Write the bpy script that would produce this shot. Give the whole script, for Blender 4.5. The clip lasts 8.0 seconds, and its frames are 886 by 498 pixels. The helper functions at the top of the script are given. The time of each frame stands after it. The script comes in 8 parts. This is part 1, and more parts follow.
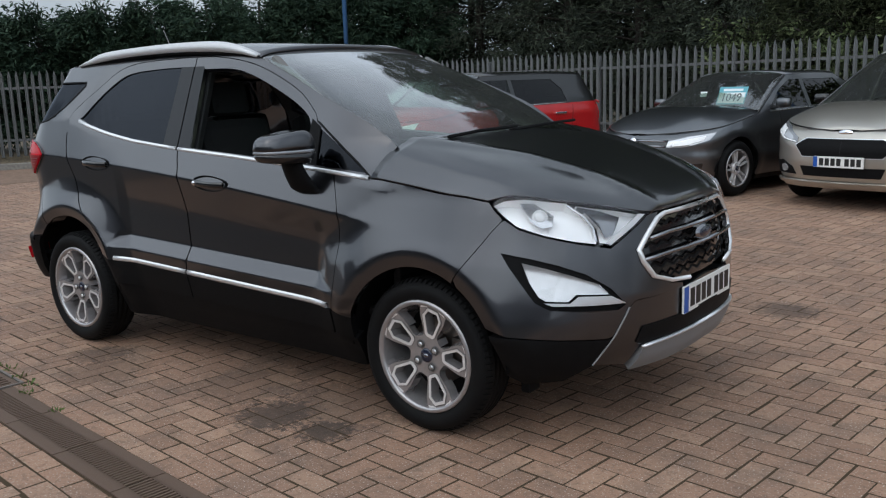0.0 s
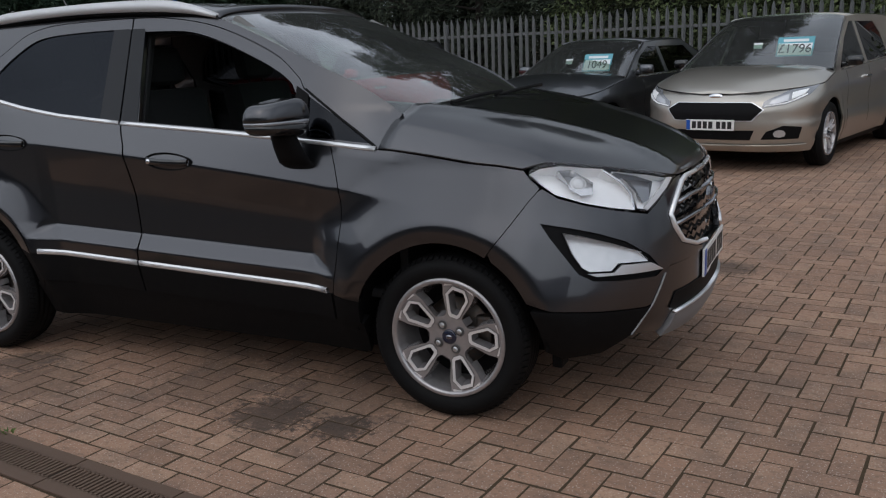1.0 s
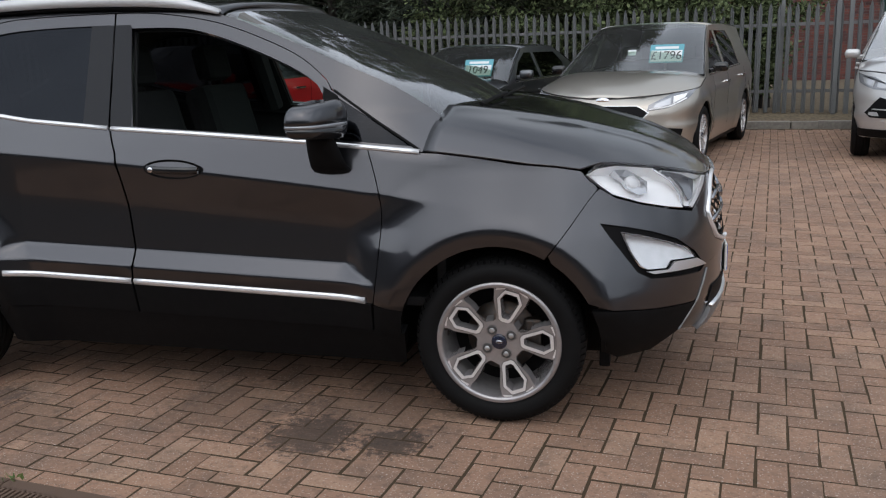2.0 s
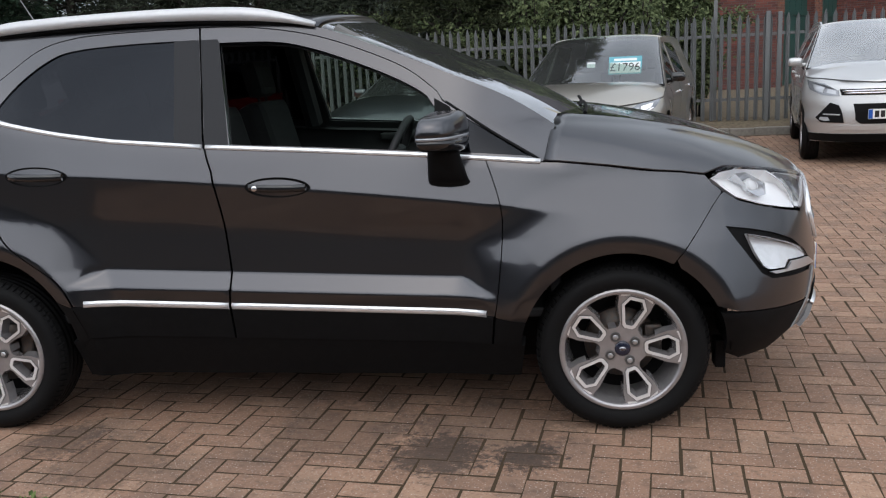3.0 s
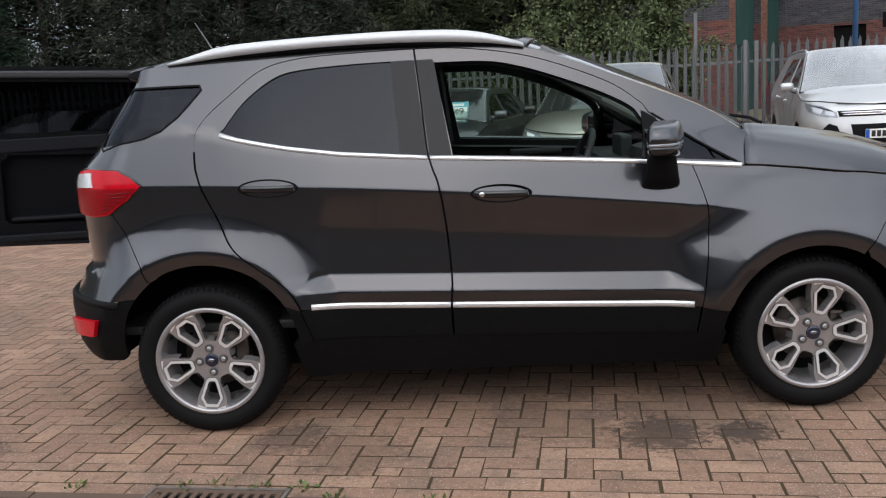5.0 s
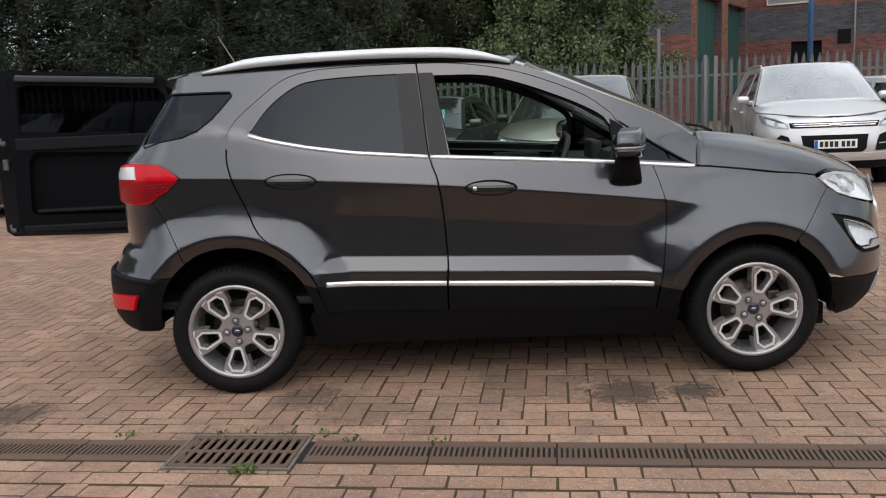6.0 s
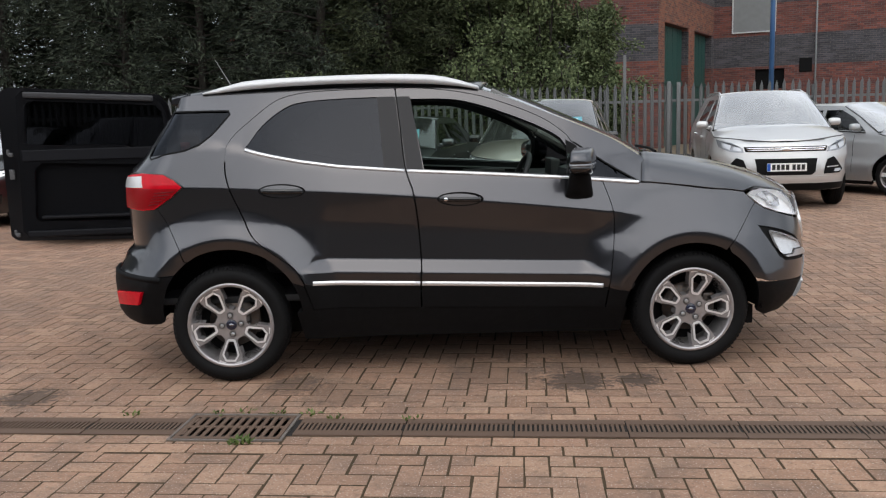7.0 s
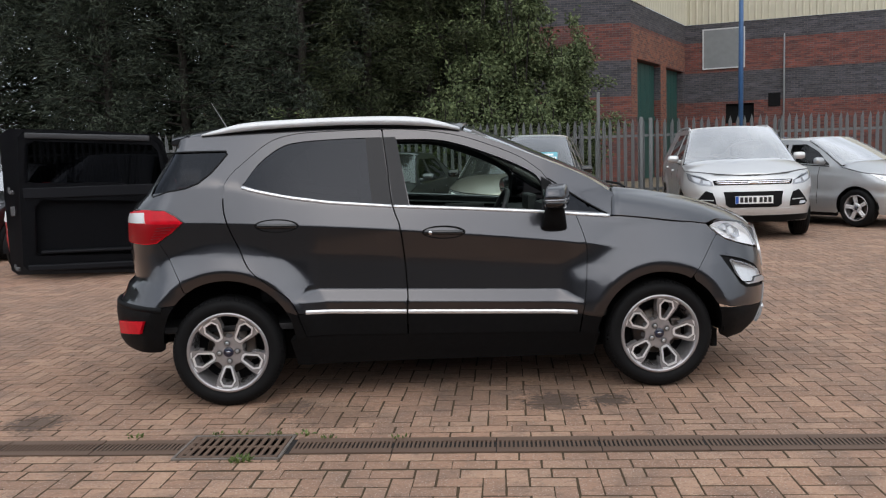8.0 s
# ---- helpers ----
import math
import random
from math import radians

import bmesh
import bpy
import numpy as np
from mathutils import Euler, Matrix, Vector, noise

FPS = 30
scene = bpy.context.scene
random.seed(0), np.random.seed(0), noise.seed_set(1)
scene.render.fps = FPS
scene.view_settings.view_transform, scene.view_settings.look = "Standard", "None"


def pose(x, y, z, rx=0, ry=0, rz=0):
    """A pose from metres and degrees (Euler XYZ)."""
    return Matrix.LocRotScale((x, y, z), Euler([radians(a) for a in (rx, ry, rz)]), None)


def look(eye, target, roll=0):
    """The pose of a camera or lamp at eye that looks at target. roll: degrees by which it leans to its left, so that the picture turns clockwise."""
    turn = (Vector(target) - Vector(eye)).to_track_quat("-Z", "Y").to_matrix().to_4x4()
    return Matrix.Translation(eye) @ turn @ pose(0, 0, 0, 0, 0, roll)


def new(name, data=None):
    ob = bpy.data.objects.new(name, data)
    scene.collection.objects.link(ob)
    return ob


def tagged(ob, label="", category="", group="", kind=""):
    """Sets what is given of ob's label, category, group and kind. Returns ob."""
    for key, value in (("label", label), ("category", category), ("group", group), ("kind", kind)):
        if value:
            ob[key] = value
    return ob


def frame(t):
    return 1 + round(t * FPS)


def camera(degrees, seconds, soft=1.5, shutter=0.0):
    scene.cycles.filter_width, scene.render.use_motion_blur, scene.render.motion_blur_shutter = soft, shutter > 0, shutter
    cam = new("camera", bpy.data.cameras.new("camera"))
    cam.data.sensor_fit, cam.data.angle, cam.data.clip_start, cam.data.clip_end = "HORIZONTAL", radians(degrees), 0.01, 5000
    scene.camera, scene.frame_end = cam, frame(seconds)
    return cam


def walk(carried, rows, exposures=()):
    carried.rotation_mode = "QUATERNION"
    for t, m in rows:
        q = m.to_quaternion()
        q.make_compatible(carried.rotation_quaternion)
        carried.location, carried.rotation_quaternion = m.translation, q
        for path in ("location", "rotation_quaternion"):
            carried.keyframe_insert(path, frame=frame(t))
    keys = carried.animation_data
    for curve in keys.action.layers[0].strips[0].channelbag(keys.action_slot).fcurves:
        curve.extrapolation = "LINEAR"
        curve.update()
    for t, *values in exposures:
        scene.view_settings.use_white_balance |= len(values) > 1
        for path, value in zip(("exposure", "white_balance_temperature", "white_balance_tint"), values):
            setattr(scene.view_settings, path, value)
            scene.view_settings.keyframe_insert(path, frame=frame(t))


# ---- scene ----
cam = camera(53.7, 8.0, soft=1.2)
PATH = [
    (0, (-0.066, 0.125, 1.387), (-1.444, 1.527, 1.02), -1.9),
    (0.5, (-0.455, 0.004, 1.385), (-1.677, 1.533, 0.976), -2.6),
    (1, (-0.822, -0.181, 1.375), (-1.867, 1.466, 0.933), -2.3),
    (1.2, (-0.976, -0.249, 1.382), (-1.943, 1.441, 0.928), -1.9),
    (2.5, (-1.982, -0.578, 1.378), (-2.544, 1.294, 0.957), -2.5),
    (3, (-2.363, -0.672, 1.382), (-2.849, 1.224, 0.97), -2.9),
    (3.5, (-2.727, -0.827, 1.384), (-3.177, 1.085, 1.006), -3.2),
    (4, (-3.012, -0.892, 1.372), (-3.442, 1.029, 1.019), -3.7),
    (4.5, (-3.262, -0.983, 1.374), (-3.648, 0.948, 1.024), -3.7),
    (6, (-3.441, -1.812, 1.385), (-3.702, 0.142, 1.05), -2.6),
    (6.5, (-3.442, -2.097, 1.393), (-3.666, -0.134, 1.077), -2.0),
    (7, (-3.382, -2.342, 1.39), (-3.58, -0.374, 1.097), -1.7),
    (7.5, (-3.375, -2.546, 1.407), (-3.544, -0.57, 1.147), -1.4),
    (8, (-3.387, -2.671, 1.422), (-3.534, -0.688, 1.202), -1.9),
]
EXPOSURES = [(0, -0.3, 6400, 6), (0.5, -0.55, 6500, 8), (1, -0.7, 6600, 10), (1.2, -0.65, 6600, 10), (2.5, -0.1, 6700, 10), (3.5, -0.04, 6700, 10), (4.5, 0.07, 6700, 10), (6, 0.08, 6950, 10), (6.5, 0.1, 7000, 10), (7.2, 0.0, 6900, 10), (8, 0.0, 6800, 10)]
walk(cam, [(t, look(eye, target, roll)) for t, eye, target, roll in PATH], EXPOSURES)

# ---- daylight: a bright overcast sky with a weak, very soft sun ----
SUN_UP, SUN_FROM = 48.0, 175.0
scene.view_settings.exposure = 0.0
world = bpy.data.worlds.new("overcast")
scene.world = world
world.use_nodes = True
wn, wl = world.node_tree.nodes, world.node_tree.links
sky = wn.new("ShaderNodeTexSky")
sky.sky_type = "NISHITA"
sky.sun_disc = False
sky.sun_elevation, sky.sun_rotation = radians(SUN_UP), radians(SUN_FROM)
sky.dust_density = 4.0
thin = wn.new("ShaderNodeVectorMath")
thin.operation = "SCALE"
thin.inputs["Scale"].default_value = 0.10
wl.new(sky.outputs[0], thin.inputs[0])
# a layer of cloud over most of the sky, soft-edged, brightest overhead
co = wn.new("ShaderNodeTexCoord")
puff = wn.new("ShaderNodeTexNoise")
puff.inputs["Scale"].default_value, puff.inputs["Detail"].default_value, puff.inputs["Roughness"].default_value = 2.2, 6.0, 0.55
wl.new(co.outputs["Generated"], puff.inputs["Vector"])
tone = wn.new("ShaderNodeValToRGB")
tone.color_ramp.elements[0].position, tone.color_ramp.elements[0].color = 0.32, (0.48, 0.55, 0.655, 1)
tone.color_ramp.elements[1].position, tone.color_ramp.elements[1].color = 0.68, (1.07, 1.17, 1.31, 1)
wl.new(puff.outputs["Fac"], tone.inputs["Fac"])
cover = wn.new("ShaderNodeMix")
cover.data_type = "RGBA"
cover.inputs["Factor"].default_value = 0.85
wl.new(thin.outputs[0], cover.inputs["A"])
wl.new(tone.outputs[0], cover.inputs["B"])
# an overcast sky is about three times as bright overhead as at the horizon
axes = wn.new("ShaderNodeSeparateXYZ")
wl.new(co.outputs["Generated"], axes.inputs[0])
climb = wn.new("ShaderNodeMapRange")
climb.inputs["To Min"].default_value, climb.inputs["To Max"].default_value = 0.75, 1.3
wl.new(axes.outputs[2], climb.inputs["Value"])
dome = wn.new("ShaderNodeVectorMath")
dome.operation = "SCALE"
wl.new(cover.outputs["Result"], dome.inputs[0])
# and brighter again on the sun's side
side_on = wn.new("ShaderNodeVectorMath")
side_on.operation = "DOT_PRODUCT"
side_on.inputs[1].default_value = (math.sin(radians(SUN_FROM)), math.cos(radians(SUN_FROM)), 0.0)
wl.new(co.outputs["Generated"], side_on.inputs[0])
glow = wn.new("ShaderNodeMapRange")
glow.inputs["From Min"].default_value, glow.inputs["To Min"].default_value, glow.inputs["To Max"].default_value = -0.5, 1.0, 2.0
wl.new(side_on.outputs["Value"], glow.inputs["Value"])
both = wn.new("ShaderNodeMath")
both.operation = "MULTIPLY"
wl.new(climb.outputs[0], both.inputs[0])
wl.new(glow.outputs[0], both.inputs[1])
wl.new(both.outputs[0], dome.inputs["Scale"])
wl.new(dome.outputs[0], wn["Background"].inputs["Color"])
wn["Background"].inputs["Strength"].default_value = 0.94
sun = new("sun", bpy.data.lights.new("sun", "SUN"))
sun.data.energy, sun.data.angle, sun.data.color = 0.6, radians(110), (1.0, 0.96, 0.9)
az = radians(SUN_FROM)
sun.matrix_world = look((12 * math.sin(az), 12 * math.cos(az), 12 * math.tan(radians(SUN_UP))), (0, 0, 0))

# ---- materials ----
def material(name, colour, rough=0.5, metal=0.0, coat=0.0, noise_size=0.0, vary=0.0, bump=0.0, bump_size=200.0, spec=0.5, second=None, stain_size=1.5, stain=0.0):
    """A principled surface with fine grain (noise_size, vary), broad stains (stain_size, stain) and relief."""
    m = bpy.data.materials.new(name)
    m.use_nodes = True
    nt = m.node_tree
    p = nt.nodes["Principled BSDF"]
    p.inputs["Roughness"].default_value, p.inputs["Metallic"].default_value = rough, metal
    p.inputs["Specular IOR Level"].default_value = spec
    p.inputs["Coat Weight"].default_value, p.inputs["Coat Roughness"].default_value = coat, 0.04
    p.inputs["Base Color"].default_value = (*colour, 1)
    co = nt.nodes.new("ShaderNodeTexCoord")
    if vary or stain:
        mix = nt.nodes.new("ShaderNodeMix")
        mix.data_type = "RGBA"
        mix.inputs["A"].default_value = (*colour, 1)
        mix.inputs["B"].default_value = (*(second or [c * 0.45 for c in colour]), 1)
        total = None
        for size, amount, detail in ((noise_size, vary, 4.0), (stain_size, stain, 6.0)):
            if not amount:
                continue
            n = nt.nodes.new("ShaderNodeTexNoise")
            n.inputs["Scale"].default_value, n.inputs["Detail"].default_value = size, detail
            nt.links.new(co.outputs["Object"], n.inputs["Vector"])
            r = nt.nodes.new("ShaderNodeMapRange")
            r.inputs["From Min"].default_value, r.inputs["From Max"].default_value, r.inputs["To Max"].default_value = 0.35, 0.7, amount
            nt.links.new(n.outputs["Fac"], r.inputs["Value"])
            if total is None:
                total = r.outputs[0]
            else:
                add = nt.nodes.new("ShaderNodeMath")
                nt.links.new(total, add.inputs[0])
                nt.links.new(r.outputs[0], add.inputs[1])
                total = add.outputs[0]
        nt.links.new(total, mix.inputs["Factor"])
        nt.links.new(mix.outputs["Result"], p.inputs["Base Color"])
    if bump:
        n = nt.nodes.new("ShaderNodeTexNoise")
        n.inputs["Scale"].default_value, n.inputs["Detail"].default_value = bump_size, 5
        nt.links.new(co.outputs["Object"], n.inputs["Vector"])
        b = nt.nodes.new("ShaderNodeBump")
        b.inputs["Strength"].default_value, b.inputs["Distance"].default_value = bump, 0.002
        nt.links.new(n.outputs["Fac"], b.inputs["Height"])
        nt.links.new(b.outputs[0], p.inputs["Normal"])
    return m


def paint(name, colour, metal=0.55, rough=0.33, shine=1.5):
    """Metallic car paint: fine flake under a clear coat, with a faint film of dust."""
    m = material(name, colour, rough, metal, coat=1.0, noise_size=900.0, vary=0.25, second=[min(1, c * 1.6) for c in colour])
    nt = m.node_tree
    p = nt.nodes["Principled BSDF"]
    p.inputs["Coat Roughness"].default_value, p.inputs["Coat IOR"].default_value = 0.05, shine
    n = nt.nodes.new("ShaderNodeTexNoise")
    n.inputs["Scale"].default_value, n.inputs["Detail"].default_value = 6.0, 8.0
    r = nt.nodes.new("ShaderNodeMapRange")
    r.inputs["To Min"].default_value, r.inputs["To Max"].default_value = 0.03, 0.12
    nt.links.new(n.outputs["Fac"], r.inputs["Value"])
    nt.links.new(r.outputs[0], p.inputs["Coat Roughness"])
    return m


def glass(name, tint, mirror=0.5, rough=0.0, film=0.0, gain=1.8, cool=0.0):
    """Thin pane: part clear, part tinted, with a glossy face that strengthens at a slant."""
    m = bpy.data.materials.new(name)
    m.use_nodes = True
    nt = m.node_tree
    nt.nodes.remove(nt.nodes["Principled BSDF"])
    t, g, x, f = (nt.nodes.new(k) for k in ("ShaderNodeBsdfTransparent", "ShaderNodeBsdfGlossy", "ShaderNodeMixShader", "ShaderNodeLayerWeight"))
    t.inputs["Color"].default_value = (*tint, 1)
    g.inputs["Roughness"].default_value = rough
    g.inputs["Color"].default_value = (mirror + 0.4 - cool, mirror + 0.4 - 0.4 * cool, mirror + 0.42 + 0.6 * cool, 1)
    f.inputs["Blend"].default_value = 0.5
    steep = nt.nodes.new("ShaderNodeMath")
    steep.operation = "POWER"
    steep.inputs[1].default_value = 5.0
    nt.links.new(f.outputs["Facing"], steep.inputs[0])
    curve_up = nt.nodes.new("ShaderNodeMath")
    curve_up.operation = "MULTIPLY_ADD"
    curve_up.inputs[1].default_value, curve_up.inputs[2].default_value = 0.957, 0.043
    nt.links.new(steep.outputs[0], curve_up.inputs[0])
    both = nt.nodes.new("ShaderNodeMath")
    both.operation, both.use_clamp = "MULTIPLY", True
    both.inputs[1].default_value = gain
    nt.links.new(curve_up.outputs[0], both.inputs[0])
    nt.links.new(both.outputs[0], x.inputs["Fac"])
    nt.links.new(t.outputs[0], x.inputs[1])
    nt.links.new(g.outputs[0], x.inputs[2])
    last = x
    if film:
        # a thin pale film: some dust, and sky reflection painted as diffuse white
        dust, last, n, r = (nt.nodes.new(k) for k in ("ShaderNodeBsdfDiffuse", "ShaderNodeMixShader", "ShaderNodeTexNoise", "ShaderNodeMapRange"))
        dust.inputs["Color"].default_value = (0.70, 0.71, 0.71, 1)
        n.inputs["Scale"].default_value, n.inputs["Detail"].default_value = 3.0, 2.0
        r.inputs["To Min"].default_value, r.inputs["To Max"].default_value = film * 0.5, film * 1.5
        nt.links.new(n.outputs["Fac"], r.inputs["Value"])
        nt.links.new(r.outputs[0], last.inputs["Fac"])
        nt.links.new(x.outputs[0], last.inputs[1])
        nt.links.new(dust.outputs[0], last.inputs[2])
    nt.links.new(last.outputs[0], nt.nodes["Material Output"].inputs["Surface"])
    return m


PAINT = paint("grey_metallic_paint", (0.055, 0.0555, 0.0625), 1.0, 0.28, 1.57)
PAINT_SILVER = paint("silver_paint", (0.55, 0.55, 0.55), 0.5)
PAINT_STONE = paint("warm_stone_paint", (0.44, 0.41, 0.365), 0.8)
PAINT_DARK = paint("dark_grey_paint", (0.12, 0.125, 0.135), 0.95)
PAINT_RED = paint("red_paint", (0.5, 0.012, 0.015), 0.1)
PAINT_BLACK = paint("black_paint", (0.01, 0.01, 0.011), 0.0)
PAINT_MID = paint("mid_grey_paint", (0.06, 0.06, 0.062), 0.9)
PAINT_BLUE = paint("blue_paint", (0.03, 0.06, 0.14), 0.5)
PAINT_TIN = paint("light_grey_paint", (0.42, 0.43, 0.44), 0.5)
PILLAR = material("satin_black_film", (0.011, 0.012, 0.0155), 0.28, spec=0.25, bump=0.03)
PLASTIC = material("black_trim_plastic", (0.006, 0.006, 0.0065), 0.55, spec=0.09, bump=0.15, bump_size=400, noise_size=30, vary=0.3, second=(0.012, 0.012, 0.0125))
GLOSS_BLACK = material("gloss_black", (0.008, 0.008, 0.009), 0.12, coat=0.6)
CHROME = material("chrome", (0.82, 0.82, 0.84), 0.1, 1.0)
BRIGHT = material("bright_trim", (0.86, 0.86, 0.87), 0.16, 0.6)
RAIL = material("silver_rail_paint", (0.66, 0.66, 0.67), 0.4, 0.35, noise_size=40, vary=0.08)
SATIN = material("satin_aluminium", (0.72, 0.73, 0.75), 0.38, 1.0, bump=0.05)
ALLOY = material("machined_alloy", (0.92, 0.91, 0.915), 0.24, 0.5, noise_size=60, vary=0.12)
ALLOY_DARK = material("grey_alloy", (0.43, 0.41, 0.415), 0.26, 0.65, noise_size=50, vary=0.2)
RUBBER = material("tyre_rubber", (0.006, 0.006, 0.0065), 0.65, spec=0.14, bump=0.3, bump_size=300, noise_size=20, vary=0.35, second=(0.010, 0.0095, 0.009))
GROOVE_SHADE = material("groove_shadow_grey", (0.09, 0.088, 0.086), 0.5, 0.5)
IRON = material("cast_iron_disc", (0.085, 0.08, 0.077), 0.45, 0.9, noise_size=80, vary=0.4, second=(0.16, 0.09, 0.05))
CLOTH = material("dark_seat_cloth", (0.013, 0.013, 0.0145), 0.9, bump=0.3, bump_size=900, noise_size=400, vary=0.4)
TRIM = material("dark_cabin_plastic", (0.02, 0.02, 0.022), 0.6, bump=0.2, bump_size=500)
TRIM_PALE = material("pale_headlining", (0.16, 0.158, 0.152), 0.9, bump=0.1, bump_size=600)
LAMP_WHITE = material("lamp_reflector", (0.96, 0.965, 0.97), 0.3, 0.0, coat=0.4, bump=0.3, bump_size=60)
DARK_CHROME = material("dark_chrome", (0.30, 0.30, 0.315), 0.2, 1.0)
LAMP_FOG = material("ribbed_fog_reflector", (0.80, 0.81, 0.82), 0.22, 0.35, coat=0.5, bump=1.0, bump_size=45, noise_size=30, vary=0.35, second=(0.45, 0.46, 0.48))
LAMP_GREY = material("lamp_bezel", (0.62, 0.63, 0.65), 0.22, 0.6)
LAMP_SMOKE = material("smoky_lamp_bezel", (0.30, 0.31, 0.33), 0.2, 0.5, coat=0.5)
LAMP_RED = material("red_lamp_lens", (0.62, 0.005, 0.018), 0.22, coat=0.12, spec=0.2, noise_size=25, vary=0.4, second=(0.36, 0.003, 0.010))
LAMP_RIB = material("dark_lamp_rib", (0.10, 0.002, 0.004), 0.3, coat=0.2)
LAMP_CLEAR = material("clear_lamp_block", (0.72, 0.73, 0.74), 0.15, coat=1.0)
LENS = glass("clear_lens", (0.98, 0.98, 0.985), gain=1.0)
GLASS = glass("green_tinted_glass", (0.62, 0.75, 0.66), film=0.03, gain=3.2)
# the heavy pale film stands for bright sky mirrored in the screen
GLASS_SKY_PALE = glass("sky_pale_windscreen_glass", (0.60, 0.66, 0.62), film=0.20, gain=7.0)
GLASS_SIDE = glass("grey_side_glass", (0.26, 0.28, 0.27), gain=1.2)
GLASS_DARK = glass("privacy_glass", (0.055, 0.057, 0.06), gain=1.1)
NAVY = material("dark_navy_enamel", (0.012, 0.016, 0.035), 0.25, coat=0.5)
SKID = material("silver_grey_plastic", (0.22, 0.22, 0.225), 0.45, 0.3)
GLASS_BLACK = glass("black_privacy_glass", (0.015, 0.015, 0.016), gain=0.66, cool=0.12)
PLATE_WHITE = material("plate_white", (0.82, 0.82, 0.8), 0.35)
PLATE_BLUE = material("plate_blue", (0.01, 0.09, 0.42), 0.4)
PLATE_INK = material("plate_ink", (0.012, 0.012, 0.012), 0.5)
CARD_WHITE = material("price_card", (0.8, 0.84, 0.85), 0.5)
CARD_BLUE = material("price_card_blue", (0.13, 0.42, 0.5), 0.5)
STEEL = material("galvanised_steel", (0.165, 0.172, 0.172), 0.55, 0.35, noise_size=14, vary=0.6, second=(0.18, 0.185, 0.19), stain_size=0.9, stain=0.3)
IRONGRATE = material("rusty_iron_grating", (0.13, 0.084, 0.06), 0.75, 0.15, noise_size=40, vary=0.8, second=(0.13, 0.08, 0.055), bump=0.4, bump_size=150)
EDGE_LIT_IRON = material("edge_lit_iron", (0.20, 0.17, 0.15), 0.6, 0.2, noise_size=30, vary=0.6)
FAR_PAVING = material("far_brick_paving", (0.27, 0.172, 0.12), 0.9, noise_size=9, vary=0.6, stain_size=0.8, stain=0.4, bump=0.4)
DARK_GROUND = material("dark_unseen_ground", (0.088, 0.074, 0.066), 0.85, noise_size=60, vary=0.5, stain_size=0.7, stain=0.5, bump=0.8, bump_size=180)
DRAIN_SHADE = material("drain_depth_shade", (0.012, 0.01, 0.009), 0.9)
KERB = material("concrete_kerb", (0.30, 0.28, 0.25), 0.9, noise_size=25, vary=0.5, stain_size=1.2, stain=0.4, bump=0.4, bump_size=120)
SOIL = material("leaf_litter_soil", (0.10, 0.075, 0.05), 0.95, noise_size=18, vary=0.9, second=(0.2, 0.16, 0.1), bump=0.8, bump_size=60)
POLE_BLUE = material("blue_pole_paint", (0.05, 0.13, 0.28), 0.4, noise_size=5, vary=0.2)
GREEN_DOOR = material("green_door_paint", (0.02, 0.075, 0.065), 0.45, noise_size=3, vary=0.2)
CREAM = material("cream_sheet_cladding", (0.58, 0.54, 0.42), 0.6, noise_size=2, vary=0.15, stain_size=0.4, stain=0.15)
GREY_SIGN = material("grey_board", (0.2, 0.21, 0.215), 0.6, noise_size=5, vary=0.2)
BARK = material("bark", (0.034, 0.028, 0.023), 0.95, noise_size=12, vary=0.7, bump=0.8, bump_size=40)


def leafy(name, dark, light, gloss=0.4):
    """Leaves whose green differs from leaf to leaf."""
    m = bpy.data.materials.new(name)
    m.use_nodes = True
    nt = m.node_tree
    p = nt.nodes["Principled BSDF"]
    p.inputs["Roughness"].default_value, p.inputs["Specular IOR Level"].default_value = 0.7, gloss
    g, r = nt.nodes.new("ShaderNodeNewGeometry"), nt.nodes.new("ShaderNodeValToRGB")
    r.color_ramp.elements[0].color, r.color_ramp.elements[1].color = (*dark, 1), (*light, 1)
    nt.links.new(g.outputs["Random Per Island"], r.inputs["Fac"])
    nt.links.new(r.outputs[0], p.inputs["Base Color"])
    return m


CONIFER = leafy("conifer_spray", (0.024, 0.031, 0.026), (0.078, 0.092, 0.064), 0.06)
CONIFER_PALE = leafy("pale_conifer_spray", (0.022, 0.030, 0.016), (0.075, 0.085, 0.045), 0.08)
BROADLEAF = leafy("shrub_leaf", (0.044, 0.064, 0.030), (0.170, 0.205, 0.098), 0.15)
HEDGE = leafy("hedge_spray", (0.016, 0.032, 0.022), (0.048, 0.078, 0.048), 0.10)
WEED = leafy("weed_leaf", (0.05, 0.09, 0.02), (0.16, 0.2, 0.06))


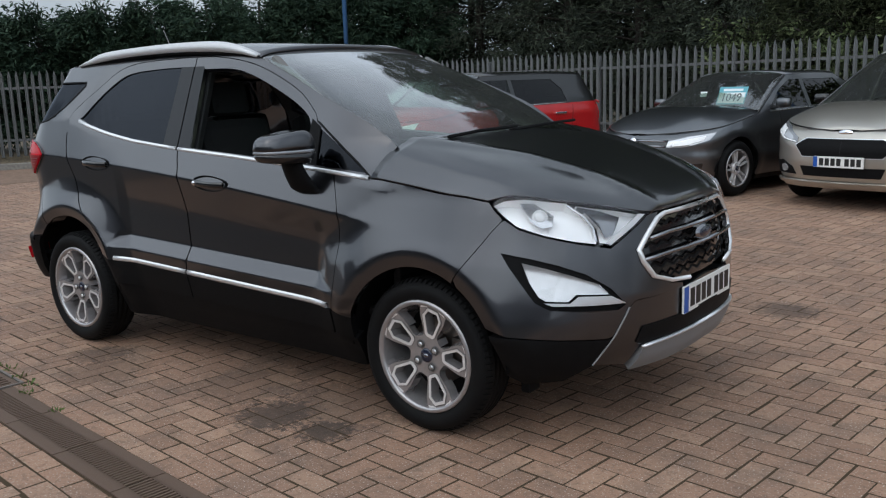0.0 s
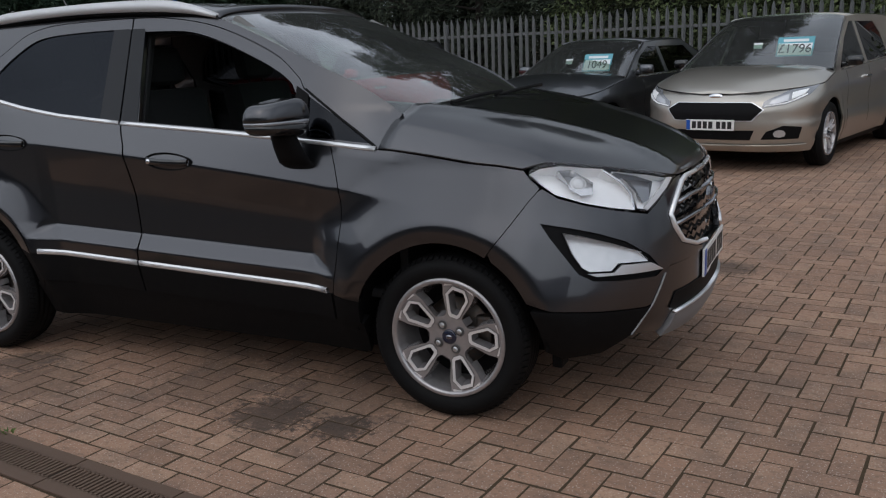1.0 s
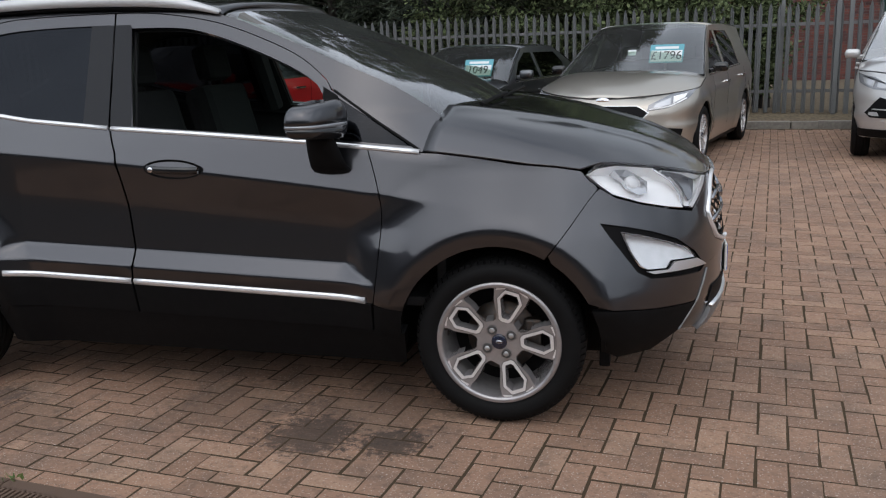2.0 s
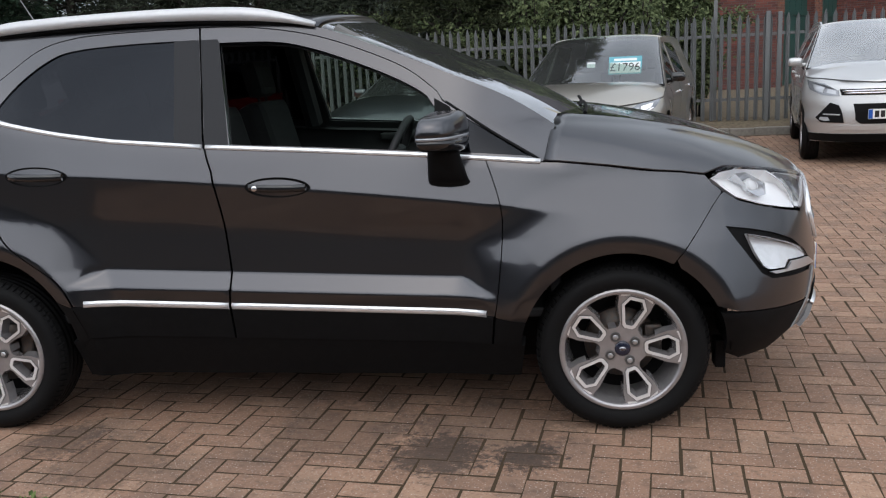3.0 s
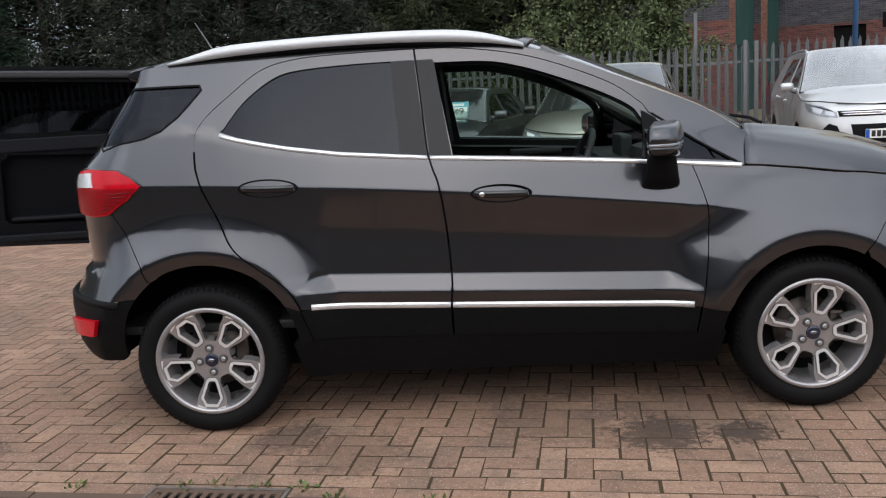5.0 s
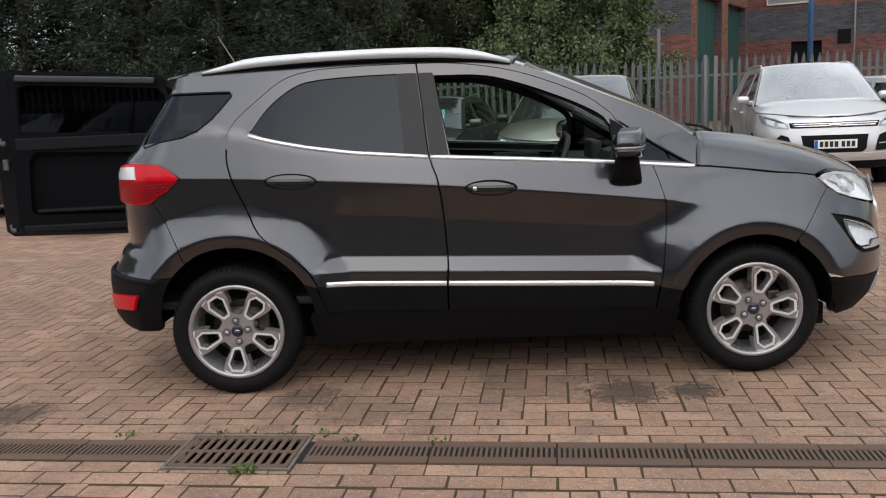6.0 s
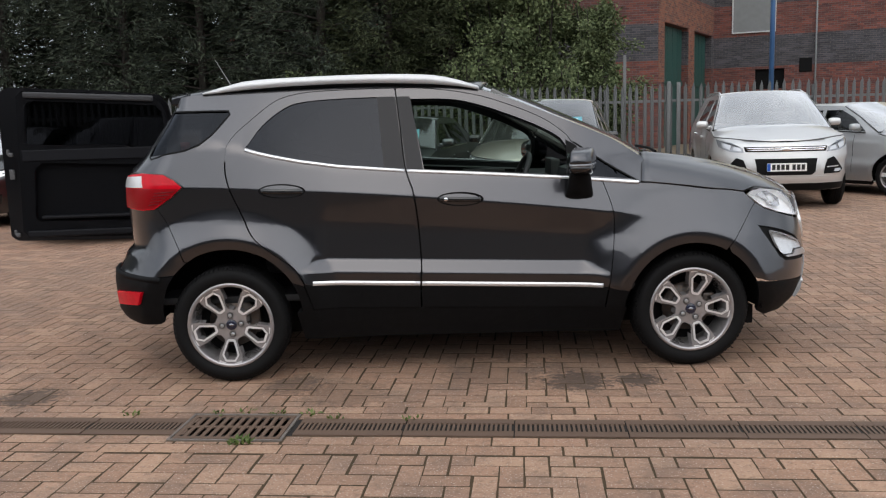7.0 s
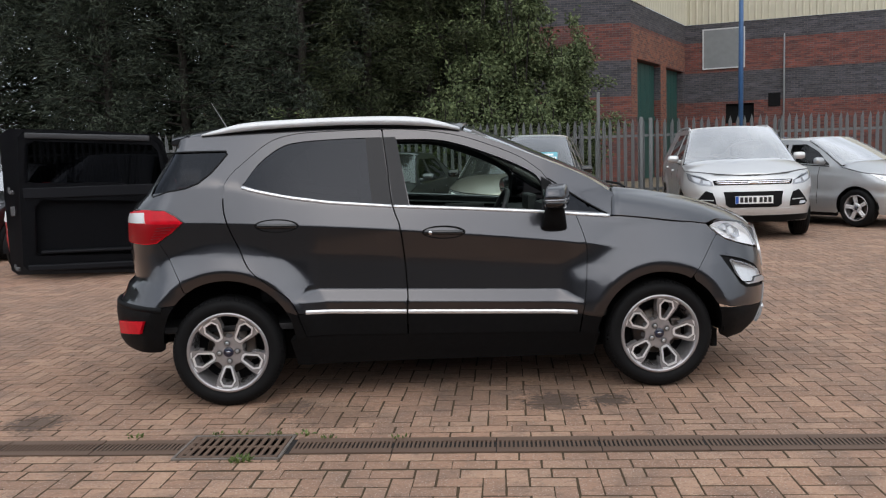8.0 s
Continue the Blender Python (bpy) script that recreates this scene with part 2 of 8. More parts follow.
def paver(name, per_object):
    """Worn brown-red clay paver: each one its own tone, with grit, grime in broad patches and oil marks."""
    m = bpy.data.materials.new(name)
    m.use_nodes = True
    nt = m.node_tree
    p = nt.nodes["Principled BSDF"]
    p.inputs["Roughness"].default_value = 0.85
    if per_object:
        pick = nt.nodes.new("ShaderNodeObjectInfo").outputs["Random"]
    else:
        pick = nt.nodes.new("ShaderNodeNewGeometry").outputs["Random Per Island"]
    ramp = nt.nodes.new("ShaderNodeValToRGB")
    e = ramp.color_ramp.elements
    e[0].color, e[1].color = (0.285, 0.165, 0.108, 1), (0.415, 0.255, 0.17, 1)
    mid = ramp.color_ramp.elements.new(0.5)
    mid.color = (0.345, 0.20, 0.132, 1)
    nt.links.new(pick, ramp.inputs["Fac"])
    where = nt.nodes.new("ShaderNodeNewGeometry")

    def over(base, colour, scale, low, high, amount, detail=6.0):
        n = nt.nodes.new("ShaderNodeTexNoise")
        n.inputs["Scale"].default_value, n.inputs["Detail"].default_value = scale, detail
        nt.links.new(where.outputs["Position"], n.inputs["Vector"])
        r = nt.nodes.new("ShaderNodeMapRange")
        r.inputs["From Min"].default_value, r.inputs["From Max"].default_value, r.inputs["To Max"].default_value = low, high, amount
        nt.links.new(n.outputs["Fac"], r.inputs["Value"])
        x = nt.nodes.new("ShaderNodeMix")
        x.data_type = "RGBA"
        nt.links.new(r.outputs[0], x.inputs["Factor"])
        nt.links.new(base, x.inputs["A"])
        x.inputs["B"].default_value = (*colour, 1)
        return x.outputs["Result"]

    c = over(ramp.outputs[0], (0.17, 0.115, 0.09), 1.1, 0.4, 0.75, 0.5)
    c = over(c, (0.12, 0.085, 0.068), 4.3, 0.48, 0.66, 0.45, 10.0)
    c = over(c, (0.62, 0.54, 0.47), 130.0, 0.64, 0.70, 0.7, 1.0)
    c = over(c, (0.09, 0.06, 0.045), 90.0, 0.56, 0.72, 0.65, 3.0)
    c = over(c, (0.10, 0.066, 0.048), 28.0, 0.52, 0.68, 0.4, 6.0)
    c = over(c, (0.50, 0.36, 0.26), 45.0, 0.58, 0.72, 0.35, 4.0)
    # oil and damp marks: (x, y, radius, strength)
    for ox, oy, rad, s in ((-3.15, 2.18, 0.19, 0.72), (-2.83, 2.205, 0.13, 0.78), (-4.66, 2.10, 0.17, 0.55), (-2.15, 5.15, 0.2, 0.6), (-3.0, 2.45, 0.34, 0.4), (-6.02, 1.88, 0.17, 0.75), (-4.35, 1.95, 0.24, 0.4), (-3.6, 2.35, 0.3, 0.35)):
        d = nt.nodes.new("ShaderNodeVectorMath")
        d.operation = "DISTANCE"
        d.inputs[1].default_value = (ox, oy, 0)
        nt.links.new(where.outputs["Position"], d.inputs[0])
        n = nt.nodes.new("ShaderNodeTexNoise")
        n.inputs["Scale"].default_value, n.inputs["Detail"].default_value, n.inputs["Roughness"].default_value = 26.0, 9.0, 0.8
        nt.links.new(where.outputs["Position"], n.inputs["Vector"])
        a = nt.nodes.new("ShaderNodeMath")
        a.operation = "MULTIPLY_ADD"
        a.inputs[1].default_value = -3.4 * rad
        nt.links.new(n.outputs["Fac"], a.inputs[0])
        nt.links.new(d.outputs["Value"], a.inputs[2])
        r = nt.nodes.new("ShaderNodeMapRange")
        r.inputs["From Min"].default_value, r.inputs["From Max"].default_value = -0.62 * rad, -1.02 * rad
        r.inputs["To Min"].default_value, r.inputs["To Max"].default_value = 0.0, s
        nt.links.new(a.outputs[0], r.inputs["Value"])
        x = nt.nodes.new("ShaderNodeMix")
        x.data_type = "RGBA"
        nt.links.new(r.outputs[0], x.inputs["Factor"])
        nt.links.new(c, x.inputs["A"])
        x.inputs["B"].default_value = (0.03, 0.024, 0.02, 1)
        c = x.outputs["Result"]
    nt.links.new(c, p.inputs["Base Color"])
    n = nt.nodes.new("ShaderNodeTexNoise")
    n.inputs["Scale"].default_value, n.inputs["Detail"].default_value = 120.0, 6.0
    nt.links.new(where.outputs["Position"], n.inputs["Vector"])
    b = nt.nodes.new("ShaderNodeBump")
    b.inputs["Strength"].default_value, b.inputs["Distance"].default_value = 0.5, 0.003
    nt.links.new(n.outputs["Fac"], b.inputs["Height"])
    nt.links.new(b.outputs[0], p.inputs["Normal"])
    return m


PAVER = paver("clay_paver", True)
PAVER_FIELD = paver("clay_paver_field", False)
LAMP_DEEP = material("deep_red_lens", (0.27, 0.002, 0.006), 0.3, coat=0.10, spec=0.2)
GATE_TRIM = material("black_gate_trim", (0.0085, 0.009, 0.0115), 0.55, spec=0.15, bump=0.15, bump_size=400)
GATE_GREY = material("grey_gate_rail", (0.042, 0.042, 0.045), 0.5, spec=0.3, bump=0.1, bump_size=400)
GATE_BUFFER = material("pale_gate_buffer", (0.09, 0.09, 0.095), 0.6, noise_size=30, vary=0.5)
GLASS_DEEP = glass("deep_privacy_glass", (0.02, 0.02, 0.022), gain=0.55, cool=0.1)
JOINT = material("joint_sand", (0.076, 0.051, 0.033), 0.95, spec=0.1, noise_size=30, vary=0.6, second=(0.052, 0.044, 0.026), bump=0.5)


def banded_brick(name):
    """Red facing brick laid with broad bands of blue-black brick."""
    m = bpy.data.materials.new(name)
    m.use_nodes = True
    nt = m.node_tree
    p = nt.nodes["Principled BSDF"]
    p.inputs["Roughness"].default_value = 0.85
    co = nt.nodes.new("ShaderNodeTexCoord")
    sep = nt.nodes.new("ShaderNodeSeparateXYZ")
    nt.links.new(co.outputs["Object"], sep.inputs[0])
    flat = nt.nodes.new("ShaderNodeMath")
    nt.links.new(sep.outputs[0], flat.inputs[0])
    nt.links.new(sep.outputs[1], flat.inputs[1])
    vec = nt.nodes.new("ShaderNodeCombineXYZ")
    nt.links.new(flat.outputs[0], vec.inputs[0])
    nt.links.new(sep.outputs[2], vec.inputs[1])
    tones = []
    for a, b in (((0.185, 0.055, 0.040), (0.085, 0.034, 0.032)), ((0.036, 0.037, 0.046), (0.070, 0.068, 0.078))):
        t = nt.nodes.new("ShaderNodeTexBrick")
        t.inputs["Color1"].default_value, t.inputs["Color2"].default_value, t.inputs["Mortar"].default_value = (*a, 1), (*b, 1), (0.115, 0.098, 0.092, 1)
        t.inputs["Scale"].default_value = 1.0
        t.inputs["Brick Width"].default_value, t.inputs["Row Height"].default_value, t.inputs["Mortar Size"].default_value = 0.225, 0.075, 0.006
        nt.links.new(vec.outputs[0], t.inputs["Vector"])
        tones.append(t)
    ramp = nt.nodes.new("ShaderNodeValToRGB")
    ramp.color_ramp.interpolation = "CONSTANT"
    r = nt.nodes.new("ShaderNodeMapRange")
    r.inputs["From Max"].default_value = 10.0
    nt.links.new(sep.outputs[2], r.inputs["Value"])
    nt.links.new(r.outputs[0], ramp.inputs["Fac"])
    e = ramp.color_ramp.elements
    e[0].position, e[0].color = 0.0, (0, 0, 0, 1)
    e[1].position, e[1].color = 0.308, (1, 1, 1, 1)
    for pos, v in ((0.422, 0), (0.545, 1)):
        k = e.new(pos)
        k.color = (v, v, v, 1)
    x = nt.nodes.new("ShaderNodeMix")
    x.data_type = "RGBA"
    nt.links.new(ramp.outputs[0], x.inputs["Factor"])
    nt.links.new(tones[0].outputs["Color"], x.inputs["A"])
    nt.links.new(tones[1].outputs["Color"], x.inputs["B"])
    n = nt.nodes.new("ShaderNodeTexNoise")
    n.inputs["Scale"].default_value, n.inputs["Detail"].default_value, n.inputs["Roughness"].default_value = 1.0, 8.0, 0.7
    streak = nt.nodes.new("ShaderNodeVectorMath")
    streak.operation = "MULTIPLY"
    streak.inputs[1].default_value = (0.9, 0.9, 5.0)
    nt.links.new(co.outputs["Object"], streak.inputs[0])
    nt.links.new(streak.outputs[0], n.inputs["Vector"])
    s = nt.nodes.new("ShaderNodeMix")
    s.data_type = "RGBA"
    s.blend_type = "MULTIPLY"
    s.inputs["Factor"].default_value = 0.85
    nt.links.new(x.outputs["Result"], s.inputs["A"])
    lift = nt.nodes.new("ShaderNodeMapRange")
    lift.inputs["From Min"].default_value, lift.inputs["From Max"].default_value, lift.inputs["To Min"].default_value, lift.inputs["To Max"].default_value = 0.3, 0.7, 0.45, 1.6
    nt.links.new(n.outputs["Fac"], lift.inputs["Value"])
    nt.links.new(lift.outputs[0], s.inputs["B"])
    nt.links.new(s.outputs["Result"], p.inputs["Base Color"])
    b = nt.nodes.new("ShaderNodeBump")
    b.inputs["Strength"].default_value, b.inputs["Distance"].default_value = 0.6, 0.006
    nt.links.new(tones[0].outputs["Fac"], b.inputs["Height"])
    b.invert = True
    nt.links.new(b.outputs[0], p.inputs["Normal"])
    return m


BRICKWORK = banded_brick("banded_brickwork")

GREY_SHEET = material("dark_grey_sheet", (0.055, 0.057, 0.062), 0.6, noise_size=3, vary=0.3, stain_size=0.5, stain=0.3)


def mottled_brick(name):
    """Orange-red facing brick, each brick its own tone."""
    m = material(name, (0.3, 0.1, 0.06), 0.85)
    nt = m.node_tree
    co = nt.nodes.new("ShaderNodeTexCoord")
    sep, vec = nt.nodes.new("ShaderNodeSeparateXYZ"), nt.nodes.new("ShaderNodeCombineXYZ")
    nt.links.new(co.outputs["Object"], sep.inputs[0])
    nt.links.new(sep.outputs[0], vec.inputs[0])
    nt.links.new(sep.outputs[2], vec.inputs[1])
    t = nt.nodes.new("ShaderNodeTexBrick")
    t.inputs["Color1"].default_value, t.inputs["Color2"].default_value, t.inputs["Mortar"].default_value = (0.26, 0.088, 0.05, 1), (0.10, 0.042, 0.034, 1), (0.17, 0.125, 0.10, 1)
    t.inputs["Scale"].default_value, t.inputs["Brick Width"].default_value, t.inputs["Row Height"].default_value, t.inputs["Mortar Size"].default_value = 1.0, 0.225, 0.075, 0.006
    nt.links.new(vec.outputs[0], t.inputs["Vector"])
    nt.links.new(t.outputs["Color"], nt.nodes["Principled BSDF"].inputs["Base Color"])
    return m
# ---- building helpers ----
from mathutils.geometry import delaunay_2d_cdt


def thing(name, label, category, group="", at=None, kind=""):
    ob = new(name)
    ob.empty_display_size = 0.1
    if at is not None:
        ob.matrix_world = at
    return tagged(ob, label, category, group, kind)


def finish(name, bm, mat, parent=None, label="", smooth=False):
    """Links a bmesh as one mesh object; mat may be one material or several."""
    me = bpy.data.meshes.new(name)
    bm.to_mesh(me)
    bm.free()
    for k in (mat if isinstance(mat, (list, tuple)) else [mat]):
        me.materials.append(k)
    if smooth:
        me.shade_smooth()
    ob = new(name, me)
    if parent:
        ob.parent = parent
    return tagged(ob, label)


part = finish


def from_lists(name, verts, faces, mat, parent=None, label="", smooth=False, normals=None):
    me = bpy.data.meshes.new(name)
    me.from_pydata(verts, [], faces)
    for k in (mat if isinstance(mat, (list, tuple)) else [mat]):
        me.materials.append(k)
    if smooth:
        me.shade_smooth()
    if normals:
        me.normals_split_custom_set_from_vertices(normals)
    ob = new(name, me)
    if parent:
        ob.parent = parent
    return tagged(ob, label)


def box(bm, lo, hi, bevel=0.0, m=None):
    """A box from corner lo to corner hi, with rounded edges."""
    made = bmesh.ops.create_cube(bm, size=1.0)["verts"]
    mid = [(a + b) / 2 for a, b in zip(lo, hi)]
    size = [b - a for a, b in zip(lo, hi)]
    for v in made:
        v.co = Vector([v.co[i] * size[i] + mid[i] for i in range(3)])
    if bevel:
        edges = list({e for v in made for e in v.link_edges})
        made = bmesh.ops.bevel(bm, geom=edges, offset=bevel, segments=2, profile=0.6, affect="EDGES")["verts"]
    if m is not None:
        bmesh.ops.transform(bm, matrix=m, verts=list({v for v in made}))
    return made


def lathe(profile, steps=48, axis="y", closed=False):
    """Turns (radius, along) points round an axis."""
    verts, faces = [], []
    n = len(profile)
    for i in range(steps):
        a = 2 * math.pi * i / steps
        for r, h in profile:
            p = (r * math.cos(a), h, r * math.sin(a)) if axis == "y" else (r * math.cos(a), r * math.sin(a), h)
            verts.append(p)
    for i in range(steps):
        j = (i + 1) % steps
        for k in range(n if closed else n - 1):
            l = (k + 1) % n
            faces.append((i * n + k, j * n + k, j * n + l, i * n + l))
    return verts, faces


def add_lists(bm, verts, faces, m=None):
    vs = [bm.verts.new(m @ Vector(v) if m is not None else v) for v in verts]
    for f in faces:
        try:
            bm.faces.new([vs[i] for i in f])
        except ValueError:
            pass
    return vs


def tube(points, radius, sides=8, taper=None):
    """A round bar along points."""
    verts, faces = [], []
    pts = [Vector(p) for p in points]
    n = len(pts)
    for i, p in enumerate(pts):
        d = (pts[min(i + 1, n - 1)] - pts[max(i - 1, 0)]).normalized()
        a = d.cross(Vector((0, 0, 1)) if abs(d.z) < 0.9 else Vector((1, 0, 0))).normalized()
        b = d.cross(a)
        r = radius if taper is None else radius + (taper - radius) * i / (n - 1)
        for k in range(sides):
            t = 2 * math.pi * k / sides
            verts.append(p + a * r * math.cos(t) + b * r * math.sin(t))
    for i in range(n - 1):
        for k in range(sides):
            l = (k + 1) % sides
            faces.append((i * sides + k, i * sides + l, (i + 1) * sides + l, (i + 1) * sides + k))
    faces.append(tuple(range(sides))[::-1])
    faces.append(tuple((n - 1) * sides + k for k in range(sides)))
    return verts, faces


def curve(points, step=0.04):
    """Catmull-Rom curve through points of any dimension."""
    p = [points[0]] + list(points) + [points[-1]]
    out = []
    for a, b, c, d in zip(p, p[1:], p[2:], p[3:]):
        n = max(1, int(math.dist(b, c) / step))
        for i in range(n):
            t = i / n
            out.append(tuple(0.5 * (2 * B + (C - A) * t + (2 * A - 5 * B + 4 * C - D) * t * t + (3 * B - A - 3 * C + D) * t ** 3) for A, B, C, D in zip(a, b, c, d)))
    out.append(tuple(points[-1]))
    return out


def lerp_keys(keys, v):
    if v <= keys[0][0]:
        return keys[0][1]
    for (a, p), (b, q) in zip(keys, keys[1:]):
        if v <= b:
            return p + (q - p) * (v - a) / (b - a)
    return keys[-1][1]


def inside(poly, x, y):
    hit = False
    for (ax, ay), (bx, by) in zip(poly, poly[1:] + poly[:1]):
        if (ay > y) != (by > y) and x < (bx - ax) * (y - ay) / (by - ay) + ax:
            hit = not hit
    return hit


def dense(poly, step):
    out = []
    for a, b in zip(poly, poly[1:] + poly[:1]):
        n = max(1, math.ceil(math.dist(a, b) / step))
        out += [(a[0] + (b[0] - a[0]) * i / n, a[1] + (b[1] - a[1]) * i / n) for i in range(n)]
    return out


class Shell:
    """The outer skin of a car's right side. s runs along the car (s = x on the flank) and bends round its corners to the middle of nose and tail; z is height."""

    def __init__(self, front, rear, width, x0f, x0r, nf=2.5, nr=4.5, arc=0.95):
        self.front, self.rear, self.width, self.x0f, self.x0r, self.nf, self.nr, self.arc = front, rear, width, x0f, x0r, nf, nr, arc

    def flat(self, s, z):
        if s > self.x0f:
            a = lerp_keys(self.front, z) - self.x0f
            th = min((s - self.x0f) / self.arc, 1.0) * math.pi / 2
            return self.x0f + a * math.sin(th) ** (2 / self.nf), -self.width(self.x0f, z) * max(math.cos(th), 0) ** (2 / self.nf)
        if s < self.x0r:
            a = self.x0r - lerp_keys(self.rear, z)
            th = min((self.x0r - s) / self.arc, 1.0) * math.pi / 2
            return self.x0r - a * math.sin(th) ** (2 / self.nr), -self.width(self.x0r, z) * max(math.cos(th), 0) ** (2 / self.nr)
        return s, -self.width(s, z)

    def normal(self, s, z, h=0.009):
        s = min(max(s, self.x0r - self.arc + 2 * h), self.x0f + self.arc - 2 * h)
        (xa, ya), (xb, yb), (xc, yc), (xd, yd) = self.flat(s - h, z), self.flat(s + h, z), self.flat(s, z - h), self.flat(s, z + h)
        return Vector((xb - xa, yb - ya, 0)).cross(Vector((xd - xc, yd - yc, 2 * h))).normalized()

    def at(self, s, z, out=0.0):
        x, y = self.flat(s, z)
        p = Vector((x, y, z))
        return p + self.normal(s, z) * out if out else p

    def from_x(self, x, z):
        if x > self.x0f:
            a = lerp_keys(self.front, z) - self.x0f
            return self.x0f + self.arc * math.asin(min((x - self.x0f) / a, 1) ** (self.nf / 2)) / (math.pi / 2)
        if x < self.x0r:
            a = self.x0r - lerp_keys(self.rear, z)
            return self.x0r - self.arc * math.asin(min((self.x0r - x) / a, 1) ** (self.nr / 2)) / (math.pi / 2)
        return x


def panel(shell, name, outline, mat, parent, side=1, holes=(), step=0.05, out=0.0, depth=0.02, label="", rows=None, edge=0.03, mid=False, lean=0.0, extra=()):
    """A sheet of the skin inside outline, less the holes, with its edges turned in by depth. side -1 is the car's left. mid: the sheet crosses the middle and is mirrored onto the other side. extra: points that its net must pass through."""
    loops = [dense(list(outline), edge)] + [dense(list(h), edge) for h in holes]
    pts, edges = [], []
    for loop in loops:
        k = len(pts)
        pts += loop
        edges += [(k + i, k + (i + 1) % len(loop)) for i in range(len(loop))]
    border = len(pts)
    xs = [p[0] for p in loops[0]]
    zs = [p[1] for p in loops[0]]
    near = step * 0.45
    grid = []
    taken = set()
    for x, z in extra:
        cell = (round(x / 0.009), round(z / 0.009))
        if cell in taken:
            continue
        taken.add(cell)
        if min(xs) < x < max(xs) and inside(loops[0], x, z) and not any(inside(h, x, z) for h in loops[1:]):
            if min((x - p[0]) ** 2 + (z - p[1]) ** 2 for p in pts[:border]) > 0.0001:
                grid.append((x, z))
    fixed = {}
    for p in grid:
        fixed.setdefault((int(p[0] // 0.02), int(p[1] // 0.02)), []).append(p)

    def crowded(x, z):
        i, j = int(x // 0.02), int(z // 0.02)
        return any((x - p[0]) ** 2 + (z - p[1]) ** 2 < 0.00016 for a in (i - 1, i, i + 1) for b in (j - 1, j, j + 1) for p in fixed.get((a, b), ()))
    nx = max(1, int((max(xs) - min(xs)) / step))
    for i in range(nx + 1):
        x = min(xs) + (max(xs) - min(xs)) * (i + 0.5) / (nx + 1)
        col = rows(x) if rows else [min(zs) + step * (k + 0.5) for k in range(int((max(zs) - min(zs)) / step) + 1)]
        for z in col:
            if inside(loops[0], x, z) and not any(inside(h, x, z) for h in loops[1:]):
                if min((x - p[0]) ** 2 + (z - p[1]) ** 2 for p in pts[:border]) > near * near and not crowded(x, z):
                    grid.append((x, z))
    pts += grid
    vs, _, fs, _, _, _ = delaunay_2d_cdt([Vector(p) for p in pts], edges, [], 1, 1e-5)
    keep = []
    for f in fs:
        cx, cy = sum(vs[i].x for i in f) / 3, sum(vs[i].y for i in f) / 3
        if inside(loops[0], cx, cy) and not any(inside(h, cx, cy) for h in loops[1:]):
            keep.append(tuple(f))
    verts, normals, faces = [], [], []

    def emit(sd):
        base = len(verts)
        for v in vs:
            p, n = shell.at(v.x, v.y, out - lean * (v.y - min(zs)) / (max(zs) - min(zs))), shell.normal(v.x, v.y)
            verts.append((p.x, p.y * sd, p.z))
            normals.append((n.x, n.y * sd, n.z))
        count = {}
        for f in keep:
            faces.append(tuple(base + i for i in (f if sd > 0 else f[::-1])))
            for a, b in zip(f, f[1:] + f[:1]):
                count[(a, b)] = count.get((a, b), 0) + 1
        for (a, b) in [e for e in count if (e[1], e[0]) not in count]:
            if mid and abs(verts[base + a][1]) < 1e-4 and abs(verts[base + b][1]) < 1e-4:
                continue
            k = len(verts)
            for i in (a, b):
                verts.append(verts[base + i])
                normals.append((0, 0, 0))
            for i in (b, a):
                q = shell.at(vs[i].x, vs[i].y, out - depth)
                verts.append((q.x, q.y * sd, q.z))
                normals.append((0, 0, 0))
            faces.append((k, k + 3, k + 2, k + 1) if sd > 0 else (k, k + 1, k + 2, k + 3))

    emit(side)
    if mid:
        emit(-side)
    return from_lists(name, verts, faces, mat, parent, label, True, None if lean else normals)


def ribbon(shell, name, line, width, mat, parent, side=1, out=0.006, label=""):
    """A raised moulding of the given width along a line of (s, z) on the skin."""
    pts = curve(line, 0.05)
    verts, faces = [], []
    prof = ((-0.5, 0.0), (-0.42, 0.8), (0.0, 1.0), (0.42, 0.8), (0.5, 0.0))
    for i, (s, z) in enumerate(pts):
        a, b = pts[max(i - 1, 0)], pts[min(i + 1, len(pts) - 1)]
        l = math.dist(a, b)
        ds, dz = -(b[1] - a[1]) / l, (b[0] - a[0]) / l
        for w, h in prof:
            p = shell.at(s + ds * w * width, z + dz * w * width, 0.001 + out * h)
            verts.append((p.x, p.y * side, p.z))
    n = len(prof)
    for i in range(len(pts) - 1):
        for k in range(n - 1):
            f = (i * n + k, (i + 1) * n + k, (i + 1) * n + k + 1, i * n + k + 1)
            faces.append(f if side > 0 else f[::-1])
    for k in (0, (len(pts) - 1) * n):
        faces.append(tuple(range(k, k + n)))
    return from_lists(name, verts, faces, mat, parent, label, True)


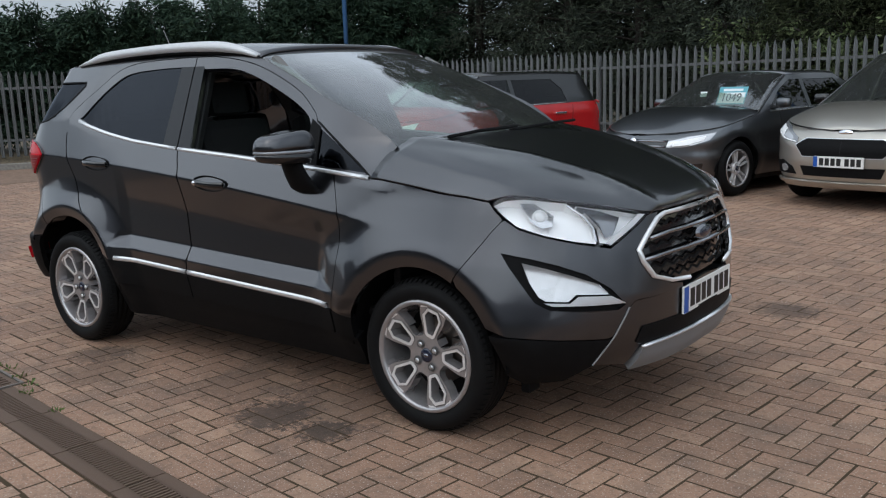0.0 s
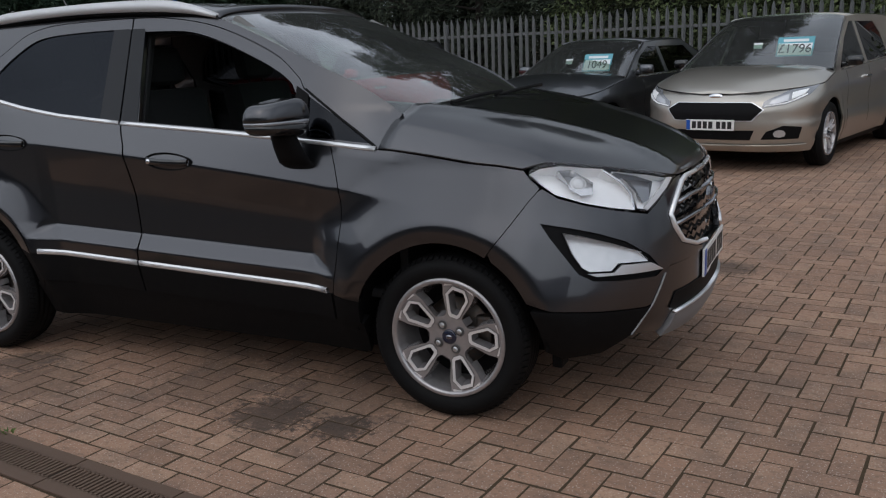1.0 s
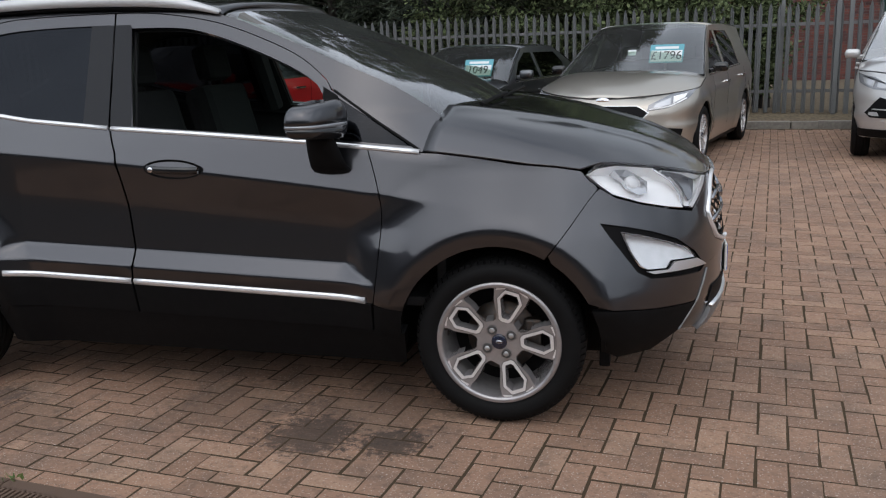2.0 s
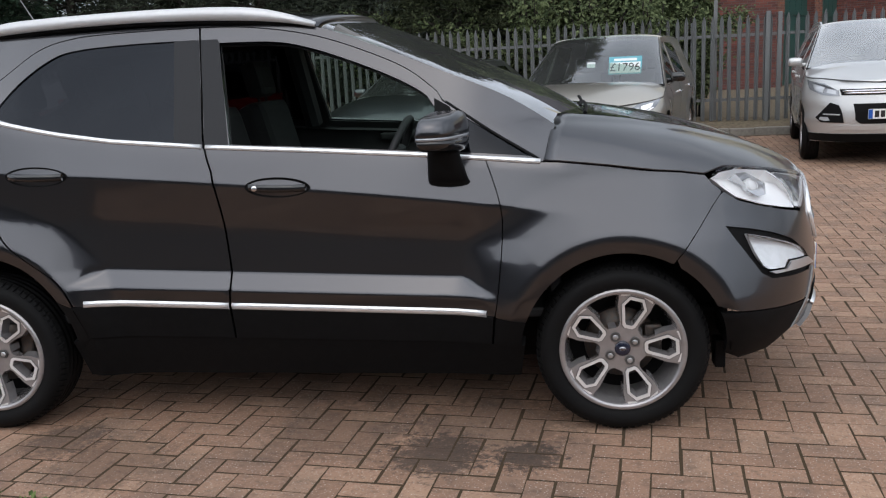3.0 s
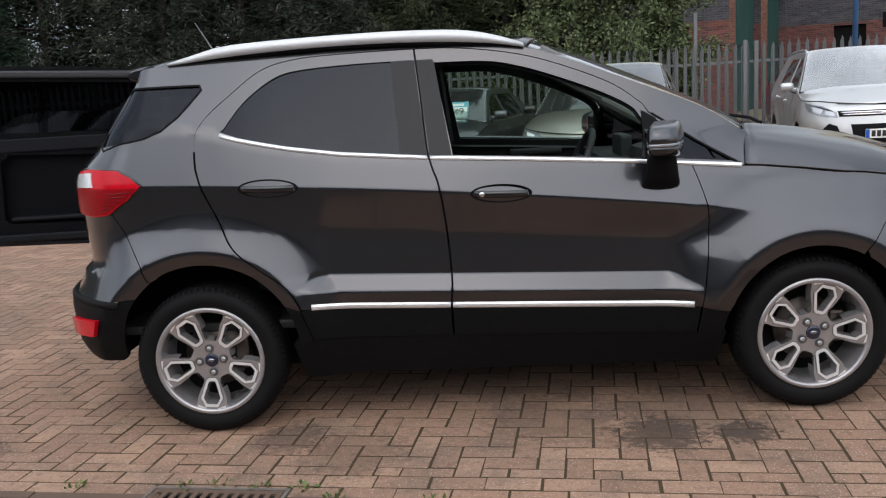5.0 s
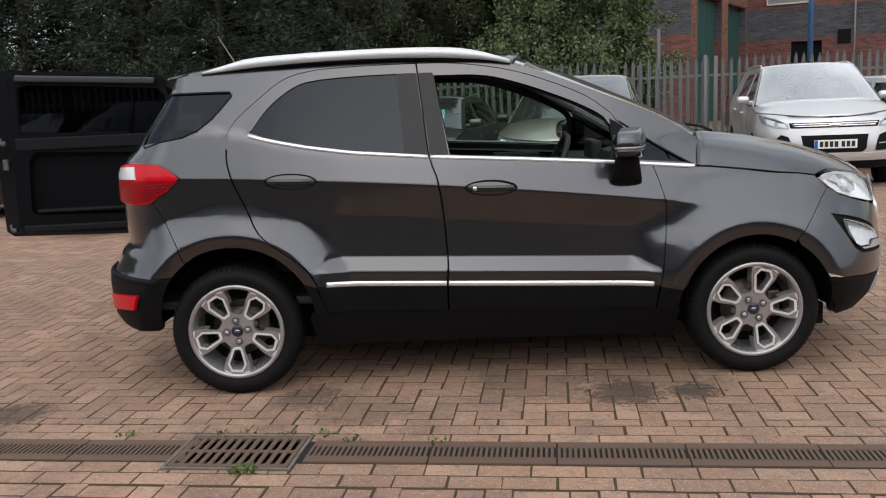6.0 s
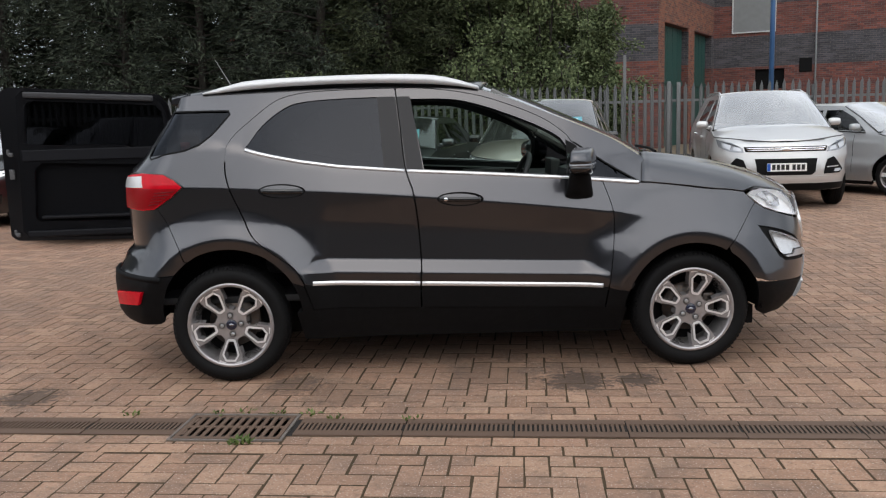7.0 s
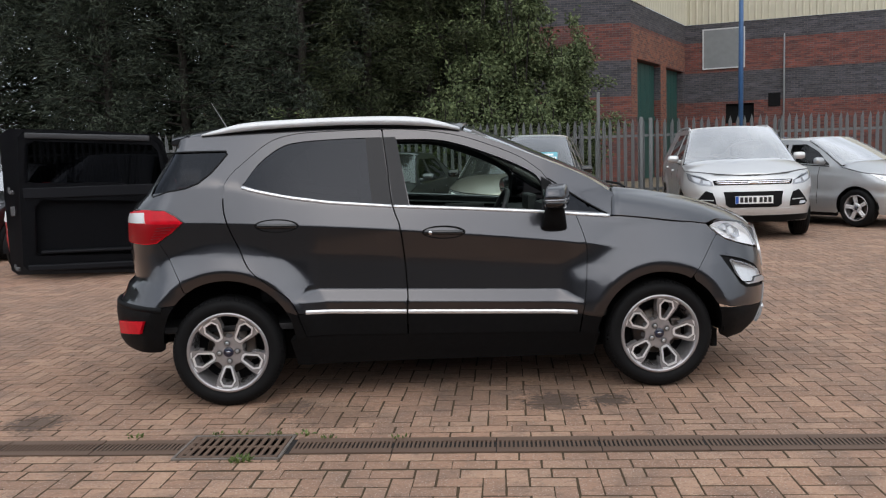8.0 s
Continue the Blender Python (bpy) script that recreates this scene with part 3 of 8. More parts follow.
def loft(name, edge, centre, mat, parent, power=2.2, across=24, label="", depth=0.02, ridge=None, trim=1.0):
    """A sheet from the right edge curve over the centre curve to the mirrored left edge. power sets how full the section is, one number or (first, last); below 0 the edge meets its neighbour at a slant."""
    verts, faces = [], []
    n = 2 * across + 1
    for j, (e, c) in enumerate(zip(edge, centre)):
        pw = power if not isinstance(power, tuple) else power[0] + (power[1] - power[0]) * j / (len(edge) - 1)
        for i in range(n):
            a = math.pi * (0.5 - trim / 2 + trim * i / (2 * across))
            ca, sa = math.cos(a), max(math.sin(a), 0.0)
            v = lift = 0.0
            if pw > 0:
                v = -math.copysign(abs(ca) ** (2 / pw), ca) if abs(ca) > 1e-9 else 0.0
                lift = sa ** (2 / pw)
            else:
                w = i / across - 1
                v = math.copysign(1 - (1 - abs(w)) ** 1.5, w)
                lift = 1 - abs(v) ** -pw
            y = v * abs(e[1])
            z = e[2] + (c[2] - e[2]) * lift
            if ridge:
                z += ridge(abs(y), e, c)
            verts.append((e[0] + (c[0] - e[0]) * (1 - v * v), y, z))
    for j in range(len(edge) - 1):
        for i in range(n - 1):
            faces.append((j * n + i, j * n + i + 1, (j + 1) * n + i + 1, (j + 1) * n + i))
    ob = from_lists(name, verts, faces, mat, parent, label, True)
    if depth:
        mod = ob.modifiers.new("thickness", "SOLIDIFY")
        mod.thickness, mod.offset = depth, -1
    return ob


def cut_sheet(outline, holes, step=0.012):
    """Triangles filling an outline less its holes, in the plane."""
    loops = [dense(list(outline), step)] + [dense(list(h), step) for h in holes]
    pts, edges = [], []
    for loop in loops:
        k = len(pts)
        pts += loop
        edges += [(k + i, k + (i + 1) % len(loop)) for i in range(len(loop))]
    vs, _, fs, _, _, _ = delaunay_2d_cdt([Vector(p) for p in pts], edges, [], 1, 1e-6)
    keep = []
    for f in fs:
        cx, cy = sum(vs[i].x for i in f) / 3, sum(vs[i].y for i in f) / 3
        if inside(loops[0], cx, cy) and not any(inside(h, cx, cy) for h in loops[1:]):
            keep.append(tuple(f))
    return vs, keep


def plate_at(parent, m, name="number_plate", yellow=False):
    """A UK number plate: white board, blue band and plain dark bars in place of the characters."""
    bm = bmesh.new()
    box(bm, (-0.26, -0.006, -0.0555), (0.26, 0.004, 0.0555), 0.003)
    board = part(name, bm, PLATE_WHITE, parent, "white number plate with dark bars")
    board.matrix_local = m
    bm = bmesh.new()
    box(bm, (-0.258, -0.0075, -0.052), (-0.215, -0.0055, 0.052))
    part("blue_band", bm, PLATE_BLUE, board)
    for k, x in enumerate((-0.172, -0.112, -0.052, 0.008, 0.092, 0.152, 0.212)):
        bm = bmesh.new()
        box(bm, (x - 0.022, -0.0075, -0.037), (x + 0.022, -0.0055, 0.037))
        part("character_bar", bm, PLATE_INK, board)
    return board


def wheel_at(parent, m, radius=0.318, rim=0.232, width=0.2, style="loops", name="wheel", turn=75.0):
    """A road wheel, its outer face towards -y: tyre, alloy rim, brake disc, cap and nuts."""
    w = new(name)
    w.parent = parent
    w.matrix_local = m
    h = width / 2
    s = radius - rim
    prof = [(rim - 0.012, -h + 0.022), (rim, -h + 0.012), (rim + s * 0.18, -h + 0.002), (rim + s * 0.5, -h - 0.006), (rim + s * 0.8, -h + 0.006), (radius - 0.012, -h + 0.022), (radius - 0.003, -h + 0.04)]
    for k in range(4):
        y = -h + 0.055 + k * (width - 0.11) / 3
        prof += [(radius, y - 0.012), (radius, y + 0.006), (radius - 0.008, y + 0.008), (radius - 0.008, y + 0.012)]
    prof += [(radius - 0.003, h - 0.04), (radius - 0.02, h - 0.015), (rim, h - 0.01)]
    v, f = lathe(prof, 72)
    tyre = from_lists("tyre", v, [q[::-1] for q in f], RUBBER, w, "", True)
    if style == "loops":
        # tread blocks round both shoulders
        v, f = [], []
        for i in range(76):
            for y0, y1, y2, shift in ((-h + 0.010, -h + 0.024, -h + 0.046, 0.0), (h - 0.046, h - 0.030, h - 0.014, 0.5)):
                a0, a1 = 2 * math.pi * (i + shift) / 76, 2 * math.pi * (i + shift + 0.66) / 76
                rr = (radius - 0.014, radius - 0.004, radius + 0.0025) if y0 < 0 else (radius + 0.0025, radius - 0.002, radius - 0.014)
                k = len(v)
                for r, y in zip(rr, (y0, y1, y2)):
                    for a in (a0, a1):
                        v += [(r * math.cos(a), y, r * math.sin(a)), ((r - 0.012) * math.cos(a), y, (r - 0.012) * math.sin(a))]
                for s in (0, 4):
                    f += [(k + s, k + s + 2, k + s + 6, k + s + 4), (k + s, k + s + 4, k + s + 5, k + s + 1), (k + s + 2, k + s + 3, k + s + 7, k + s + 6)]
                f += [(k, k + 1, k + 3, k + 2), (k + 8, k + 10, k + 11, k + 9)]
        tagged(from_lists("tread", v, f, RUBBER, tyre), "black tread blocks", kind="stuff")
    # rim: lip, barrel, spokes
    v, f = lathe([(rim + 0.003, -h + 0.012), (rim - 0.002, -h + 0.002), (rim - 0.016, -h + 0.005), (rim - 0.020, -h + 0.014), (rim - 0.024, -h + 0.06), (rim - 0.045, h - 0.03)], 72)
    bm = bmesh.new()
    add_lists(bm, v, [q[::-1] for q in f])
    rim_ob = part("rim", bm, ALLOY_DARK, w, "grey alloy rim", True)
    y0 = -h + 0.012

    def slab(bm, outer, inner, y_in, y_out, y_rim, ang):
        """An extruded ring between two outlines of (r, w), leaning from y_in at the hub to y_rim at the lip."""
        ca, sa = math.cos(ang), math.sin(ang)

        def place(r, t, dy):
            y = y_in + (y_rim - y_in) * min(r / rim, 1) + dy
            return (r * ca - t * sa, y, r * sa + t * ca)
        n = len(outer)
        rings = [[bm.verts.new(place(r, t, dy)) for r, t in o] for o, dy in ((outer, 0.03), (outer, 0.004), (outer, 0.0), (inner, 0.0), (inner, 0.004), (inner, 0.03))]
        # slight bevel on both front edges
        mid = [((a[0] + b[0]) / 2, (a[1] + b[1]) / 2) for a, b in zip(outer, inner)]
        for ring, o in ((rings[2], outer), (rings[3], inner)):
            for vv, (r, t), (mr, mt) in zip(ring, o, mid):
                vv.co = place(r + (mr - r) * 0.3, t + (mt - t) * 0.3, 0.0)
        for a, b in zip(rings, rings[1:]):
            for i in range(n):
                j = (i + 1) % n
                bm.faces.new((a[i], a[j], b[j], b[i]))

    spokes = bmesh.new()
    if style == "loops":
        k = rim / 0.232

        def polar(pts, ang):
            ca, sa = math.cos(ang), math.sin(ang)
            return [(k * (r * ca - t * sa), k * (r * sa + t * ca)) for r, t in pts]

        def both(half):
            return [(r, -t) for r, t in half] + [(r, t) for r, t in half[::-1]]
        hexa, frame_out = both([(0.093, 0.011), (0.100, 0.016), (0.166, 0.0365), (0.192, 0.022)]), both([(0.080, 0.014), (0.089, 0.024), (0.166, 0.047), (0.204, 0.026)])
        bay = both([(0.082, 0.010), (0.087, 0.021), (0.100, 0.030), (0.135, 0.038), (0.165, 0.046), (0.188, 0.058), (0.200, 0.062), (0.209, 0.048), (0.2145, 0.0)])[:-1]
        t0 = radians(turn)
        holes = [polar(hexa, t0 + 2 * math.pi * i / 5) for i in range(5)] + [polar(bay, t0 + 2 * math.pi * (i + 0.5) / 5) for i in range(5)]
        disc = [(k * 0.2265 * math.cos(2 * math.pi * i / 72), k * 0.2265 * math.sin(2 * math.pi * i / 72)) for i in range(72)]

        def sheet(outline, cut, rise, deep, mat, label, slope=0.030, draft=0.0):
            """A cast plate with rounded openings, dished towards the hub."""
            vs, fs = cut_sheet(outline, cut)
            vv, ff = [], []

            def yy(p):
                return y0 + slope * (1 - min(p.length / rim, 1)) ** 1.0 - rise
            for p in vs:
                vv.append((p.x, yy(p), p.y))
            count = {}
            for f in fs:
                ff.append(tuple(f))
                for a, b in zip(f, f[1:] + f[:1]):
                    count[(a, b)] = 1
            for a, b in [e for e in count if (e[1], e[0]) not in count]:
                q = len(vv)
                pa, pb = vs[a], vs[b]
                da, db = pa.copy(), pb.copy()
                if cut and draft and (pa.length + pb.length) / 2 < rim * 0.965:
                    c = min(((sum(h[0] for h in q2) / len(q2), sum(h[1] for h in q2) / len(q2)) for q2 in cut), key=lambda w: math.dist(w, pa))
                    da, db = pa.lerp(Vector(c), draft), pb.lerp(Vector(c), draft)
                vv += [(pa.x, yy(pa), pa.y), (pb.x, yy(pb), pb.y), (db.x, yy(pb) + deep, db.y), (da.x, yy(pa) + deep, da.y)]
                ff.append((q, q + 3, q + 2, q + 1))
            return from_lists("face_plate" if cut == holes else "loop_trim", vv, ff, mat, rim_ob, label)
        sheet(disc, holes, 0.0, 0.045, ALLOY_DARK, "grey cast wheel face", slope=0.030, draft=0.16)
        for i in range(5):
            wide = both([(0.077, 0.016), (0.087, 0.027), (0.166, 0.0510), (0.2075, 0.028)])
            # dark sheet round each loop: groove shade given as colour
            sheet(polar(wide, t0 + 2 * math.pi * i / 5), [polar(frame_out, t0 + 2 * math.pi * i / 5)], 0.0012, 0.002, GROOVE_SHADE, "")
            sheet(polar(frame_out, t0 + 2 * math.pi * i / 5), [polar(hexa, t0 + 2 * math.pi * i / 5)], 0.004, 0.012, ALLOY, "machined silver loop")
        # bright wedges on the lip between the loops
        for i in range(5):
            sheet(polar([(0.196, -0.060), (0.2235, -0.056), (0.2235, -0.024), (0.209, -0.026)], t0 + 2 * math.pi * i / 5), [], 0.002, 0.01, ALLOY, "")
            sheet(polar([(0.209, 0.026), (0.2235, 0.024), (0.2235, 0.056), (0.196, 0.060)], t0 + 2 * math.pi * i / 5), [], 0.002, 0.01, ALLOY, "")
    else:
        n = 5
        for i in range(n):
            for off in ((-0.022, 0.022) if style == "twin" else (0.0,)):
                wide = 0.009 if style == "twin" else 0.028
                outer = [(0.03, off * 0.6 - wide), (rim - 0.008, off * 1.7 - wide * 1.1), (rim - 0.008, off * 1.7 + wide * 1.1), (0.03, off * 0.6 + wide)]
                inner = [(0.06, off * 0.6 - 0.002), (rim - 0.03, off * 1.7 - 0.002), (rim - 0.03, off * 1.7 + 0.002), (0.06, off * 0.6 + 0.002)]
                slab(spokes, outer, inner, y0 + 0.02, 0, y0, 2 * math.pi * i / n + 0.5)
    bmesh.ops.recalc_face_normals(spokes, faces=spokes.faces)
    if style == "loops":
        spokes.free()
        y0 += 0.012
    else:
        part("spoke_set", spokes, ALLOY, rim_ob, "silver twin spokes")
        v, f = lathe([(0.0, y0 + 0.010), (0.055, y0 + 0.010), (0.072, y0 + 0.014), (0.078, y0 + 0.028), (0.07, y0 + 0.06)], 40)
        from_lists("hub", v, [q[::-1] for q in f], ALLOY, rim_ob, "", True)
    v, f = lathe([(0.0, y0 + 0.0), (0.024, y0 + 0.001), (0.029, y0 + 0.004), (0.03, y0 + 0.014)], 32)
    from_lists("hub_cap", v, [q[::-1] for q in f], NAVY, rim_ob, "dark oval-badged hub cap", True)
    v, f = lathe([(0.0, y0 - 0.001), (0.013, y0 - 0.0008), (0.014, y0 + 0.002)], 20)
    badge = from_lists("badge", [(a, b, c * 0.6) for a, b, c in v], [q[::-1] for q in f], DARK_CHROME, rim_ob, "", True)
    for i in range(4):
        a = math.pi * i / 2 + radians(turn - 45)
        v, f = lathe([(0.0105, y0 - 0.0008), (0.0165, y0 - 0.0014), (0.0185, y0 + 0.002)], 14)
        # grey ring painted as the shade inside the nut hole
        from_lists("nut_recess_shade", [(p[0] + 0.052 * math.cos(a), p[1], p[2] + 0.052 * math.sin(a)) for p in v], [q[::-1] for q in f], GROOVE_SHADE, rim_ob)
        v, f = lathe([(0.0, y0 - 0.006), (0.007, y0 - 0.005), (0.011, y0 + 0.0), (0.0115, y0 + 0.016)], 10)
        from_lists("wheel_nut", [(p[0] + 0.052 * math.cos(a), p[1], p[2] + 0.052 * math.sin(a)) for p in v], [q[::-1] for q in f], SATIN, rim_ob)
    v, f = lathe([(0.03, 0.015), (0.135, 0.015), (0.137, 0.02), (0.137, 0.035), (0.03, 0.04)], 48)
    from_lists("brake_disc", v, [q[::-1] for q in f], IRON, w, "", True)
    bm = bmesh.new()
    box(bm, (0.085, -0.015, -0.06), (0.15, 0.06, 0.075), 0.012)
    part("brake_caliper", bm, IRON, w)
    v, f = lathe([(0.02, 0.05), (rim - 0.03, 0.05)], 32)
    from_lists("back_plate", v, [q[::-1] for q in f], PLASTIC, w)
    return w


def wheel_well(parent, x, z, r, y_out, y_in, side=1):
    """The dark liner over a wheel."""
    verts, faces = [], []
    n = 24
    for i in range(n + 1):
        a = math.pi * 1.02 * i / n - math.pi * 0.01
        for y in (y_out, y_in):
            verts.append((x + r * math.cos(a), y * side, z + r * math.sin(a)))
    for i in range(n):
        faces.append((2 * i, 2 * i + 1, 2 * i + 3, 2 * i + 2))
    faces.append(tuple(range(1, 2 * n + 3, 2)))
    return from_lists("wheel_arch_liner", verts, faces, PLASTIC, parent)

# ---- the grey car ----
BELT = [(-1.30, 1.29), (-1.14, 1.26), (-1.05, 1.23), (-0.87, 1.19), (-0.65, 1.155), (-0.28, 1.12), (0.16, 1.09), (0.55, 1.06), (0.98, 1.02), (1.3, 1.0)]


def shoulder(x):
    """Height of the crease along the doors."""
    return 0.9646 - 0.0996 * x - 0.0188 * x * x


def suv_keys(x, z=0.6):
    lift = min(max(z - (0.562 - 0.0515 * x), 0), 0.075)
    k = 1 - min(max((abs(x + 0.02) + 1.05 * lift - 0.775) / 0.07, 0), 1)
    q = min(max((x + 0.75 * min(max(shoulder(x) - z, 0), 0.2) - 0.80) / 0.27, 0), 1)
    q = q * q * (3 - 2 * q)
    return [(0.15, 0.74), (0.37 - 0.03 * x, 0.838 + 0.020 * q), (0.50 - 0.042 * x, 0.866 + 0.038 * q), (0.568 - 0.042 * x, 0.862 + 0.012 * k + 0.038 * q), (0.632 - 0.042 * x, 0.854 - 0.020 * k + 0.036 * q), (0.80 - 0.06 * x, 0.846 - 0.012 * k + 0.022 * q),
            (shoulder(x), 0.866 - 0.014 * q), (lerp_keys(BELT, x), 0.818), (1.60, 0.60)]


def suv_width(x, z):
    w = lerp_keys(suv_keys(x, z), z)
    if x > 0.6 and z > 1.02:
        w -= 0.10 * min((x - 0.6) / 0.45, 1) ** 2 * min((z - 1.02) / 0.15, 1)
    return w


FLARES = ((1.26, 0.432, 0.036, 0.24), (-1.26, 0.474, 0.048, 0.165))


def flare(x, z):
    """How far the wings swell out round the wheels: a turned-in lip, a ridge, and a slope back to the flank."""
    total = 0.0
    for hx, ridge, high, reach in FLARES:
        r = math.hypot(x - hx, z - 0.318)
        if hx > 0 and x < hx:
            high *= 0.45 + 0.55 * min(max(((z - 0.318) / max(r, 0.01) - 0.30) / 0.45, 0), 1)
        lip, back = high - 0.30 * (ridge - r), high * max(1 - (r - ridge) / reach, 0) ** 1.25
        b = -0.003 * math.log(math.exp(-lip / 0.003) + math.exp(-back / 0.003)) if abs(lip - back) < 0.06 else min(lip, back)
        total += b * (1 - min(max((z - 0.93) / 0.1, 0), 1)) * min(max((0.75 - abs(x - hx)) / 0.12, 0), 1) if b > 0 else 0.0
    return total


def suv_rows(x):
    """Heights for the skin's inner points, so that its creases fall on them."""
    z = [k[0] for k in suv_keys(x)]
    out = []
    for i, (a, b) in enumerate(zip(z, z[1:])):
        n = max(1, round((b - a) / 0.04))
        out += [a + (b - a) * j / n for j in range(n)]
        if i in (3, 4, 6):
            out += [a - 0.009, a + 0.009]
    return sorted(out) + [z[-1]]


SUV_FRONT = [(0.18, 1.84), (0.21, 1.92), (0.27, 2.05), (0.34, 2.09), (0.43, 2.103), (0.49, 2.107), (0.58, 2.106), (0.69, 2.09), (0.77, 2.075), (0.85, 2.053), (0.905, 2.03), (0.95, 1.96), (1.0, 1.82), (1.05, 1.63), (1.11, 1.36), (1.2, 1.34)]
SUV_REAR = [(0.18, -1.74), (0.25, -1.84), (0.31, -1.975), (0.37, -2.018), (0.47, -2.022), (0.55, -2.024), (0.595, -2.01), (0.62, -1.985), (0.665, -1.962), (0.70, -1.948), (0.735, -1.905), (0.76, -1.899), (0.88, -1.915), (1.0, -1.915), (1.10, -1.906), (1.14, -1.89), (1.17, -1.865), (1.22, -1.80), (1.49, -1.59), (1.60, -1.565)]


class FlaredShell(Shell):
    """A car's skin with swellings round its wheels."""

    def flat(self, s, z):
        x, y = Shell.flat(self, s, z)
        b = flare(x, z)
        return x, y * (1 + b / 0.86) if b else y


SUV = FlaredShell(SUV_FRONT, SUV_REAR, suv_width, 1.33, -1.45, 2.5, 2.7)
GAP = 0.004


def arch(hx, r, a0, a1, n=20, hz=0.318, skin=None):
    """Points round a wheel from angle a0 to a1, in degrees from forward; r is a radius or a function of the angle."""
    pts = []
    for i in range(n + 1):
        a = a0 + (a1 - a0) * i / n
        q = r(a) if callable(r) else r
        pts.append((hx + q * math.cos(radians(a)), hz + q * math.sin(radians(a))))
    return [((skin or SUV).from_x(x, z), z) for x, z in pts]


def rear_opening(a):
    """The rear wheel opening is taller than it is round."""
    return lerp_keys([(0, 0.39), (30, 0.418), (60, 0.422), (112, 0.418), (140, 0.396), (175, 0.362)], a)


def flare_net():
    """Net points along the ridge and slopes of both swellings."""
    out = []
    for hx, ridge, high, reach in FLARES:
        k = 70
        for d in (-0.036, -0.024, -0.012, 0.0, 0.012, 0.024, 0.036, 0.05, 0.07, 0.09, 0.11, 0.13, 0.15, 0.165, 0.18, 0.20, 0.22):
            r = ridge + d
            for i in range(k + 1):
                a = -0.1 + 3.35 * i / k
                x, z = hx + r * math.cos(a), 0.318 + r * math.sin(a)
                out.append((SUV.from_x(x, z), z))
    return out


def crease_net():
    """Close rows of net points where the door creases run out."""
    out = []
    for x0, x1, drop in ((-0.95, -0.62, 0.0), (0.58, 0.90, 0.0)):
        for i in range(int((x1 - x0) / 0.012)):
            x = x0 + 0.012 * i
            out += [(x, 0.545 - 0.044 * x + 0.010 * j) for j in range(13)]
    for i in range(26):
        x = 0.83 + 0.012 * i
        out += [(x, shoulder(x) + 0.02 - 0.012 * j) for j in range(22)]
    return out


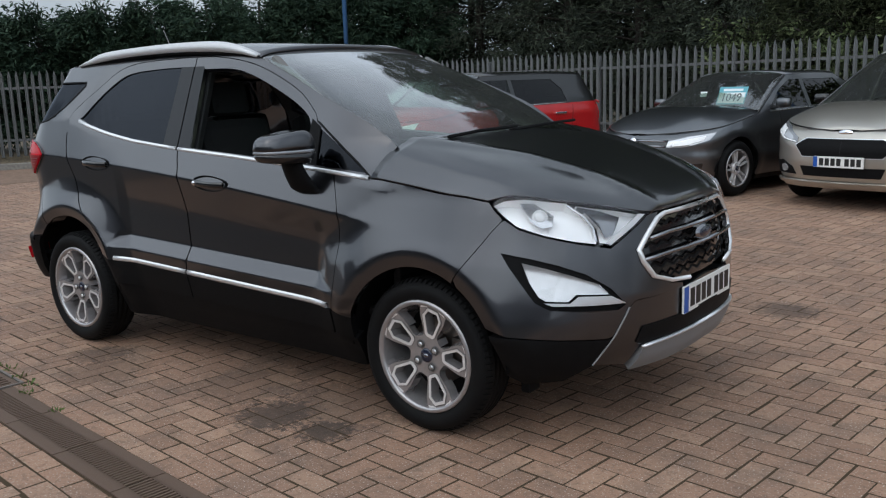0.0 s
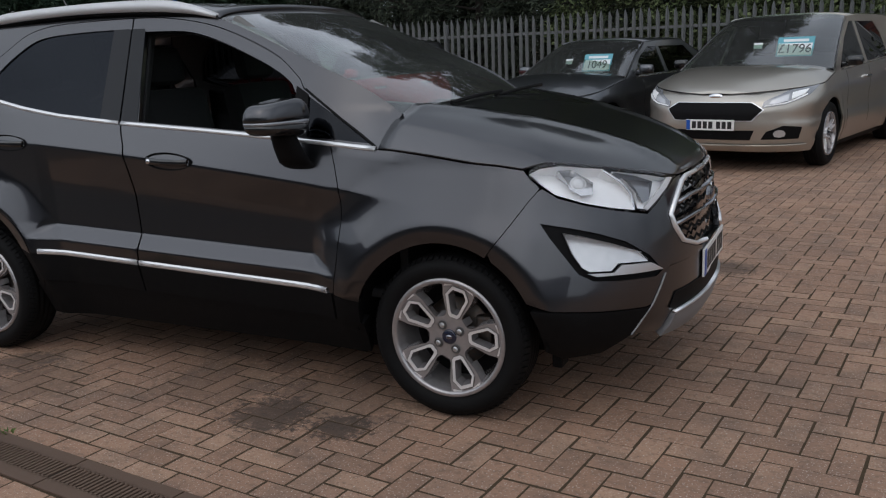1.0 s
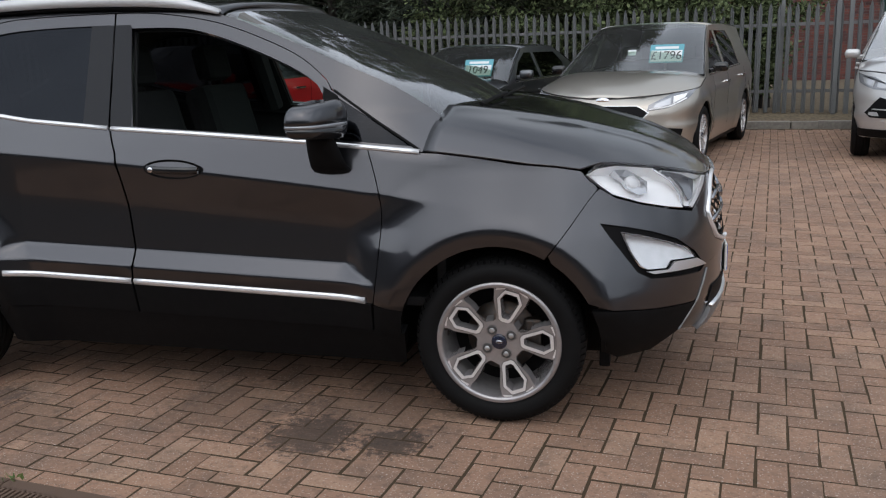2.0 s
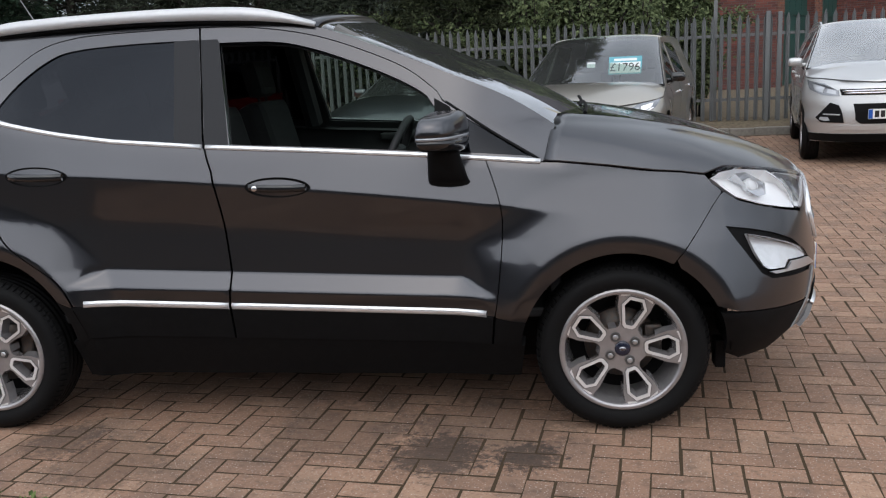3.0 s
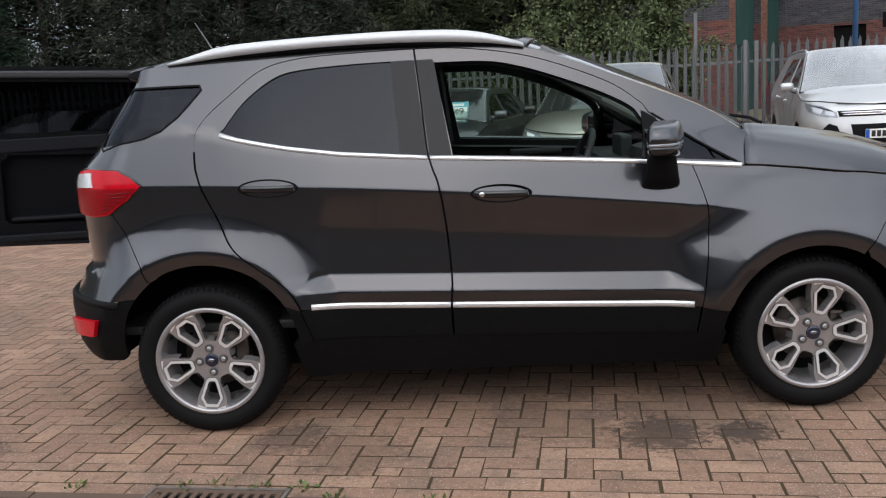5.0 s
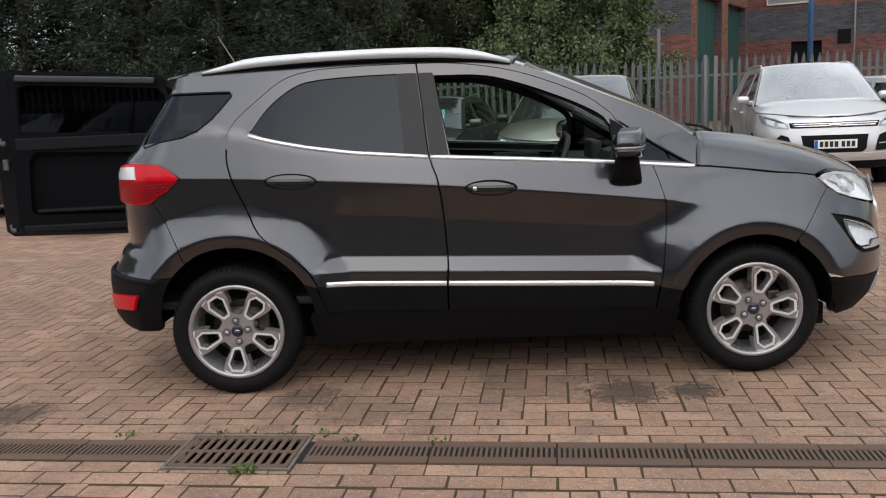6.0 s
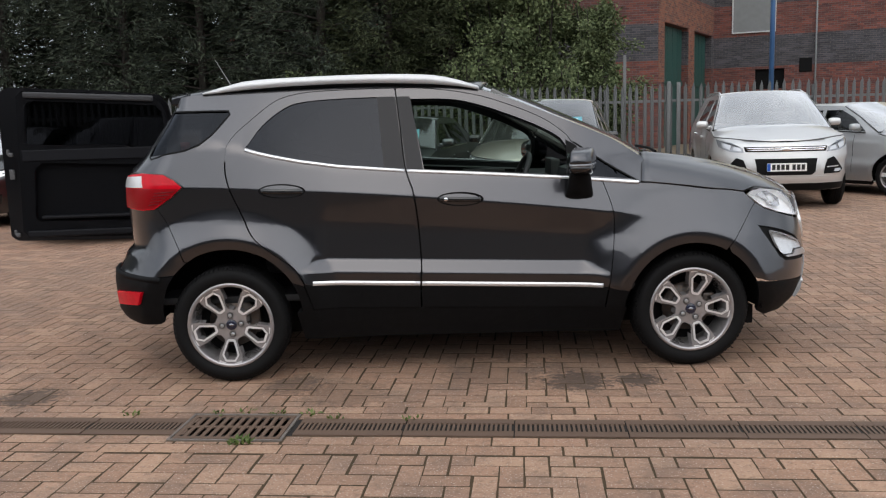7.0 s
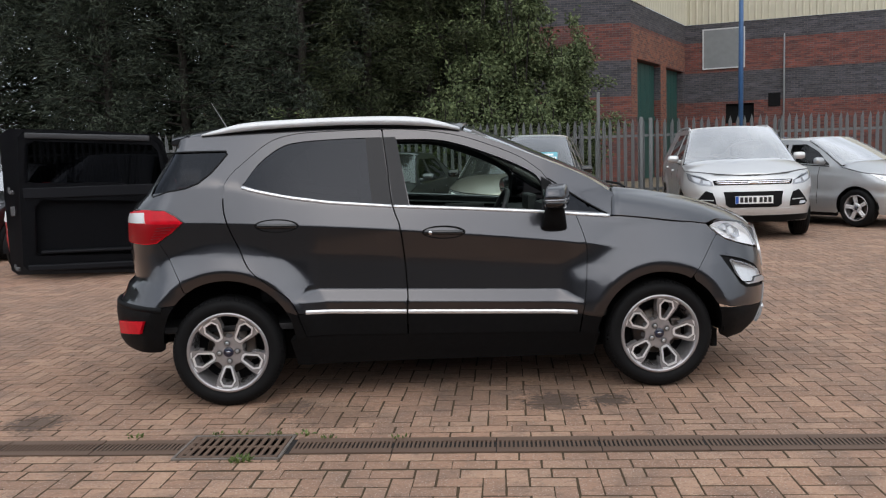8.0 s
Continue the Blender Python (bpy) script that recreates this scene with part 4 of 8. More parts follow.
def build_suv():
    yaw = 7.19
    car = thing("car", "dark grey metallic compact SUV with open tailgate on brick paving", "car", at=pose(-3.860, 3.165, 0, 0, 0, yaw))
    X = SUV.from_x
    tip, tail = SUV.x0f + SUV.arc, SUV.x0r - SUV.arc
    RI, RR = 0.374, rear_opening
    CUT = [(1.521, 0.879), (1.494, 0.847), (1.462, 0.796), (1.434, 0.748), (1.408, 0.701), (1.388, 0.662)]
    net = flare_net() + crease_net()
    plain_net = crease_net()
    belt = curve(BELT[1:-1], 0.05)
    door_top = curve([(-1.24, 1.20), (-1.235, 1.265), (-1.20, 1.33), (-1.11, 1.415), (-0.99, 1.51), (-0.87, 1.548), (-0.70, 1.562), (-0.33, 1.566), (-0.11, 1.555), (0.12, 1.515), (0.32, 1.448), (0.49, 1.37), (0.60, 1.285)], 0.03)
    rear_cut = curve([(-0.842, 0.535), (-0.895, 0.625), (-1.01, 0.71), (-1.11, 0.80), (-1.16, 0.91), (-1.21, 1.03), (-1.238, 1.13), (-1.24, 1.20)], 0.03)
    b_line = curve([(-0.225, 0.507), (-0.215, 0.60), (-0.22, 0.74), (-0.232, 0.90), (-0.252, 1.03), (-0.285, 1.13), (-0.31, 1.38), (-0.33, 1.566)], 0.04)
    f_cut = curve([(0.792, 0.465), (0.80, 0.50), (0.822, 0.68), (0.83, 0.83), (0.81, 0.93), (0.775, 1.035)], 0.03)
    roof_edge = curve([(1.032, 1.144), (0.86, 1.255), (0.64, 1.352), (0.36, 1.468), (0.14, 1.545), (-0.11, 1.575), (-0.5, 1.592), (-0.9, 1.587), (-1.34, 1.562)], 0.05)
    top_rear = [p for p in door_top if p[0] <= -0.33]
    top_front = [p for p in door_top if p[0] >= -0.33]
    rear_glass = curve([(-1.135, 1.262), (-1.05, 1.385), (-0.93, 1.478), (-0.82, 1.508), (-0.60, 1.52), (-0.345, 1.522)], 0.03) + [(-0.315, 1.30), (-0.29, 1.145)] + [p for p in belt if -1.1 < p[0] < -0.31][::-1]
    rear_glass = [(x, z + (0.012 if z < lerp_keys(BELT, x) + 0.02 else 0)) for x, z in rear_glass]
    front_glass = curve([(-0.25, 1.507), (-0.03, 1.50), (0.12, 1.468), (0.29, 1.408), (0.46, 1.335), (0.565, 1.27), (0.60, 1.205)], 0.03) + [(0.585, 1.08)] + [(x, z + 0.014) for x, z in belt if -0.17 < x < 0.57][::-1] + [(-0.185, 1.128)]
    sail_glass = [(0.635, 1.222), (0.64, 1.075), (0.93, 1.045), (0.90, 1.06)]
    q_glass = [(-1.545, 1.470), (-1.235, 1.468), (-1.225, 1.450), (-1.245, 1.425), (-1.31, 1.345), (-1.375, 1.293), (-1.45, 1.264), (-1.56, 1.247), (-1.66, 1.235)]
    q_glass = [(X(x, z), z) for x, z in q_glass]
    for side in (1, -1):
        # rear quarter with roof side and front pillar in one pressing
        tail_edge = [(X(-1.565, 1.525), 1.525), (X(-1.57, 1.49), 1.49), (X(-1.65, 1.30), 1.30), (X(-1.76, 1.21), 1.21), (X(-1.84, 1.15), 1.15), (-1.95, 1.10), (-1.95, 0.965)]
        seam = [(-1.80, 0.962), (-1.596, 0.964), (-1.54, 0.884), (-1.478, 0.747), (-1.460, 0.677)]
        quarter = [(0.955, 1.034), (0.984, 1.022), (1.008, 1.09)] + roof_edge + tail_edge + seam + arch(-1.26, RR, 119, 33, 16) + [(-0.848, 0.528)] + [(x - GAP, z) for x, z in rear_cut] + [(x, z + GAP) for x, z in door_top] + [(0.622, 1.255), (0.80, 1.135)]
        panel(SUV, "body_side", quarter, PAINT, car, side, [q_glass], 0.03, rows=suv_rows, extra=net)
        ribbon(SUV, "window_seal", q_glass + q_glass[:1], 0.009, PLASTIC, car, side, 0.002)
        panel(SUV, "quarter_window", q_glass, GLASS_DEEP, car, side, step=0.1, out=-0.004, depth=0.004, label="dark privacy glass")
        # doors
        rear_door = [(x + GAP, z) for x, z in rear_cut] + top_rear + [(x - GAP, z) for x, z in b_line[::-1]]
        rd = panel(SUV, "rear_door", rear_door, PAINT, car, side, [rear_glass], 0.024, rows=suv_rows, extra=net)
        panel(SUV, "window", rear_glass, GLASS_BLACK, rd, side, step=0.1, out=-0.006, depth=0.004, label="dark privacy glass")
        post = [(-0.40, 1.135), (-0.290, 1.13), (-0.307, 1.30), (-0.316, 1.38), (-0.330, 1.52), (-0.43, 1.52)]
        panel(SUV, "door_pillar", post, PILLAR, rd, side, step=0.1, out=0.002, depth=0.006)
        front_door = [(x + GAP, z) for x, z in b_line] + top_front + [(0.62, 1.25), (0.80, 1.13), (0.97, 1.026)] + f_cut[::-1]
        fd = panel(SUV, "front_door", front_door, PAINT, car, side, [front_glass, [(0.622, 1.238), (0.622, 1.072), (0.945, 1.042)]], 0.024, rows=suv_rows, extra=plain_net)
        panel(SUV, "sail_window", [(0.622, 1.243), (0.622, 1.068), (0.955, 1.038)], GLASS_DEEP, fd, side, step=0.1, out=-0.004, depth=0.003)
        ribbon(SUV, "door_seal", [(0.632, 1.248), (0.72, 1.188), (0.80, 1.133), (0.90, 1.072), (0.972, 1.030)], 0.009, PLASTIC, fd, side, 0.002)
        panel(SUV, "mirror_base", [(0.590, 1.262), (0.592, 1.07), (0.668, 1.066), (0.648, 1.228)], PLASTIC, fd, side, step=0.1, out=0.003, depth=0.02)
        post = [(-0.281, 1.132), (-0.19, 1.128), (-0.247, 1.506), (-0.255, 1.52), (-0.3215, 1.52), (-0.3075, 1.38), (-0.298, 1.30)]
        panel(SUV, "door_pillar", post, PILLAR, fd, side, step=0.1, out=0.002, depth=0.006)
        if side < 0:
            panel(SUV, "window", front_glass, GLASS, fd, side, step=0.1, out=-0.008, depth=0.003)
        for ob, x0, x1 in ((rd, -1.135, -0.29), (fd, -0.277, 0.975)):
            ribbon(SUV, "belt_moulding", [(x, lerp_keys(BELT, x) + 0.002) for x in [x0 + (x1 - x0) * i / 12 for i in range(13)]], 0.017, BRIGHT, ob, side, 0.007, "bright chrome strip")
        for ob, x0, x1 in ((rd, -0.80, -0.226), (fd, -0.216, 0.765)):
            ribbon(SUV, "sill_strip", [(x0 + (x1 - x0) * i / 4, 0.507 - 0.042 * (x0 + (x1 - x0) * i / 4)) for i in range(5)], 0.025, BRIGHT, ob, side, 0.008, "bright chrome strip")
        # lower door cladding and sill
        for ob, x0, x1 in ((rd, -0.84, -0.226), (fd, -0.217, 0.79)):
            low = [(x0, 0.497 - 0.042 * x0), (x0 + 0.04 if x0 < -0.5 else x0, 0.375 - 0.03 * x0), (x1 - (0.012 if x1 > 0.5 else 0), 0.375 - 0.03 * x1), (x1, 0.497 - 0.042 * x1)]
            panel(SUV, "door_cladding", low, PLASTIC, ob, side, step=0.07, out=0.006, depth=0.02, label="black ribbed plastic cladding")
        sill = [(-0.90, 0.37), (-0.87, 0.215), (0.88, 0.195), (0.90, 0.34), (0.80, 0.348), (-0.80, 0.396)]
        panel(SUV, "sill", sill, PLASTIC, car, side, step=0.08, depth=0.05)
        # front wing
        wing = [(0.797, 0.462)] + [(x + GAP, z) for x, z in f_cut[2:]] + [(0.98, 1.019), (1.04, 1.016)] + [(X(x, z), z) for x, z in ((1.2, 0.997), (1.38, 0.972))] + [(1.43, 0.964), (1.50, 0.950), (1.508, 0.918), (1.527, 0.890)] + [(a - 0.0015, z) for a, z in CUT]
        wing += arch(1.26, RI, 62, 162, 18)
        panel(SUV, "front_wing", wing, PAINT, car, side, [], 0.022, rows=suv_rows, extra=net)
        low = [(0.797, 0.458), (0.785, 0.35), (0.895, 0.33)] + arch(1.26, RI, 176, 161, 4)
        panel(SUV, "wing_cladding", low, PLASTIC, car, side, step=0.06, out=0.002, depth=0.03)
        low = [(-0.846, 0.524), (-0.806, 0.40), (-0.84, 0.36), (-0.865, 0.345)] + arch(-1.26, RR, 4, 33, 6)
        panel(SUV, "wing_cladding", low, PLASTIC, car, side, step=0.06, out=0.002, depth=0.03)
        wheel_well(car, 1.26, 0.32, 0.39, -0.85, -0.50, side)
        wheel_well(car, -1.26, 0.335, 0.425, -0.76, -0.50, side)
        # tail lamp with its clear block
        lamp = [(-1.95, 1.130), (-1.72, 1.146), (-1.545, 1.140), (-1.487, 1.110), (-1.456, 1.074), (-1.503, 1.022), (-1.606, 0.962), (-1.70, 0.954), (-1.95, 0.962)][::-1]
        tl = panel(SUV, "tail_lamp", lamp, LAMP_RED, car, side, step=0.04, out=0.014, depth=0.03, label="red tail lamp with a white corner")
        ribbon(SUV, "lamp_gasket", lamp + lamp[:1], 0.010, GLOSS_BLACK, tl, side, 0.006)
        block = [(-1.95, 1.122), (-1.715, 1.132), (-1.692, 1.075), (-1.95, 1.070)][::-1]
        panel(SUV, "reversing_lens", block, LAMP_CLEAR, tl, side, step=0.04, out=0.017, depth=0.006, label="clear white lens")
        deep = [(-1.95, 1.066), (-1.70, 1.070), (-1.466, 1.068), (-1.508, 1.022), (-1.61, 0.968), (-1.70, 0.960), (-1.95, 0.967)][::-1]
        panel(SUV, "lower_lens", deep, LAMP_DEEP, tl, side, step=0.04, out=0.0155, depth=0.004, label="deep red lower lens")
        for q in range(5):
            z = 0.985 + 0.016 * q
            ribbon(SUV, "lamp_rib", [(-1.645 + 0.012 * q, z), (-1.575 + 0.022 * q, z + 0.006)], 0.005, LAMP_RIB, tl, side, 0.018)
        # rear bumper, up to the lamp
        upper = [(tail + 0.02, 0.956), (tail + 0.02, 0.605), (-1.77, 0.602), (-1.60, 0.600)] + arch(-1.26, RR, 133.5, 120, 5) + [(a - 0.003, z - 0.002) for a, z in seam[::-1]]
        panel(SUV, "rear_bumper", upper, PAINT, car, side, step=0.03, out=0.0, extra=net)
        lower = [(tail + 0.02, 0.600), (tail + 0.02, 0.345), (X(-1.88, 0.340), 0.340), (X(-1.76, 0.332), 0.332), (X(-1.645, 0.334), 0.334)] + arch(-1.26, RR, 175, 135, 12) + [(-1.60, 0.594), (-1.77, 0.597)]
        lb = panel(SUV, "lower_rear_bumper", lower, PLASTIC, car, side, step=0.03, out=0.010, depth=0.03, label="black plastic lower bumper")
        ribbon(SUV, "bumper_step", [(-2.2, 0.592), (-1.95, 0.592), (-1.77, 0.590), (-1.56, 0.586)], 0.03, PLASTIC, lb, side, 0.016)
        refl = [(-1.93, 0.500), (-1.93, 0.425), (-1.69, 0.450), (-1.655, 0.523), (-1.80, 0.512)]
        panel(SUV, "rear_reflector", refl, LAMP_RED, lb, side, step=0.025, out=0.028, depth=0.022, label="red reflector")
        # headlamp
        head = [(1.515, 0.944), (1.55, 0.959), (1.605, 0.968), (1.755, 0.947), (1.90, 0.918), (2.045, 0.880), (1.96, 0.829), (1.88, 0.780), (1.77, 0.803), (1.665, 0.830), (1.58, 0.860), (1.545, 0.893), (1.522, 0.918)]
        hb = panel(SUV, "headlamp", head, GLOSS_BLACK, car, side, step=0.04, out=-0.075, depth=0.02, label="clear headlamp with bright reflectors")

        def inset(poly, k):
            cx, cy = sum(p[0] for p in poly) / len(poly), sum(p[1] for p in poly) / len(poly)
            return [(cx + (a - cx) * k, cy + (b - cy) * k) for a, b in poly]
        bowl = [(1.512, 0.938), (1.532, 0.903), (1.572, 0.866), (1.655, 0.834), (1.75, 0.809), (1.830, 0.793), (1.832, 0.850), (1.775, 0.940), (1.64, 0.960), (1.56, 0.955)]
        panel(SUV, "reflector", bowl, LAMP_WHITE, hb, side, step=0.03, out=0.006, depth=0.004, label="bright lamp reflector", lean=0.06)
        inner = [(1.842, 0.797), (1.878, 0.789), (1.95, 0.834), (2.022, 0.878), (1.92, 0.905), (1.80, 0.930), (1.848, 0.850)]
        ribbon(SUV, "lamp_divider", [(1.772, 0.936), (1.805, 0.893), (1.828, 0.85), (1.832, 0.80)], 0.010, LAMP_GREY, hb, side, 0.002)
        wedge = [(1.800, 0.925), (1.868, 0.905), (1.930, 0.880), (1.892, 0.820), (1.862, 0.812), (1.850, 0.862)]
        panel(SUV, "lamp_facet", wedge, LAMP_SMOKE, hb, side, step=0.03, out=0.009, depth=0.004, label="grey lamp facet", lean=0.04)
        panel(SUV, "indicator_bowl", inner, LAMP_WHITE, hb, side, step=0.03, out=0.005, depth=0.004, label="bright lamp bowl", lean=0.06)
        strip = [(1.88, 0.785), (1.96, 0.834), (2.034, 0.879), (2.008, 0.884), (1.943, 0.845), (1.866, 0.796)]
        panel(SUV, "running_light", strip, LAMP_CLEAR, hb, side, step=0.03, out=0.006, depth=0.008, label="white running light strip")
        facet = [(1.612, 0.945), (1.660, 0.944), (1.700, 0.900), (1.690, 0.862), (1.652, 0.858), (1.618, 0.885)]
        panel(SUV, "lamp_facet", facet, LAMP_GREY, hb, side, step=0.03, out=0.009, depth=0.004, label="grey lamp facet", lean=0.05)
        c = SUV.at(1.655, 0.902, -0.012)
        nrm = SUV.normal(1.655, 0.905)
        v, f = lathe([(0.0, 0.006), (0.014, 0.005), (0.022, 0.002), (0.023, -0.002), (0.026, 0.001), (0.029, 0.0), (0.030, -0.02)], 28, "z")
        m = Matrix.Translation((c.x, c.y * side, c.z)) @ Vector((nrm.x, nrm.y * side, nrm.z)).to_track_quat("Z", "Y").to_matrix().to_4x4()
        from_lists("projector", [m @ Vector(p) for p in v], f, LAMP_CLEAR, hb, "round projector lens", True)
        panel(SUV, "lens", head, LENS, hb, side, step=0.05, out=0.014, depth=0.014, label="clear lens")
        # fog lamp recess
        recess = [(1.523, 0.770), (1.612, 0.750), (1.70, 0.724), (1.79, 0.687), (1.872, 0.628), (1.924, 0.562), (1.897, 0.545), (1.757, 0.553), (1.675, 0.562), (1.63, 0.590), (1.585, 0.663), (1.55, 0.72)]
        lens = [(1.588, 0.735), (1.66, 0.714), (1.74, 0.686), (1.83, 0.648), (1.862, 0.608), (1.754, 0.616), (1.728, 0.592), (1.66, 0.597), (1.64, 0.612), (1.612, 0.665)]
        fg = panel(SUV, "fog_lamp", recess, PLASTIC, car, side, [lens], step=0.04, out=-0.010, depth=0.05, label="angular fog lamp in a black recess")
        panel(SUV, "fog_lens", lens, LAMP_FOG, fg, side, step=0.03, out=0.006, depth=0.004, label="bright fog reflector", lean=0.045)
        panel(SUV, "fog_glass", lens, LENS, fg, side, step=0.04, out=0.010, depth=0.015, label="clear lens")
        fin = [(1.655, 0.590), (1.733, 0.585), (1.760, 0.609), (1.866, 0.602), (1.915, 0.571), (1.80, 0.574), (1.68, 0.578)]
        panel(SUV, "fog_fin", fin, SATIN, fg, side, step=0.04, out=0.014, depth=0.01)
        # front bumper corner
        bump = [(a + 0.0015, z) for a, z in CUT[::-1]] + [(1.535, 0.887), (1.578, 0.853), (1.664, 0.823), (1.77, 0.796), (1.882, 0.772), (1.966, 0.824), (2.05, 0.874), (2.10, 0.880), (2.085, 0.866), (1.972, 0.757), (1.988, 0.712), (2.027, 0.64), (2.11, 0.605), (2.16, 0.594), (2.16, 0.575),
                (1.96, 0.572), (1.934, 0.548), (1.887, 0.447), (1.86, 0.440), (1.70, 0.452), (1.556, 0.468)] + arch(1.26, RI, 24, 61, 10)[1:-1]
        panel(SUV, "front_bumper", bump, PAINT, car, side, [recess], 0.035, extra=net)
        low = [(1.556, 0.463), (1.70, 0.447), (1.86, 0.435), (1.883, 0.441), (1.81, 0.335), (1.72, 0.27), (1.60, 0.26)] + arch(1.26, RI, -4, 23, 5)
        panel(SUV, "lower_front_bumper", low[::-1], PLASTIC, car, side, step=0.05, out=0.002, depth=0.03, label="black plastic lower bumper")
        ribbon(SUV, "bumper_blade", [(1.935, 0.550), (1.887, 0.447), (1.846, 0.390), (1.808, 0.336)], 0.005, SKID, car, side, 0.006, "thin silver blade")
    # things across the nose
    gr = [(1.982, 0.752), (1.998, 0.712), (2.035, 0.645), (2.11, 0.612), (tip, 0.600), (tip, 0.874), (2.12, 0.874), (2.09, 0.864)]
    grille = panel(SUV, "grille", gr, GLOSS_BLACK, car, 1, step=0.04, out=-0.03, depth=0.02, mid=True, label="dark honeycomb grille with chrome bars")
    rimline = [(tip - 0.002, 0.872), (2.20, 0.872), (2.12, 0.870), (2.085, 0.858), (2.03, 0.808), (1.984, 0.754), (1.998, 0.708), (2.034, 0.648), (2.11, 0.616), (2.19, 0.606)]
    for side in (1, -1):
        ribbon(SUV, "grille_surround", rimline, 0.017, BRIGHT, grille, side, 0.012, "chrome grille surround")
        for z, s0 in ((0.800, 2.035), (0.725, 2.00)):
            ribbon(SUV, "grille_bar", [(s0, z - 0.012), (2.12, z), (2.2, z), (tip - 0.002, z)], 0.015, DARK_CHROME, grille, side, 0.012, "bright grille bar")
        for z, s0 in ((0.84, 2.08), (0.765, 2.01), (0.685, 2.02), (0.64, 2.06)):
            ribbon(SUV, "grille_mesh_bar", [(s0, z)] + [(s0 + (tip - s0) * i / 10, z + (0.008 if i % 2 else -0.008)) for i in range(1, 11)], 0.012, PLASTIC, grille, side, -0.004)
    v, f = lathe([(0.0, 0.012), (0.5, 0.011), (0.85, 0.007), (1.0, -0.004)], 36, "z")
    m = Matrix.Translation((2.082, 0, 0.762)) @ pose(0, 0, 0, 0, 85, 0)
    from_lists("badge", [m @ Vector((a * 0.032, b * 0.082, c)) for a, b, c in v], f, DARK_CHROME, grille, "oval badge with bright rim", True)
    m2 = Matrix.Translation((2.085, 0, 0.762)) @ pose(0, 0, 0, 0, 85, 0)
    from_lists("badge_face", [m2 @ Vector((a * 0.026, b * 0.074, c)) for a, b, c in v], f, NAVY, grille, "", True)
    mid = [(1.96, 0.568), (1.938, 0.545), (1.890, 0.442), (1.812, 0.332), (1.93, 0.315), (1.985, 0.385), (2.10, 0.40), (tip, 0.405), (tip, 0.59), (2.16, 0.575)]
    panel(SUV, "bumper_centre", mid, PAINT, car, 1, step=0.05, out=-0.003, depth=0.02, mid=True, label="grey lower bumper centre")
    slot = [(1.99, 0.465), (1.965, 0.405), (1.995, 0.392), (2.10, 0.40), (tip, 0.405), (tip, 0.475)]
    panel(SUV, "air_slot", slot, PLASTIC, car, 1, step=0.05, out=0.002, depth=0.01, mid=True, label="black air intake slot")
    skid = [(1.945, 0.295), (1.99, 0.385), (2.10, 0.392), (tip, 0.395), (tip, 0.31), (2.12, 0.30)]
    panel(SUV, "skid_plate", skid, SKID, car, 1, step=0.04, out=0.012, depth=0.03, mid=True, label="silver skid plate")
    for side in (1, -1):
        ribbon(SUV, "skid_edge", [(1.985, 0.384), (2.04, 0.390), (2.14, 0.394), (tip - 0.001, 0.396)], 0.010, SATIN, car, side, 0.016, "bright skid plate edge")
    plate_at(car, pose(2.100, 0, 0.522, 0, 0, 90))
    bm = bmesh.new()
    box(bm, (2.02, -0.25, 0.469), (2.093, 0.25, 0.575), 0.004)
    part("plate_plinth", bm, PLASTIC, car)
    # bonnet, windscreen, roof
    rim = [SUV.at(X(x, z), z, -0.001) for x, z in ((0.988, 1.0225), (1.04, 1.0185), (1.2, 0.9995), (1.38, 0.9745))]
    rim += [SUV.at(a, z, -0.004) for a, z in ((1.43, 0.967), (1.50, 0.954), (1.55, 0.965), (1.61, 0.974), (1.76, 0.953), (1.90, 0.924), (2.04, 0.888), (2.09, 0.882))]
    E = curve([(p.x, p.y, p.z) for p in rim], 0.05)
    C = curve([(1.10, 0, 1.172), (1.27, 0, 1.145), (1.45, 0, 1.105), (1.62, 0, 1.06), (1.75, 0, 1.023), (1.88, 0, 0.974), (1.975, 0, 0.927), (2.032, 0, 0.884)], 0.05)
    k = len(E)
    C = [tuple(C[min(int(i * (len(C) - 1) / (k - 1)), len(C) - 2)][j] * (1 - (i * (len(C) - 1) / (k - 1)) % 1 if i < k - 1 else 0) + C[min(int(i * (len(C) - 1) / (k - 1)) + 1, len(C) - 1)][j] * ((i * (len(C) - 1) / (k - 1)) % 1 if i < k - 1 else 1) for j in range(3)) for i in range(k)]

    def power_line(y, e, c):
        line = 0.58 - 0.28 * (e[0] - 1.05)
        return 0.012 * math.exp(-((y - line) / 0.035) ** 2) * min(1, max(0, (abs(e[1]) - line) / 0.12))
    loft("bonnet", E, C, PAINT, car, (-8.0, -3.0), 34, ridge=power_line, depth=0.008)
    wE = curve([(1.04, -0.683, 1.136), (0.86, -0.695, 1.245), (0.64, -0.69, 1.345), (0.36, -0.64, 1.465), (0.15, -0.61, 1.54)], 0.06)
    wC = [(e[0] + 0.17 - 0.10 * i / (len(wE) - 1), 0, e[2] + 0.0 + 0.05 * i / (len(wE) - 1)) for i, e in enumerate(wE)]
    loft("windscreen", wE, wC, GLASS, car, 2.0, 16, depth=0, label="green-tinted windscreen")
    rE = [(x, -0.612 + 0.02 * max(0, -x - 0.6), z) for x, z in [p for p in roof_edge if p[0] < 0.16]] + [(-1.56, -0.59, 1.529)]
    rC = [(e[0] + (0.09 if e[0] > 0.05 else 0.0) - (0.06 if e[0] < -1.5 else 0), 0, e[2] + 0.06) for e in rE]
    loft("roof", rE, rC, PAINT, car, 2.4, 20)
